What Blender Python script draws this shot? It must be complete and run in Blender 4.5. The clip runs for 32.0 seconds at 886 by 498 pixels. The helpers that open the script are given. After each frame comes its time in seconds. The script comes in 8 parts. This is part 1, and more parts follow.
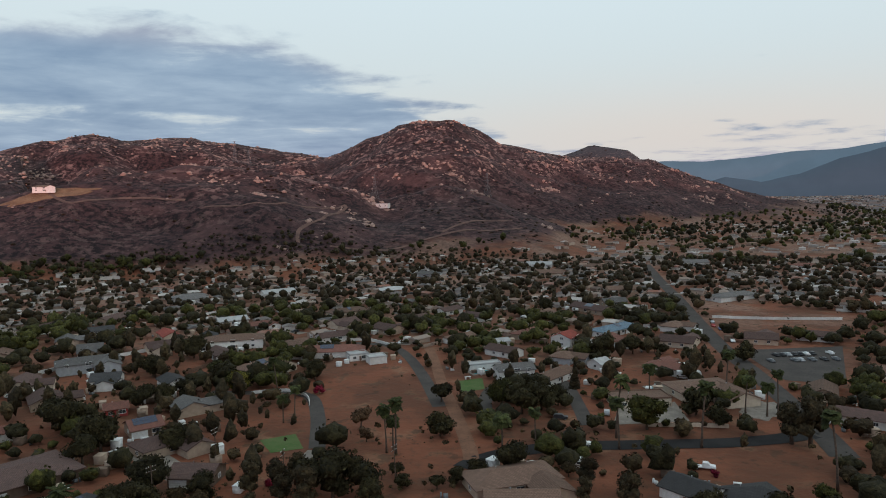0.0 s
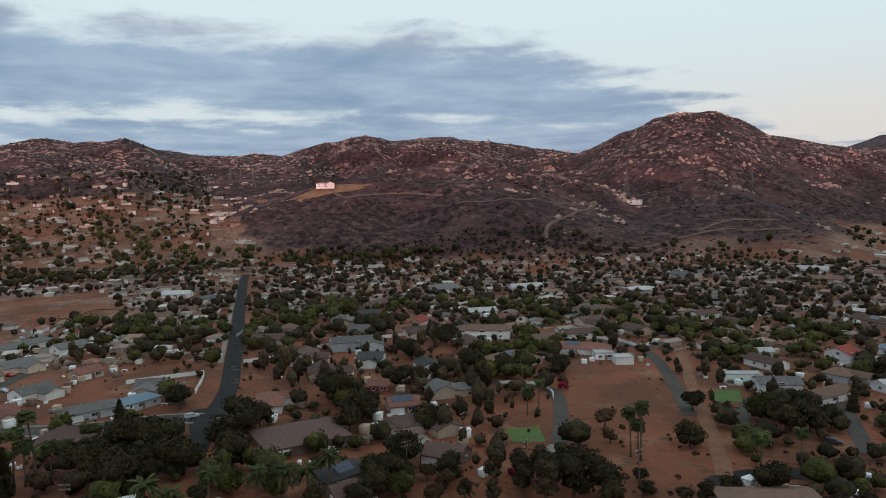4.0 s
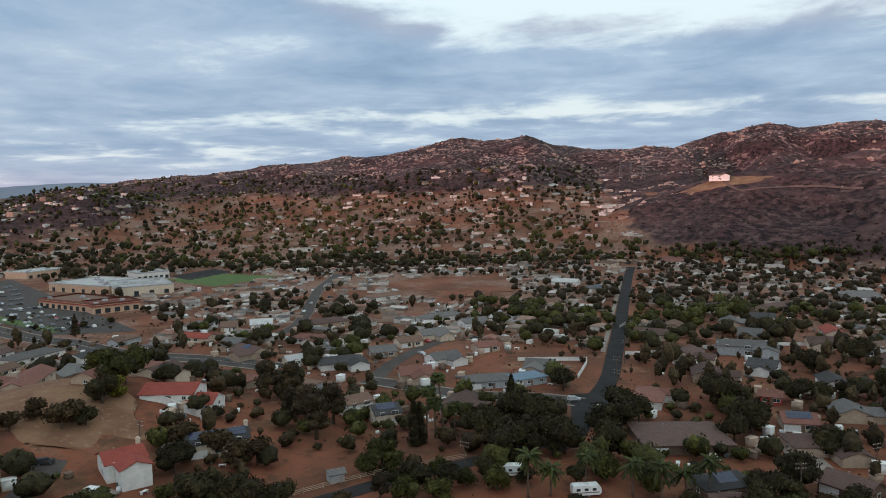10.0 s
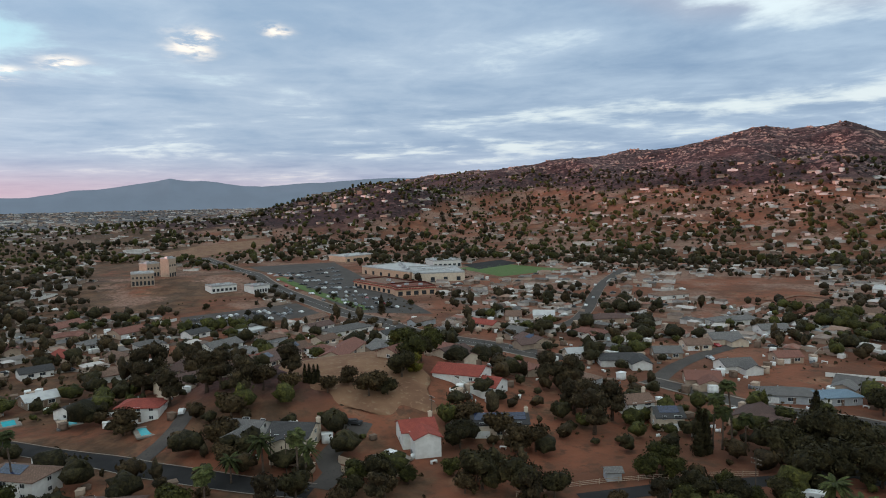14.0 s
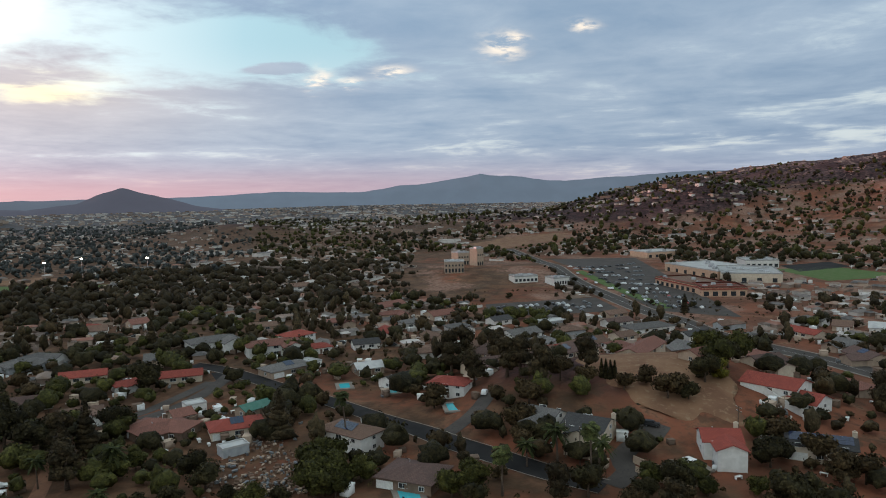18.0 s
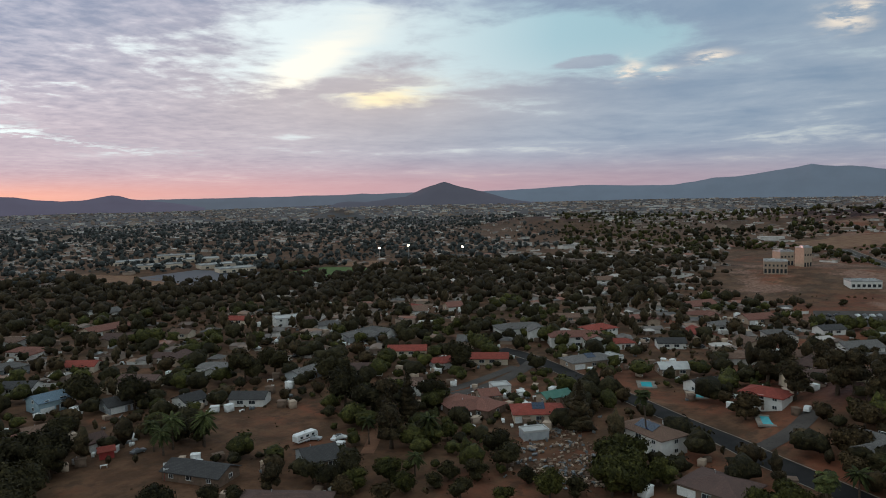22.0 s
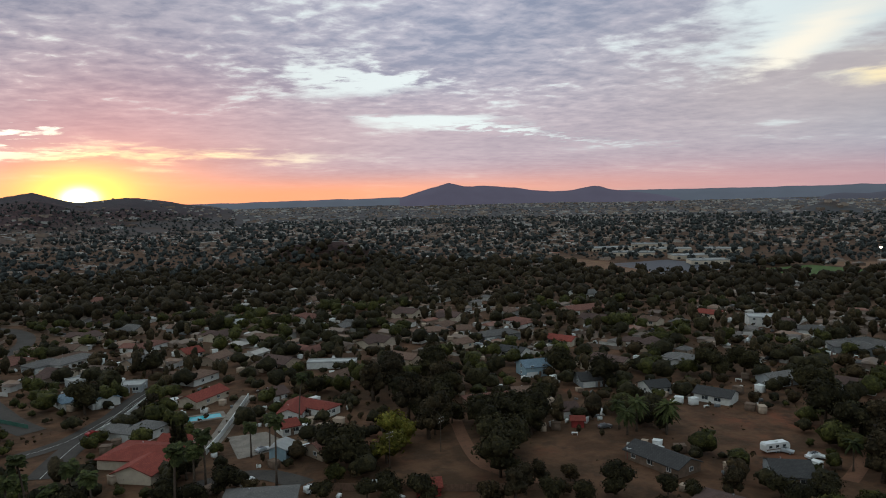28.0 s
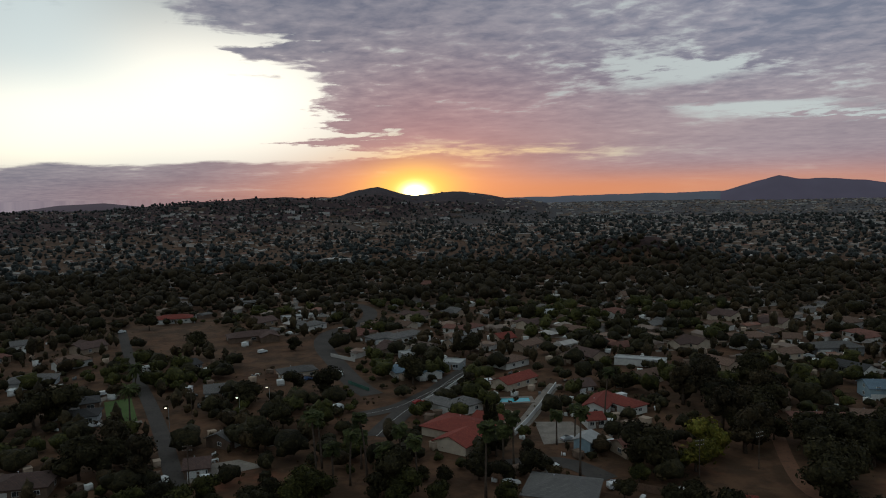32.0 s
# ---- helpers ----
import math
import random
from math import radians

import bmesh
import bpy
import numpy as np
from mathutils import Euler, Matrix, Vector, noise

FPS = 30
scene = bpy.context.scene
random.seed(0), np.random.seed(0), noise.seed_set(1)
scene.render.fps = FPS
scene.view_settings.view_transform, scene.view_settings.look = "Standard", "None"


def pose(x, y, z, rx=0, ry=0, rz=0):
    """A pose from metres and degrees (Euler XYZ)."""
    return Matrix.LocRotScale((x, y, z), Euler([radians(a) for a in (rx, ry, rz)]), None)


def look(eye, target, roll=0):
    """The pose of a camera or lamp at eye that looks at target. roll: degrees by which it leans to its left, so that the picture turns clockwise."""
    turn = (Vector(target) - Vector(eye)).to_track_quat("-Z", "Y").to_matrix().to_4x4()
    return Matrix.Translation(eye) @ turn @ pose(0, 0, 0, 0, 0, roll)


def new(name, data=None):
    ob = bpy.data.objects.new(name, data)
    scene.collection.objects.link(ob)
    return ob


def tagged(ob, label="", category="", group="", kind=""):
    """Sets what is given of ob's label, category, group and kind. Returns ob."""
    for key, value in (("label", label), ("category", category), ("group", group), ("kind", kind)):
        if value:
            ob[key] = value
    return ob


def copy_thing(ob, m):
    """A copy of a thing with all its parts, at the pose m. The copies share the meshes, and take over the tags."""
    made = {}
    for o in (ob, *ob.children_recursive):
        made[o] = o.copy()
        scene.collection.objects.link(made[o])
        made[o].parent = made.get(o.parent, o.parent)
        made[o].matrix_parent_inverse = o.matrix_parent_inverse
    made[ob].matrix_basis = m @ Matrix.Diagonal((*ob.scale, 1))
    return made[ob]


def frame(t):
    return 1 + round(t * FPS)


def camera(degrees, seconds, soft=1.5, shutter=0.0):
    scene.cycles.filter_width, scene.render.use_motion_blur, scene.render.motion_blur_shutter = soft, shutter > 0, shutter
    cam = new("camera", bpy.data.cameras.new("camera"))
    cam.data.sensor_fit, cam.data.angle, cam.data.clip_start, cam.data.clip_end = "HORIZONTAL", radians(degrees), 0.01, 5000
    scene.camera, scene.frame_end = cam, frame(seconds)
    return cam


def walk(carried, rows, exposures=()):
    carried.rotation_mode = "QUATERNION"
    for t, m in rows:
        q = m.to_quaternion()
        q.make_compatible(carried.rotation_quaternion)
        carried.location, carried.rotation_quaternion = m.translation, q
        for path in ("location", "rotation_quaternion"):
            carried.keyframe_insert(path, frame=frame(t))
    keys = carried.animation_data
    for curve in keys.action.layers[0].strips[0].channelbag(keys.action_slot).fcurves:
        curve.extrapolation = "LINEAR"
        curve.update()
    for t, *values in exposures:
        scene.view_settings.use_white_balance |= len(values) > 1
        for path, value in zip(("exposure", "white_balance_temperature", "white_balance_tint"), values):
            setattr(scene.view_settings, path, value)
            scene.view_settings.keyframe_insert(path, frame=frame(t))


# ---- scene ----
cam = camera(63.76, 32.0, soft=1.0)
walk(cam, [
    (0.0, pose(0, 0, 75, 85.30, 1.33, 0.00)),
    (0.5, pose(0, 0, 75, 85.33, 1.33, 2.36)),
    (1.0, pose(0, 0, 75, 85.33, 1.40, 4.80)),
    (1.5, pose(0, 0, 75, 85.36, 1.40, 7.26)),
    (2.0, pose(0, 0, 75, 85.37, 1.38, 9.81)),
    (2.5, pose(0, 0, 75, 85.38, 1.34, 12.33)),
    (3.0, pose(0, 0, 75, 85.39, 1.30, 14.84)),
    (3.5, pose(0, 0, 75, 85.41, 1.29, 17.34)),
    (5.5, pose(0, 0, 75, 85.47, 1.19, 27.27)),
    (6.0, pose(0, 0, 75, 85.48, 1.20, 29.70)),
    (6.5, pose(0, 0, 75, 85.49, 1.20, 32.18)),
    (7.0, pose(0, 0, 75, 85.49, 1.16, 34.62)),
    (7.5, pose(0, 0, 75, 85.51, 1.10, 37.12)),
    (8.0, pose(0, 0, 75, 85.49, 1.17, 39.68)),
    (8.5, pose(0, 0, 75, 85.50, 1.17, 42.31)),
    (9.0, pose(0, 0, 75, 85.50, 1.16, 44.97)),
    (9.5, pose(0, 0, 75, 85.50, 1.16, 47.62)),
    (10.0, pose(0, 0, 75, 85.50, 1.14, 50.31)),
    (10.5, pose(0, 0, 75, 85.51, 1.13, 53.05)),
    (11.0, pose(0, 0, 75, 85.51, 1.10, 55.88)),
    (11.5, pose(0, 0, 75, 85.50, 1.13, 58.67)),
    (12.0, pose(0, 0, 75, 85.50, 1.08, 61.48)),
    (12.5, pose(0, 0, 75, 85.48, 1.12, 64.30)),
    (13.0, pose(0, 0, 75, 85.47, 1.10, 67.14)),
    (13.5, pose(0, 0, 75, 85.46, 1.10, 69.99)),
    (14.0, pose(0, 0, 75, 85.46, 1.11, 72.92)),
    (14.5, pose(0, 0, 75, 85.47, 1.11, 75.85)),
    (16.5, pose(0, 0, 75, 85.46, 1.08, 87.78)),
    (17.0, pose(0, 0, 75, 85.47, 1.18, 90.75)),
    (17.5, pose(0, 0, 75, 85.48, 1.18, 93.78)),
    (18.0, pose(0, 0, 75, 85.46, 1.21, 96.81)),
    (18.5, pose(0, 0, 75, 85.46, 1.16, 99.65)),
    (19.0, pose(0, 0, 75, 85.46, 1.17, 102.66)),
    (19.5, pose(0, 0, 75, 85.45, 1.18, 105.73)),
    (20.0, pose(0, 0, 75, 85.44, 1.21, 108.77)),
    (20.5, pose(0, 0, 75, 85.43, 1.20, 111.87)),
    (21.0, pose(0, 0, 75, 85.44, 1.23, 114.94)),
    (21.5, pose(0, 0, 75, 85.44, 1.32, 117.98)),
    (22.0, pose(0, 0, 75, 85.44, 1.29, 121.04)),
    (22.5, pose(0, 0, 75, 85.44, 1.22, 124.12)),
    (23.0, pose(0, 0, 75, 85.44, 1.24, 127.16)),
    (23.5, pose(0, 0, 75, 85.44, 1.21, 130.21)),
    (24.0, pose(0, 0, 75, 85.44, 1.19, 133.26)),
    (24.5, pose(0, 0, 75, 85.45, 1.22, 136.34)),
    (25.0, pose(0, 0, 75, 85.46, 1.20, 139.39)),
    (25.5, pose(0, 0, 75, 85.48, 1.26, 142.44)),
    (27.5, pose(0, 0, 75, 85.50, 1.21, 154.80)),
    (28.0, pose(0, 0, 75, 85.50, 1.23, 157.85)),
    (28.5, pose(0, 0, 75, 85.51, 1.25, 160.95)),
    (29.0, pose(0, 0, 75, 85.51, 1.24, 164.04)),
    (29.5, pose(0, 0, 75, 85.51, 1.25, 167.10)),
    (30.0, pose(0, 0, 75, 85.51, 1.27, 170.18)),
    (30.5, pose(0, 0, 75, 85.51, 1.24, 173.31)),
    (31.0, pose(0, 0, 75, 85.53, 1.23, 176.38)),
    (31.5, pose(0, 0, 75, 85.53, 1.26, 179.48)),
    (32.0, pose(0, 0, 75, 85.52, 1.25, 182.57)),
], exposures=[(0, -0.62), (4, -0.55), (8, -0.36), (14, -0.34), (17, -0.5), (20, -0.72), (24, -1.02), (28, -1.06), (30, -1.36), (32, -1.75)])

# ---- sky, sun ----
SUN_BEARING = 184.8      # degrees left of north
SUN_RISE = 0.12
world = bpy.data.worlds.new("world")
scene.world = world
world.use_nodes = True


class Sum:
    """A socket that can be written in formulas."""

    def __init__(self, tree, socket):
        self.tree, self.socket = tree, socket

    def op(self, kind, *others, clamp=False):
        node = self.tree.nodes.new("ShaderNodeMath")
        node.operation, node.use_clamp = kind, clamp
        for slot, v in zip(node.inputs, (self, *others)):
            if isinstance(v, Sum):
                self.tree.links.new(v.socket, slot)
            else:
                slot.default_value = v
        return Sum(self.tree, node.outputs[0])

    def __add__(self, o): return self.op("ADD", o)
    def __radd__(self, o): return self.op("ADD", o)
    def __sub__(self, o): return self.op("SUBTRACT", o)
    def __rsub__(self, o): return (self * -1).op("ADD", o)
    def __mul__(self, o): return self.op("MULTIPLY", o)
    def __rmul__(self, o): return self.op("MULTIPLY", o)
    def __truediv__(self, o): return self.op("DIVIDE", o)

    def step(self, low, high):
        node = self.tree.nodes.new("ShaderNodeMapRange")
        node.interpolation_type = "SMOOTHSTEP"
        node.inputs[1].default_value, node.inputs[2].default_value = low, high
        self.tree.links.new(self.socket, node.inputs[0])
        return Sum(self.tree, node.outputs[0])


def bell(v, middle, half):
    """1 at the middle, fading to both sides."""
    q = (v - middle) * (1 / half)
    return (q * q * -1.0).op("EXPONENT")


def blend(tree, factor, a, b, kind="MIX"):
    node = tree.nodes.new("ShaderNodeMix")
    node.data_type, node.blend_type = "RGBA", kind
    node.clamp_factor = True
    for slot, v in ((node.inputs[0], factor), (node.inputs[6], a), (node.inputs[7], b)):
        if isinstance(v, Sum):
            tree.links.new(v.socket, slot)
        elif isinstance(v, tuple):
            slot.default_value = (*v, 1)
        else:
            slot.default_value = v
    return Sum(tree, node.outputs[2])


def noise_of(tree, vector, scale, detail=5.0, rough=0.55, warp=0.0):
    node = tree.nodes.new("ShaderNodeTexNoise")
    node.inputs["Scale"].default_value, node.inputs["Detail"].default_value = scale, detail
    node.inputs["Roughness"].default_value, node.inputs["Distortion"].default_value = rough, warp
    tree.links.new(vector.socket, node.inputs["Vector"])
    return Sum(tree, node.outputs[0])


def join_xyz(tree, x, y, z):
    node = tree.nodes.new("ShaderNodeCombineXYZ")
    for slot, v in zip(node.inputs, (x, y, z)):
        if isinstance(v, Sum):
            tree.links.new(v.socket, slot)
        else:
            slot.default_value = v
    return Sum(tree, node.outputs[0])


def profile(tree, v, low, high, stops):
    """A broken line over v: stops are (v, value from 0 to 1)."""
    ramp = tree.nodes.new("ShaderNodeValToRGB")
    for k, (p, value) in enumerate(stops):
        e = ramp.color_ramp.elements[k] if k < 2 else ramp.color_ramp.elements.new(1.0)
        e.position, e.color = (p - low) / (high - low), (value, value, value, 1)
    tree.links.new(((v - low) * (1 / (high - low))).socket, ramp.inputs[0])
    return Sum(tree, ramp.outputs[0])


def paint_sky(tree):
    tree.nodes.clear()
    way = tree.nodes.new("ShaderNodeTexCoord").outputs["Generated"]
    split = tree.nodes.new("ShaderNodeSeparateXYZ")
    tree.links.new(way, split.inputs[0])
    x, y, z = (Sum(tree, split.outputs[k]) for k in range(3))
    # bearing in degrees, -85 to 275, its seam behind the eye's sweep; rise in degrees
    mid = radians(95)
    ahead, aside = x * -math.sin(mid) + y * math.cos(mid), x * -math.cos(mid) - y * math.sin(mid)
    bearing = aside.op("ARCTAN2", ahead) * 57.2958 + 95
    rise = z.op("ARCSINE") * 57.2958
    up = rise.op("MAXIMUM", 0.0)
    # the clouds lie on a high sheet
    sheet = (z.op("MAXIMUM", 0.0) + 0.09).op("POWER", -1.0)
    cx, cy = x * sheet, y * sheet
    flat = join_xyz(tree, cx, cy, 0.0)
    low = join_xyz(tree, bearing * 0.05, up * 0.55, 3.0)
    big = noise_of(tree, flat, 0.8, 7, 0.56, 0.4)
    puff = noise_of(tree, flat, 2.6, 7, 0.6, 0.35)
    ripple = noise_of(tree, join_xyz(tree, cx * 0.9 + cy * 0.3, cy * 0.9 - cx * 0.2, 0.0), 8.0, 5, 0.58, 0.2)
    streak = noise_of(tree, low, 1.3, 6, 0.58, 0.5)
    # clear sky by bearing and height
    clear = blend(tree, up.step(2, 24), (0.70, 0.80, 0.84), (0.78, 0.94, 1.02))
    clear = blend(tree, bell(bearing, 106, 22) * up.step(5, 12), clear, (0.44, 0.68, 0.78))
    clear = blend(tree, bell(up, 3.5, 4) * bell(bearing, -20, 30) * 0.8, clear, (0.80, 0.74, 0.70))
    pink = bell(up, 0.0, 2.2) * bell(bearing, 128, 48)
    clear = blend(tree, pink * 0.9, clear, (0.74, 0.42, 0.42))
    backlit = profile(tree, bearing, -85, 275, [(-85, 0.0), (112, 0.0), (126, 0.75), (140, 1.0), (222, 1.0), (245, 0.2), (275, 0.0)])
    clear = blend(tree, backlit * up.step(2.0, 5.0) * up.step(24, 14), clear, (0.82, 0.92, 0.94))
    rift = bell(up + (streak - 0.5) * 4 + (bearing - 135) * 0.58, 7.7, 1.5) * bell(bearing, 131.5, 5.0)
    clear = blend(tree, rift, clear, (1.12, 1.06, 0.92))
    clear = blend(tree, bell(bearing + (puff - 0.5) * 8, 125.8, 4.0) * bell(up + (streak - 0.5) * 4, 7.4, 1.1) * 0.9, clear, (1.2, 1.0, 0.62))
    clear = blend(tree, bell(bearing, 180, 12) * bell(up, 3.3, 1.6) * 0.8, clear, (1.7, 1.25, 0.62))
    clear = blend(tree, bell(bearing, 199, 9.5) * bell(up, 7.6, 4.6), clear, (2.5, 2.35, 2.05))
    clear = blend(tree, bell(bearing, 214, 9) * bell(up, 4.5, 2.6) * 0.8, clear, (2.3, 2.05, 1.5))
    clear = blend(tree, bell(bearing, 209, 15) * bell(up, 6.5, 4.5) * 0.85, clear, (2.3, 2.3, 2.05))
    clear = blend(tree, bearing.step(203, 212) * up.step(6, 11) * 0.7, clear, (1.25, 1.45, 1.48))
    # cover: the deck's upper edge by bearing
    edge = profile(tree, bearing, -85, 275, [(-85, 0.1), (-34, 0.06), (-9, 0.07), (0, 0.17), (8, 0.25), (14, 0.30), (36, 0.32), (54, 0.335), (62, 0.40), (70, 0.6), (80, 1.0)]) * 40
    cover = ((edge - rise) * 0.20).op("MINIMUM", 0.62).op("MAXIMUM", -0.75)
    cover = cover + bell(bearing, -24, 9) * bell(up, 10, 5) * 0.34
    cover = cover - bell(bearing, 111, 10.0) * bell(up, 11.3, 3.2) * 1.05 - rift * 0.5 + bell(bearing + (puff - 0.5) * 5, 109.7, 1.9) * bell(up + (streak - 0.5) * 2, 9.8, 0.45) * 1.3
    cover = cover - bell(bearing, 125.5, 4.6) * bell(up + (streak - 0.5) * 3, 7.4, 0.8) * 0.7
    cover = cover - bell(bearing, 131, 10.5) * bell(up, 11.4, 4.2) * 0.62
    cover = cover - bell(bearing, 154, 13) * bell(up - (bearing - 150) * 0.13, 4.5, 0.75) * (ripple * 0.5 + puff * 0.5).step(0.40, 0.58) * 0.9 - bell(bearing, 163, 6) * bell(up + (ripple - 0.5) * 3, 8.5, 0.9) * 0.6 - bell(bearing, 158, 5) * bell(up + (streak - 0.5) * 2, 5.6, 0.5) * 0.5 - bell(bearing, 176, 10) * bell(up, 3.2, 0.8) * 0.60
    cover = cover - bell(bearing, 168, 12) * bell(up, 9.3, 2.0) * 0.38 - bell(bearing, 45, 32) * bell(up, 6.0, 1.0) * 0.5 - bell(bearing, 75, 22) * bell(up, 3.6, 0.7) * 0.42
    past = bearing - (up * 0.95 + 186.5) + (puff - 0.5) * 22 + (streak - 0.5) * 22 + (ripple - 0.5) * 9
    gap = past.step(-4.5, 5.0) * up.step(2.2, 3.4)
    cover = cover - gap * 1.5 + gap * up.step(11, 16) * 1.05 * bearing.step(228, 212)
    cover = cover + bearing.step(206, 214) * up.step(6, 13) * 0.25
    grain = (big - 0.5) * 2.0 + (puff - 0.5) * 1.1 + (streak - 0.5) * up.step(15, 3) * profile(tree, bearing, -85, 275, [(-85, 1.0), (100, 1.0), (145, 0.45), (275, 0.45)]) * 1.5
    alto = profile(tree, bearing, -85, 275, [(-85, 0.0), (128, 0.0), (148, 1.0), (225, 1.0), (245, 0.0)]) * up.step(3.5, 8)
    grain = grain + (ripple - 0.5) * 1.6 * alto
    mask = (cover + grain * (1.0 - gap * 0.35)).step(-0.12, 0.42)
    # cloud colours: blue-grey, lavender, mauve, rose
    thick = (grain * 0.55 + 0.5).step(0.1, 0.95)
    tone = blend(tree, thick, (0.43, 0.57, 0.73), (0.17, 0.29, 0.47))
    tone = blend(tree, bell(bearing, 92, 30) * 0.75, tone, blend(tree, thick, (0.47, 0.56, 0.68), (0.235, 0.36, 0.53)))
    tone = blend(tree, bearing.step(112, 142), tone, blend(tree, (thick + (ripple - 0.5) * 1.6).op('MAXIMUM', 0.0), (0.52, 0.51, 0.61), (0.235, 0.275, 0.405)))
    tone = blend(tree, bell(edge - rise, 0.2, 1.1) * bell(bearing, 35, 35) * 0.4, tone, (0.60, 0.55, 0.60))
    tone = blend(tree, bell(bearing, 126, 16) * bell(up, 8, 5) * 0.55, tone, (0.74, 0.60, 0.54))
    tone = blend(tree, bell(up, 4.5, 4.0) * bell(bearing, 165, 28) * 0.4, tone, (0.74, 0.50, 0.52))
    rose = bell(bearing, 184, 13) * bell(up, 3.5, 5.5)
    tone = blend(tree, rose * 0.75, tone, blend(tree, thick, (0.90, 0.50, 0.55), (0.54, 0.29, 0.39)))
    tone = blend(tree, bell(up, 0.2, 2.0) * bell(bearing, 130, 45) * 0.8, tone, (0.68, 0.40, 0.43))
    tone = blend(tree, bell(up, 0.6, 2.2) * bell(bearing, -25, 30) * 0.7, tone, (0.60, 0.48, 0.54))
    sky = blend(tree, mask * 0.95, clear, tone)
    # sunlit heads of far cumulus
    for b, h, w, t in ((106.6, 9.0, 0.75, 0.75), (103.9, 8.75, 0.9, 0.35), (100.8, 9.6, 1.3, 0.45), (92.1, 11.3, 1.2, 0.7), (90.9, 11.9, 0.8, 0.4), (85.7, 12.5, 0.9, 0.35)):
        head = bell(bearing + (puff - 0.5) * 4.0, b, w) * bell(up + (puff - 0.5) * 1.6 + (ripple - 0.5) * 1.2, h, t)
        sky = blend(tree, head * 1.2 * (ripple * 0.6 + puff * 0.4).step(0.42, 0.56), sky, (1.08, 0.98, 0.86))
    # the skyline's fire and the sun
    fire = bell(up, 0.0, 1.25) * bell(bearing, 172, 27)
    sky = blend(tree, fire * 0.9, sky, (1.25, 0.50, 0.24))
    warm = bell(bearing, SUN_BEARING, 8) * bell(up, 0.6, 2.0)
    sky = blend(tree, warm * 0.9, sky, (1.9, 0.80, 0.30))
    glow = bell(bearing, SUN_BEARING, 3.0) * bell(up, 0.3, 1.7)
    sky = blend(tree, glow, sky, (2.6, 1.7, 0.28))
    core = bell(bearing, SUN_BEARING, 0.9) * bell(up, 0.1, 0.6)
    sky = blend(tree, (core * 1.3).op("MINIMUM", 1.0), sky, (9.0, 7.5, 3.6))
    sky = blend(tree, rise.step(-0.5, -3.0), sky, (0.10, 0.09, 0.09))
    # the western sky is the brighter
    gain = profile(tree, bearing, -85, 275, [(-85, 0.45), (60, 0.45), (90, 0.47), (109, 0.515), (133, 0.63), (158, 0.69), (183, 0.58), (212, 0.58), (240, 0.45), (275, 0.4)]) * 3
    sky = blend(tree, 1.0, sky, join_xyz(tree, gain, gain, gain), 'MULTIPLY')
    air = tree.nodes.new("ShaderNodeTexSky")
    air.sky_type, air.sun_disc = "NISHITA", False
    air.sun_elevation, air.sun_rotation = radians(SUN_RISE), radians(-SUN_BEARING)
    one, two = tree.nodes.new("ShaderNodeBackground"), tree.nodes.new("ShaderNodeBackground")
    tree.links.new(air.outputs[0], one.inputs[0])
    one.inputs[1].default_value = 0.05
    tree.links.new(sky.socket, two.inputs[0])
    two.inputs[1].default_value = 0.97
    both, out = tree.nodes.new("ShaderNodeAddShader"), tree.nodes.new("ShaderNodeOutputWorld")
    tree.links.new(one.outputs[0], both.inputs[0])
    tree.links.new(two.outputs[0], both.inputs[1])
    tree.links.new(both.outputs[0], out.inputs[0])


paint_sky(world.node_tree)

lamp = bpy.data.lights.new("sun", "SUN")
lamp.energy, lamp.angle, lamp.color = 4.0, radians(1.0), (1.0, 0.45, 0.40)
sun = new("sun", lamp)
a, e = radians(SUN_BEARING), radians(SUN_RISE)
sun.matrix_world = look((0, 0, 400), (math.sin(a) * math.cos(e) * 100, -math.cos(a) * math.cos(e) * 100, 400 - 100 * math.sin(e)))

# ---- the lie of the land: heights in metres, the eye stands at 75 over the valley floor ----
EYE = 75.0


def lattice(ix, iy, seed):
    v = (ix.astype(np.int64) * 374761393 + iy.astype(np.int64) * 668265263 + seed * 974634777) & 0x7FFFFFFF
    v = ((v ^ (v >> 13)) * 1274126177) & 0x7FFFFFFF
    return ((v ^ (v >> 16)) & 0xFFFF) / 65535.0


def value_noise(x, y, seed=0):
    ix, iy = np.floor(x), np.floor(y)
    fx, fy = x - ix, y - iy
    fx, fy = fx * fx * (3 - 2 * fx), fy * fy * (3 - 2 * fy)
    a, b = lattice(ix, iy, seed), lattice(ix + 1, iy, seed)
    c, d = lattice(ix, iy + 1, seed), lattice(ix + 1, iy + 1, seed)
    return (a + (b - a) * fx) * (1 - fy) + (c + (d - c) * fx) * fy


def fbm(x, y, size, octaves=4, seed=0):
    total, amp, s = 0.0, 1.0, 0.0
    for k in range(octaves):
        total = total + amp * (value_noise(x / size, y / size, seed + k) - 0.5)
        s += amp
        amp, size = amp * 0.5, size * 0.5
    return 2 * total / s


def smooth(v):
    v = np.clip(v, 0, 1)
    return v * v * (3 - 2 * v)


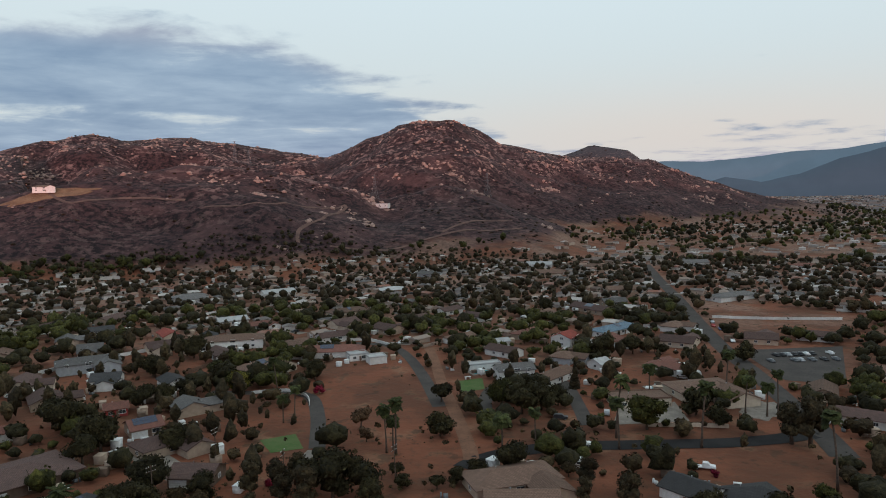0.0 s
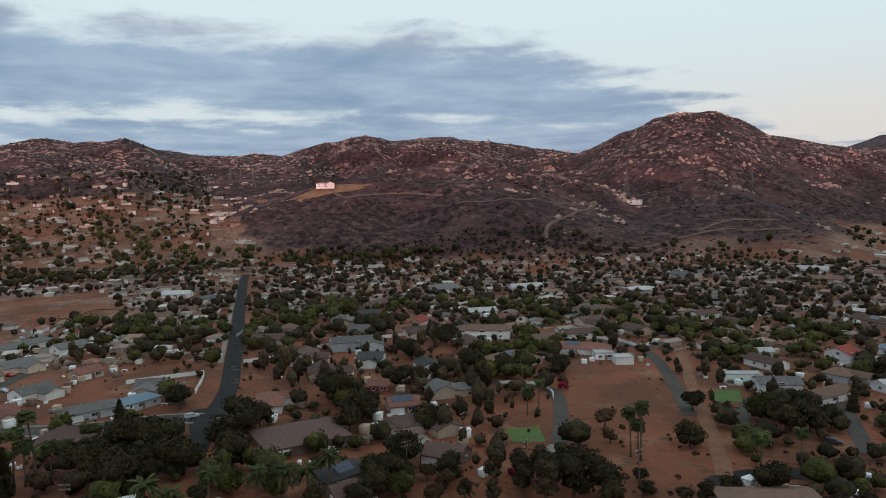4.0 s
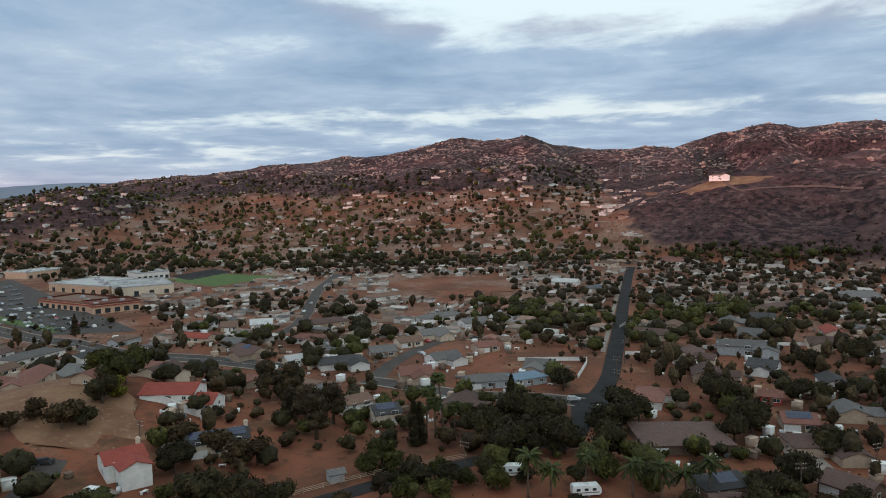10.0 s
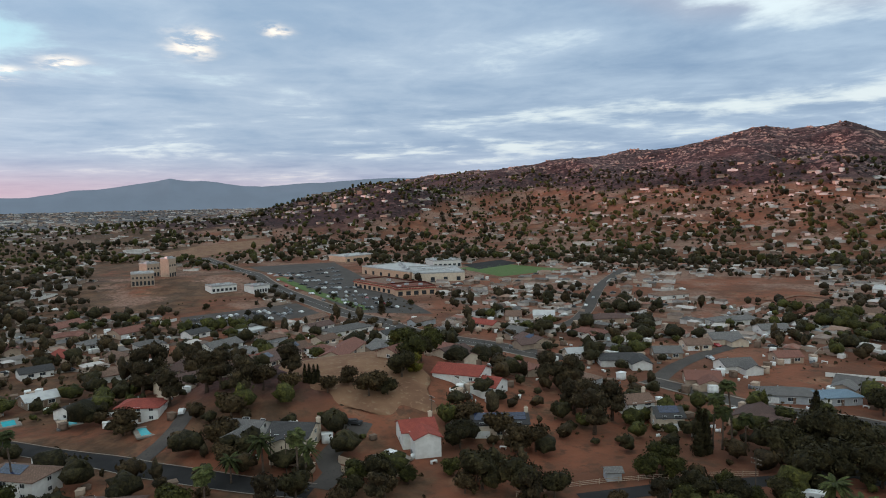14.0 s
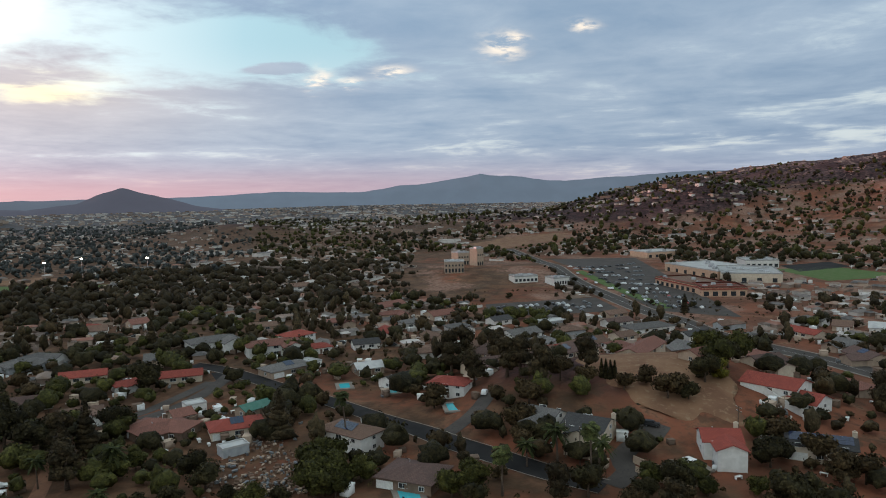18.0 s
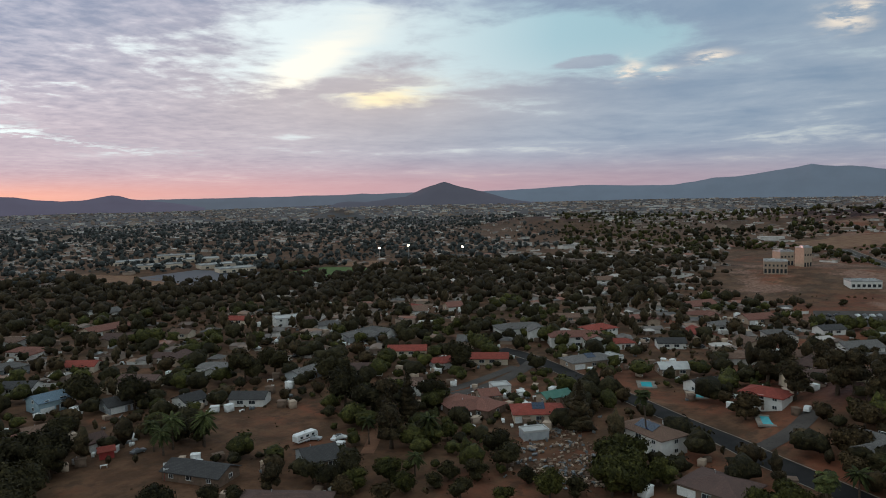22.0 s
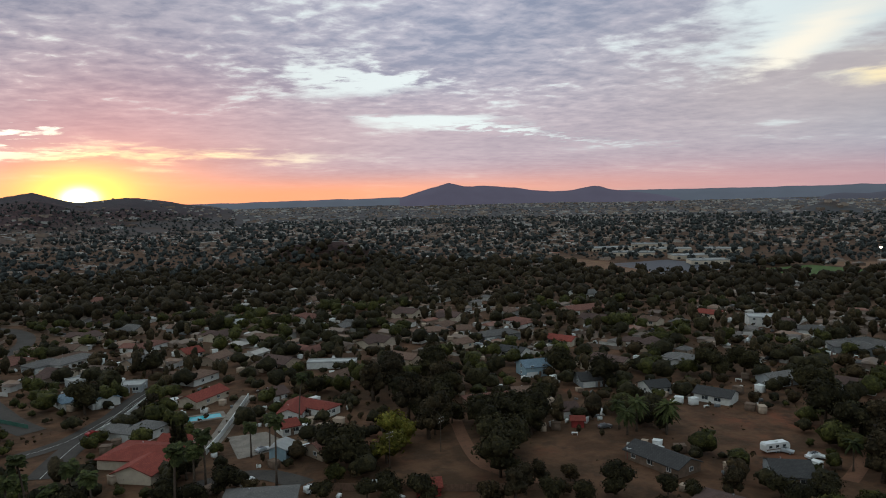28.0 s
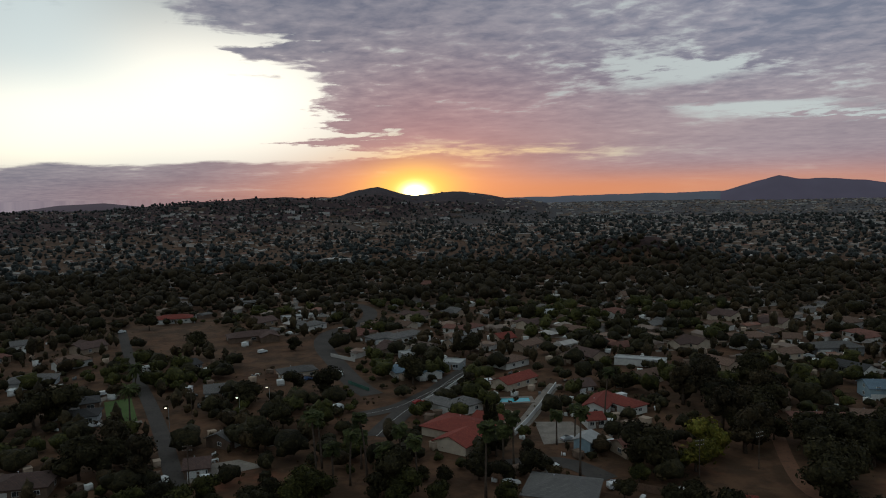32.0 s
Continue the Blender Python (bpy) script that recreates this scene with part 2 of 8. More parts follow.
def range_of_hills(x, y, bearings, rises, far, foot, back, rough, seed, bulge=1.0):
    """One range: for bearings (degrees, left of north positive) the crest's rise over the eye's level, its distance and its foot."""
    r = np.hypot(x, y)
    a = np.degrees(np.arctan2(-x, y))
    a = np.where(a < -100, a + 360, a)
    crest = EYE + np.interp(a, bearings, far) * np.tan(np.radians(np.interp(a, bearings, rises)))
    rc, rf = np.interp(a, bearings, far), np.interp(a, bearings, foot)
    u = np.clip((r - rf) / (rc - rf), 0, 1) ** bulge
    up = 0.55 * smooth(u) + 0.45 * u
    down = smooth((r - rc) / back)
    h = np.maximum(crest, 0) * up * (1 - down)
    n = fbm(x, y, 260, 5, seed)
    gully = np.abs(fbm(x, y, 180, 4, seed + 7))
    return h * (1 + rough * (n - 0.9 * gully) * (1 - 0.75 * u ** 6)) * np.where((a > bearings[0]) & (a < bearings[-1]), 1, 0)


def mound(x, y, cx, cy, height, length, width, turn):
    c, s = math.cos(math.radians(turn)), math.sin(math.radians(turn))
    dx, dy = x - cx, y - cy
    return height * np.exp(-((dx * c + dy * s) / length) ** 4 - ((dy * c - dx * s) / width) ** 2)


def land(x, y):
    """The ground's height at x, y (arrays)."""
    x, y = np.asarray(x, float), np.asarray(y, float)
    r = np.hypot(x, y)
    base = 1.6 * fbm(x, y, 420, 3, 3) * smooth((r - 60) / 400) + 14 * fbm(x, y, 1500, 3, 9) * smooth((r - 900) / 1500)
    front = range_of_hills(x, y, [-14, -11, -9.6, -7.6, -2.5, 0.1, 4.6, 7.7, 12.6, 16.2, 19.8, 24.1, 29.9, 35, 39, 43],
                           [-5, -4, -3.2, -2.4, 0.0, 0.45, -0.7, 0.4, 1.9, 2.55, 2.5, 1.55, 0.5, -0.9, -2.5, -5],
                           [1000, 1000, 1000, 980, 1010, 1010, 1000, 980, 960, 970, 980, 960, 930, 930, 950, 950],
                           [720, 700, 690, 680, 700, 700, 655, 640, 620, 640, 660, 690, 700, 700, 710, 720], 500, 0.34, 11)
    main = range_of_hills(x, y, [-34, -29.5, -24.5, -20.2, -16.1, -12, -8.6, -4.4, -2.5, -0.8, 1.4, 3.7, 6.4, 9.1, 13.8, 17.5, 21.1, 23.3, 25.7, 29.3, 33, 37.5, 40],
                          [-2.6, -1.75, -1.05, 0.36, 1.9, 2.1, 2.7, 3.65, 4.55, 5.1, 4.85, 4.97, 4.22, 3.0, 3.55, 4.1, 4.4, 4.3, 4.67, 3.6, 2.95, 3.0, 2.6],
                          [2100, 2000, 1900, 1850, 1800, 1750, 1700, 1650, 1620, 1600, 1600, 1620, 1660, 1720, 1800, 1850, 1850, 1850, 1850, 1850, 1850, 1900, 1900],
                          [1500, 1480, 1440, 1400, 1250, 1150, 1050, 1020, 1000, 1000, 1000, 1000, 1000, 1000, 1000, 1000, 1000, 1000, 980, 950, 950, 950, 950], 900, 0.36, 23, 0.9)
    cone = range_of_hills(x, y, [-19, -16.5, -14.5, -11.7, -8.6, -5, -2], [-1, 1.2, 2.82, 3.31, 2.4, 1.5, -1],
                          [2500] * 7, [1900] * 7, 900, 0.12, 31)
    west = range_of_hills(x, y, [30, 33.1, 37.5, 41.5, 43.7, 46.9, 49.1, 54.9, 62.2, 69.1, 74, 78, 84, 90],
                          [2.9, 3.0, 3.25, 3.5, 4.4, 4.05, 4.32, 3.15, 2.48, 1.7, 1.3, 0.8, -0.3, -2.0],
                          [1700, 1700, 1700, 1700, 1700, 1720, 1740, 1800, 1900, 2000, 2050, 2100, 2100, 2100],
                          [620, 620, 640, 660, 680, 700, 720, 780, 850, 950, 1050, 1150, 1250, 1300], 900, 0.3, 41, 1.15)
    crags = range_of_hills(x, y, [66, 70, 73.5, 77, 81, 84, 88], [-3, -1.2, -0.2, 0.75, -0.4, -1.6, -3],
                           [1500, 1500, 1500, 1500, 1500, 1500, 1500], [1150] * 7, 500, 0.14, 47)
    sunset = range_of_hills(x, y, [174, 178.2, 181.4, 184.8, 186.3, 187.9, 189.6, 191, 195.7, 202.4, 205, 208, 214, 225, 250],
                            [-1.0, -0.35, 0.12, -0.2, 0.1, 0.63, 0.25, -0.17, -0.1, -0.33, -0.6, -0.75, -0.8, -1.0, -1.4],
                            [2700, 2700, 2700, 2600, 2500, 2500, 2500, 2450, 2300, 2200, 2200, 2200, 2200, 2200, 2200],
                            [1700, 1650, 1600, 1500, 1450, 1450, 1450, 1400, 1150, 1000, 1000, 1000, 1000, 1000, 1000], 900, 0.12, 53)
    low = (mound(x, y, -170, -765, 25, 62, 60, 10) + mound(x, y, -1900, -1560, 30, 90, 60, 40) + mound(x, y, -1330, -560, 22, 130, 90, 70) + mound(x, y, -1500, 180, 26, 500, 160, 80)
           + mound(x, y, -258, 38, 13, 62, 46, 100) + mound(x, y, -620, -60, 9, 110, 80, 90))
    high = np.maximum.reduce([front, main, cone, west, crags, sunset])
    wild = smooth((high - 14) / 40)
    spurs = 5.5 * (0.35 - np.abs(fbm(x, y, 150, 3, 131))) * 2 + 2.2 * fbm(x, y, 46, 3, 137)
    return base * (1 - smooth(high / 40)) + high + low * (1 - smooth(high / 60)) + wild * spurs


# ---- materials ----
def material(name, base, rough=0.9, paint=None, metal=0.0, bump=0.0, bump_size=1.0, spread=0.0, glow=None):
    """A node material. paint(tree, place) may return a colour; spread varies it from thing to thing."""
    m = bpy.data.materials.new(name)
    m.use_nodes = True
    tree = m.node_tree
    bsdf = tree.nodes["Principled BSDF"]
    bsdf.inputs["Roughness"].default_value, bsdf.inputs["Metallic"].default_value = rough, metal
    bsdf.inputs["Specular IOR Level"].default_value = 0.5 if rough < 0.4 else 0.12
    bsdf.inputs["Base Color"].default_value = (*base, 1)
    geo = tree.nodes.new("ShaderNodeNewGeometry")
    place = Sum(tree, geo.outputs["Position"])
    color = paint(tree, place) if paint else None
    if spread:
        info = tree.nodes.new("ShaderNodeObjectInfo")
        shade = Sum(tree, info.outputs["Random"]) * (2 * spread) + (1 - spread)
        color = blend(tree, 1.0, color or base, join_xyz(tree, shade, shade, shade), "MULTIPLY")
    if color:
        tree.links.new(color.socket, bsdf.inputs["Base Color"])
    if bump:
        node = tree.nodes.new("ShaderNodeBump")
        node.inputs["Strength"].default_value, node.inputs["Distance"].default_value = 1.0, bump
        tree.links.new(noise_of(tree, place, 1 / bump_size, 4).socket, node.inputs["Height"])
        tree.links.new(node.outputs[0], bsdf.inputs["Normal"])
    if glow:
        bsdf.inputs["Emission Color"].default_value, bsdf.inputs["Emission Strength"].default_value = (*glow[:3], 1), glow[3]
    return m


def mottled(a, b, size, c=None, small=None, detail=5):
    """A colour that wanders between a and b, with finer flecks of c."""
    def paint(tree, place):
        col = blend(tree, noise_of(tree, place, 1 / size, detail).step(0.35, 0.65), a, b)
        if c:
            col = blend(tree, noise_of(tree, place, 1 / (small or size / 9), 4).step(0.52, 0.72), col, c)
        return col
    return paint


def soil(tree, place):
    """Dry red dirt with paler and weedy lots; dark chaparral with pale granite on the wild hills; far town ground
    painted greyer for haze.
    """
    split = tree.nodes.new("ShaderNodeSeparateXYZ")
    tree.links.new(place.socket, split.inputs[0])
    x, y, height = (Sum(tree, split.outputs[k]) for k in range(3))
    reach = (x * x + y * y).op("SQRT")
    patch, fine = noise_of(tree, place, 1 / 38, 6, 0.6), noise_of(tree, place, 1 / 3, 6, 0.65)
    lots = noise_of(tree, place, 1 / 62, 6, 0.62)
    dirt = blend(tree, patch.step(0.38, 0.60), (0.182, 0.065, 0.036), (0.112, 0.046, 0.027))
    dirt = blend(tree, noise_of(tree, place, 1 / 16, 5).step(0.55, 0.68) * 0.6, dirt, (0.260, 0.138, 0.082))
    pale = reach.step(260, 520) * lots.step(0.46, 0.58)
    dirt = blend(tree, pale * 0.85, dirt, blend(tree, fine.step(0.4, 0.6), (0.235, 0.140, 0.102), (0.165, 0.094, 0.068)))
    weeds = blend(tree, noise_of(tree, place, 1 / 11, 6, 0.62).step(0.40, 0.62), (0.046, 0.031, 0.018), (0.116, 0.064, 0.037))
    overgrown = (noise_of(tree, place, 1 / 48, 6, 0.62) + y * -0.0008 + height * 0.0011).step(0.46, 0.58)
    dirt = blend(tree, overgrown * 0.8, dirt, weeds)
    litter = noise_of(tree, place, 1 / 8, 6, 0.66).step(0.54, 0.64)
    dirt = blend(tree, litter * 0.7, dirt, (0.058, 0.034, 0.021))
    dirt = blend(tree, fine.step(0.50, 0.68) * 0.45, dirt, (0.085, 0.047, 0.028))
    scrub = blend(tree, noise_of(tree, place, 1 / 7, 6, 0.68).step(0.42, 0.58), (0.054, 0.027, 0.027), (0.014, 0.009, 0.010))
    scrub = blend(tree, noise_of(tree, place, 1 / 60, 6, 0.6).step(0.50, 0.64) * 0.5, scrub, (0.098, 0.048, 0.045))
    crest = (height * 0.005 + (noise_of(tree, place, 1 / 150, 4) - 0.5) * 1.2).step(0.35, 0.80)
    stone = noise_of(tree, place, 1 / 11, 6, 0.70).step(0.52, 0.58) * (crest * 0.75 + 0.25) * noise_of(tree, place, 1 / 85, 5, 0.6).step(0.36, 0.54)
    scrub = blend(tree, stone * 0.85, scrub, (0.260, 0.155, 0.135))
    # haze put into the soil colour: grey patches that grow with distance
    greyed = reach.step(1200, 2400) * noise_of(tree, place, 1 / 90, 5, 0.65).step(0.38, 0.56) * height.step(24, 10)
    dirt = blend(tree, greyed * 0.85, dirt, (0.105, 0.105, 0.115))
    # the far southern soil is pulled to a dark grey
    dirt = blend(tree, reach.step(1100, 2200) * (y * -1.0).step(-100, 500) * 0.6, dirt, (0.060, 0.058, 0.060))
    # far brush takes a grey tint in place of haze
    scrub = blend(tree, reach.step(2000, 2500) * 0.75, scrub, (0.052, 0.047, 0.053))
    # settled slopes reach high up west of the bare hill
    settled = (x * -0.815 - y * 0.580 + (noise_of(tree, place, 1 / 110, 6, 0.62) - 0.5) * 230).step(-40, 70)
    hill = (height + (noise_of(tree, place, 1 / 110, 6, 0.65) - 0.5) * 60 - reach.step(1300, 2200) * 9 - settled * reach.step(2350, 2100) * y.step(150, 620) * 62).step(6, 22)
    return blend(tree, hill, dirt, scrub)


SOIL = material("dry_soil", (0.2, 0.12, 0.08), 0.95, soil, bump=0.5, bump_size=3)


def shingles(a, b, row=0.45):
    """Roof covering: courses and uneven pieces."""
    def paint(tree, place):
        node = tree.nodes.new("ShaderNodeTexBrick")
        node.inputs["Scale"].default_value = 1.0
        node.inputs["Brick Width"].default_value, node.inputs["Row Height"].default_value = row * 1.6, row
        node.inputs["Mortar Size"].default_value = row * 0.12
        node.inputs["Color1"].default_value, node.inputs["Color2"].default_value = (*a, 1), (*b, 1)
        node.inputs["Mortar"].default_value = (*[v * 0.55 for v in a], 1)
        coord = tree.nodes.new("ShaderNodeTexCoord")
        tree.links.new(coord.outputs["Object"], node.inputs["Vector"])
        col = Sum(tree, node.outputs[0])
        return blend(tree, noise_of(tree, place, 0.4, 4).step(0.45, 0.75) * 0.5, col, tuple(v * 0.7 for v in b))
    return paint


ROOFS = {
    "red": material("terracotta_roof", (0.34, 0.09, 0.06), 0.85, shingles((0.27, 0.062, 0.045), (0.20, 0.05, 0.038)), bump=0.06, bump_size=0.5, spread=0.15),
    "rust": material("faded_clay_roof", (0.192, 0.089, 0.067), 0.9, shingles((0.200, 0.089, 0.067), (0.155, 0.074, 0.059)), bump=0.06, bump_size=0.5, spread=0.2),
    "brown": material("brown_shingle_roof", (0.118, 0.074, 0.063), 0.92, shingles((0.122, 0.074, 0.063), (0.089, 0.059, 0.052)), bump=0.04, bump_size=0.5, spread=0.2),
    "tan": material("tan_shingle_roof", (0.20, 0.135, 0.105), 0.92, shingles((0.175, 0.108, 0.080), (0.135, 0.083, 0.062)), bump=0.04, bump_size=0.5, spread=0.2),
    "grey": material("grey_shingle_roof", (0.163, 0.163, 0.170), 0.92, shingles((0.160, 0.146, 0.138), (0.120, 0.110, 0.105)), bump=0.04, bump_size=0.5, spread=0.25),
    "slate": material("dark_slate_roof", (0.075, 0.08, 0.09), 0.85, shingles((0.062, 0.058, 0.057), (0.046, 0.043, 0.043)), bump=0.04, bump_size=0.5, spread=0.2),
    "white": material("pale_gravel_roof", (0.370, 0.363, 0.348), 0.9, mottled((0.385, 0.377, 0.363), (0.311, 0.303, 0.296), 3), spread=0.15),
    "blue": material("blue_grey_roof", (0.148, 0.200, 0.244), 0.85, shingles((0.148, 0.200, 0.244), (0.118, 0.163, 0.207)), spread=0.15),
    "green": material("green_metal_roof", (0.05, 0.13, 0.10), 0.6, mottled((0.05, 0.13, 0.10), (0.07, 0.15, 0.12), 2), spread=0.1),
}
WALLS = {
    "peach": material("peach_stucco", (0.50, 0.34, 0.24), 0.9, mottled((0.52, 0.35, 0.25), (0.44, 0.29, 0.20), 1.5), spread=0.08),
    "white": material("white_stucco", (0.62, 0.60, 0.57), 0.9, mottled((0.64, 0.62, 0.59), (0.56, 0.54, 0.51), 1.5), spread=0.1),
    "cream": material("cream_stucco", (0.52, 0.43, 0.33), 0.9, mottled((0.54, 0.45, 0.35), (0.47, 0.38, 0.30), 1.5), spread=0.12),
    "tan": material("tan_stucco", (0.36, 0.27, 0.20), 0.9, mottled((0.37, 0.28, 0.21), (0.31, 0.23, 0.175), 1.5), spread=0.15),
    "grey": material("grey_siding", (0.34, 0.35, 0.36), 0.85, mottled((0.35, 0.36, 0.37), (0.29, 0.30, 0.31), 1.5), spread=0.15),
    "blue": material("pale_blue_siding", (0.30, 0.40, 0.45), 0.85, mottled((0.31, 0.41, 0.46), (0.26, 0.35, 0.40), 1.5), spread=0.1),
    "brown": material("brown_siding", (0.17, 0.11, 0.08), 0.88, mottled((0.18, 0.12, 0.09), (0.13, 0.09, 0.065), 1.5), spread=0.15),
    "red": material("red_barn_boards", (0.30, 0.045, 0.04), 0.8, mottled((0.32, 0.05, 0.045), (0.24, 0.04, 0.035), 1.5), spread=0.1),
}
TRIM = material("white_trim", (0.7, 0.69, 0.67), 0.6, mottled((0.7, 0.69, 0.67), (0.6, 0.59, 0.57), 0.6))
GLASS = material("window_glass", (0.03, 0.035, 0.04), 0.08)
SOLAR = material("solar_cells", (0.018, 0.024, 0.05), 0.18, mottled((0.018, 0.024, 0.055), (0.012, 0.016, 0.035), 0.4), bump=0.0)
ASPHALT = material("asphalt", (0.07, 0.07, 0.075), 1.0, mottled((0.060, 0.051, 0.046), (0.078, 0.066, 0.059), 9, (0.048, 0.042, 0.039), 0.8), bump=0.02, bump_size=0.3)
BLACKTOP = material("fresh_asphalt", (0.03, 0.03, 0.034), 0.97, mottled((0.019, 0.0175, 0.0175), (0.028, 0.0255, 0.025), 8), bump=0.02, bump_size=0.3)
CONCRETE = material("concrete", (0.27, 0.24, 0.21), 0.95, mottled((0.25, 0.21, 0.175), (0.18, 0.152, 0.13), 4, (0.14, 0.12, 0.10), 0.6), bump=0.02, bump_size=0.3)
TRACK = material("graded_dirt", (0.30, 0.20, 0.14), 0.95, mottled((0.20, 0.098, 0.060), (0.15, 0.075, 0.047), 6, (0.115, 0.062, 0.042), 0.9), bump=0.06, bump_size=0.8)
HILL_TRACK = material("hill_dirt", (0.15, 0.085, 0.07), 0.95, mottled((0.155, 0.088, 0.070), (0.105, 0.062, 0.052), 8, (0.075, 0.045, 0.04), 1.5), bump=0.06, bump_size=0.8)
LINE = material("road_paint", (0.55, 0.54, 0.5), 0.7, mottled((0.56, 0.55, 0.51), (0.42, 0.41, 0.38), 0.7))
LAWN = material("watered_lawn", (0.05, 0.085, 0.03), 0.95, mottled((0.062, 0.105, 0.030), (0.085, 0.115, 0.042), 6, (0.105, 0.11, 0.05), 1.0), bump=0.05, bump_size=0.4)
DRY = material("dry_grass", (0.27, 0.20, 0.12), 0.95, mottled((0.195, 0.108, 0.063), (0.135, 0.068, 0.041), 14, (0.225, 0.143, 0.088), 2), bump=0.06, bump_size=0.5)
WATER = material("pool_water", (0.05, 0.36, 0.42), 0.05, mottled((0.05, 0.38, 0.44), (0.07, 0.42, 0.47), 1.5), bump=0.01, bump_size=0.6)
WOOD = material("weathered_wood", (0.17, 0.10, 0.07), 0.9, mottled((0.18, 0.105, 0.075), (0.13, 0.08, 0.055), 0.8), spread=0.15)
BARK = material("bark", (0.10, 0.075, 0.055), 0.95, mottled((0.11, 0.08, 0.06), (0.07, 0.05, 0.04), 0.5), bump=0.03, bump_size=0.2)
METAL = material("galvanised_metal", (0.42, 0.43, 0.44), 0.45, mottled((0.43, 0.44, 0.45), (0.34, 0.34, 0.35), 1), metal=0.6, spread=0.15)
DARKMETAL = material("dark_metal", (0.05, 0.055, 0.06), 0.5, mottled((0.05, 0.055, 0.06), (0.035, 0.04, 0.045), 1), metal=0.3)
RUBBER = material("tyre_rubber", (0.02, 0.02, 0.02), 0.85)
LAMP = material("lit_lamp", (1, 0.9, 0.7), 0.4, glow=(1.0, 0.86, 0.62, 18))
ROCK = material("granite_boulders", (0.30, 0.2, 0.17), 0.9, mottled((0.36, 0.245, 0.205), (0.25, 0.165, 0.135), 5, (0.16, 0.105, 0.085), 1.2), bump=0.2, bump_size=1)


def leaves(name, dark, light, clump, warm=(1.18, 1.0, 0.72)):
    dark, light = (tuple(c * w for c, w in zip(v, warm)) for v in (dark, light))

    def paint(tree, place):
        col = blend(tree, noise_of(tree, place, 1 / clump, 4).step(0.4, 0.65), dark, light)
        geo = tree.nodes.new("ShaderNodeNewGeometry")
        tufts = noise_of(tree, place, 1 / (clump * 0.42), 5, 0.7).step(0.36, 0.64)
        shade = (Sum(tree, geo.outputs["Random Per Island"]) * 0.6 + 0.45) * (tufts * 0.7 + 0.55)
        return blend(tree, 1.0, col, join_xyz(tree, shade, shade, shade), "MULTIPLY")
    return material(name, light, 0.8, paint, bump=clump * 0.35, bump_size=clump * 0.5, spread=0.3)


LEAF = {
    "oak": leaves("oak_leaves", (0.025, 0.025, 0.015), (0.047, 0.044, 0.024), 1.6),
    "green": leaves("fresh_leaves", (0.034, 0.040, 0.015), (0.068, 0.074, 0.025), 1.6),
    "olive": leaves("olive_leaves", (0.043, 0.034, 0.022), (0.074, 0.057, 0.036), 1.6),
    "gum": leaves("eucalyptus_leaves", (0.031, 0.028, 0.020), (0.058, 0.047, 0.032), 2.0),
    "palm": leaves("palm_fronds", (0.035, 0.05, 0.022), (0.065, 0.08, 0.035), 0.8),
    "dry": leaves("bare_twigs", (0.09, 0.06, 0.045), (0.12, 0.08, 0.06), 1.2),
    "lime": leaves("yellow_green_leaves", (0.09, 0.10, 0.02), (0.16, 0.15, 0.035), 1.4),
    "bloom": leaves("magenta_blossom", (0.13, 0.01, 0.035), (0.26, 0.02, 0.07), 0.8),
    # leaf colour of far trees, distance haze painted in as bluish grey
    "hazed": leaves("hazed_leaves", (0.040, 0.044, 0.042), (0.072, 0.076, 0.072), 4.0, (1, 1, 1)),
    "scrub": leaves("chaparral_leaves", (0.026, 0.019, 0.018), (0.046, 0.031, 0.027), 3.0),
}
CAR = {}
for shade_name, shade in (("white", (0.65, 0.65, 0.64)), ("silver", (0.36, 0.37, 0.38)), ("black", (0.02, 0.02, 0.022)), ("blue", (0.03, 0.07, 0.17)), ("red", (0.32, 0.02, 0.02)), ("grey", (0.12, 0.125, 0.13))):
    CAR[shade_name] = material(shade_name + "_car_paint", shade, 0.3, mottled(shade, tuple(v * 0.9 for v in shade), 1.0))

STEEL = material("dull_steel", (0.13, 0.13, 0.135), 0.6, mottled((0.13, 0.13, 0.135), (0.10, 0.10, 0.105), 2))
# ---- ground: one sheet to the horizon ----
def sheet_of_land():
    rings = np.concatenate([np.linspace(0.02, 30, 3), np.geomspace(40, 600, 70)[:-1], np.geomspace(600, 2600, 150), np.geomspace(2660, 4900, 18)])
    turns = np.radians(np.concatenate([np.arange(-42, 100, 0.5), np.arange(100, 224, 0.75), np.arange(224, 318, 3)]))
    n = len(turns)
    verts = []
    for k, r in enumerate(rings):
        x, y = -r * np.sin(turns), r * np.cos(turns)
        verts.append(np.stack([x, y, land(x, y)], 1))
    verts = np.concatenate(verts)
    k, j = np.meshgrid(np.arange(len(rings) - 1) * n, np.arange(n), indexing="ij")
    i = (j + 1) % n
    faces = np.stack([k + j, k + i, k + n + i, k + n + j], 2).reshape(-1, 4)
    me = bpy.data.meshes.new("ground")
    me.from_pydata(verts.tolist(), [], faces.tolist())
    me.shade_smooth()
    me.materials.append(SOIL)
    return tagged(new("ground", me), "dry reddish-brown earth and scrub of a wide valley and its hills", "ground", kind="structure")


ground = sheet_of_land()
# ---- builders ----
def ground_z(x, y):
    return float(land(np.array([x]), np.array([y]))[0])


def mesh_of(name, verts, faces, mat, smooth_shade=False):
    me = bpy.data.meshes.new(name)
    me.from_pydata([tuple(v) for v in verts], [], faces)
    if smooth_shade:
        me.shade_smooth()
    me.materials.append(mat)
    me.update()
    return me


def part(name, me, parent, m=None, label=""):
    """A mesh as one part of a thing, at the place m in the thing."""
    ob = new(name, me)
    ob.parent = parent
    if m is not None:
        ob.matrix_basis = m
    return tagged(ob, label) if label else ob


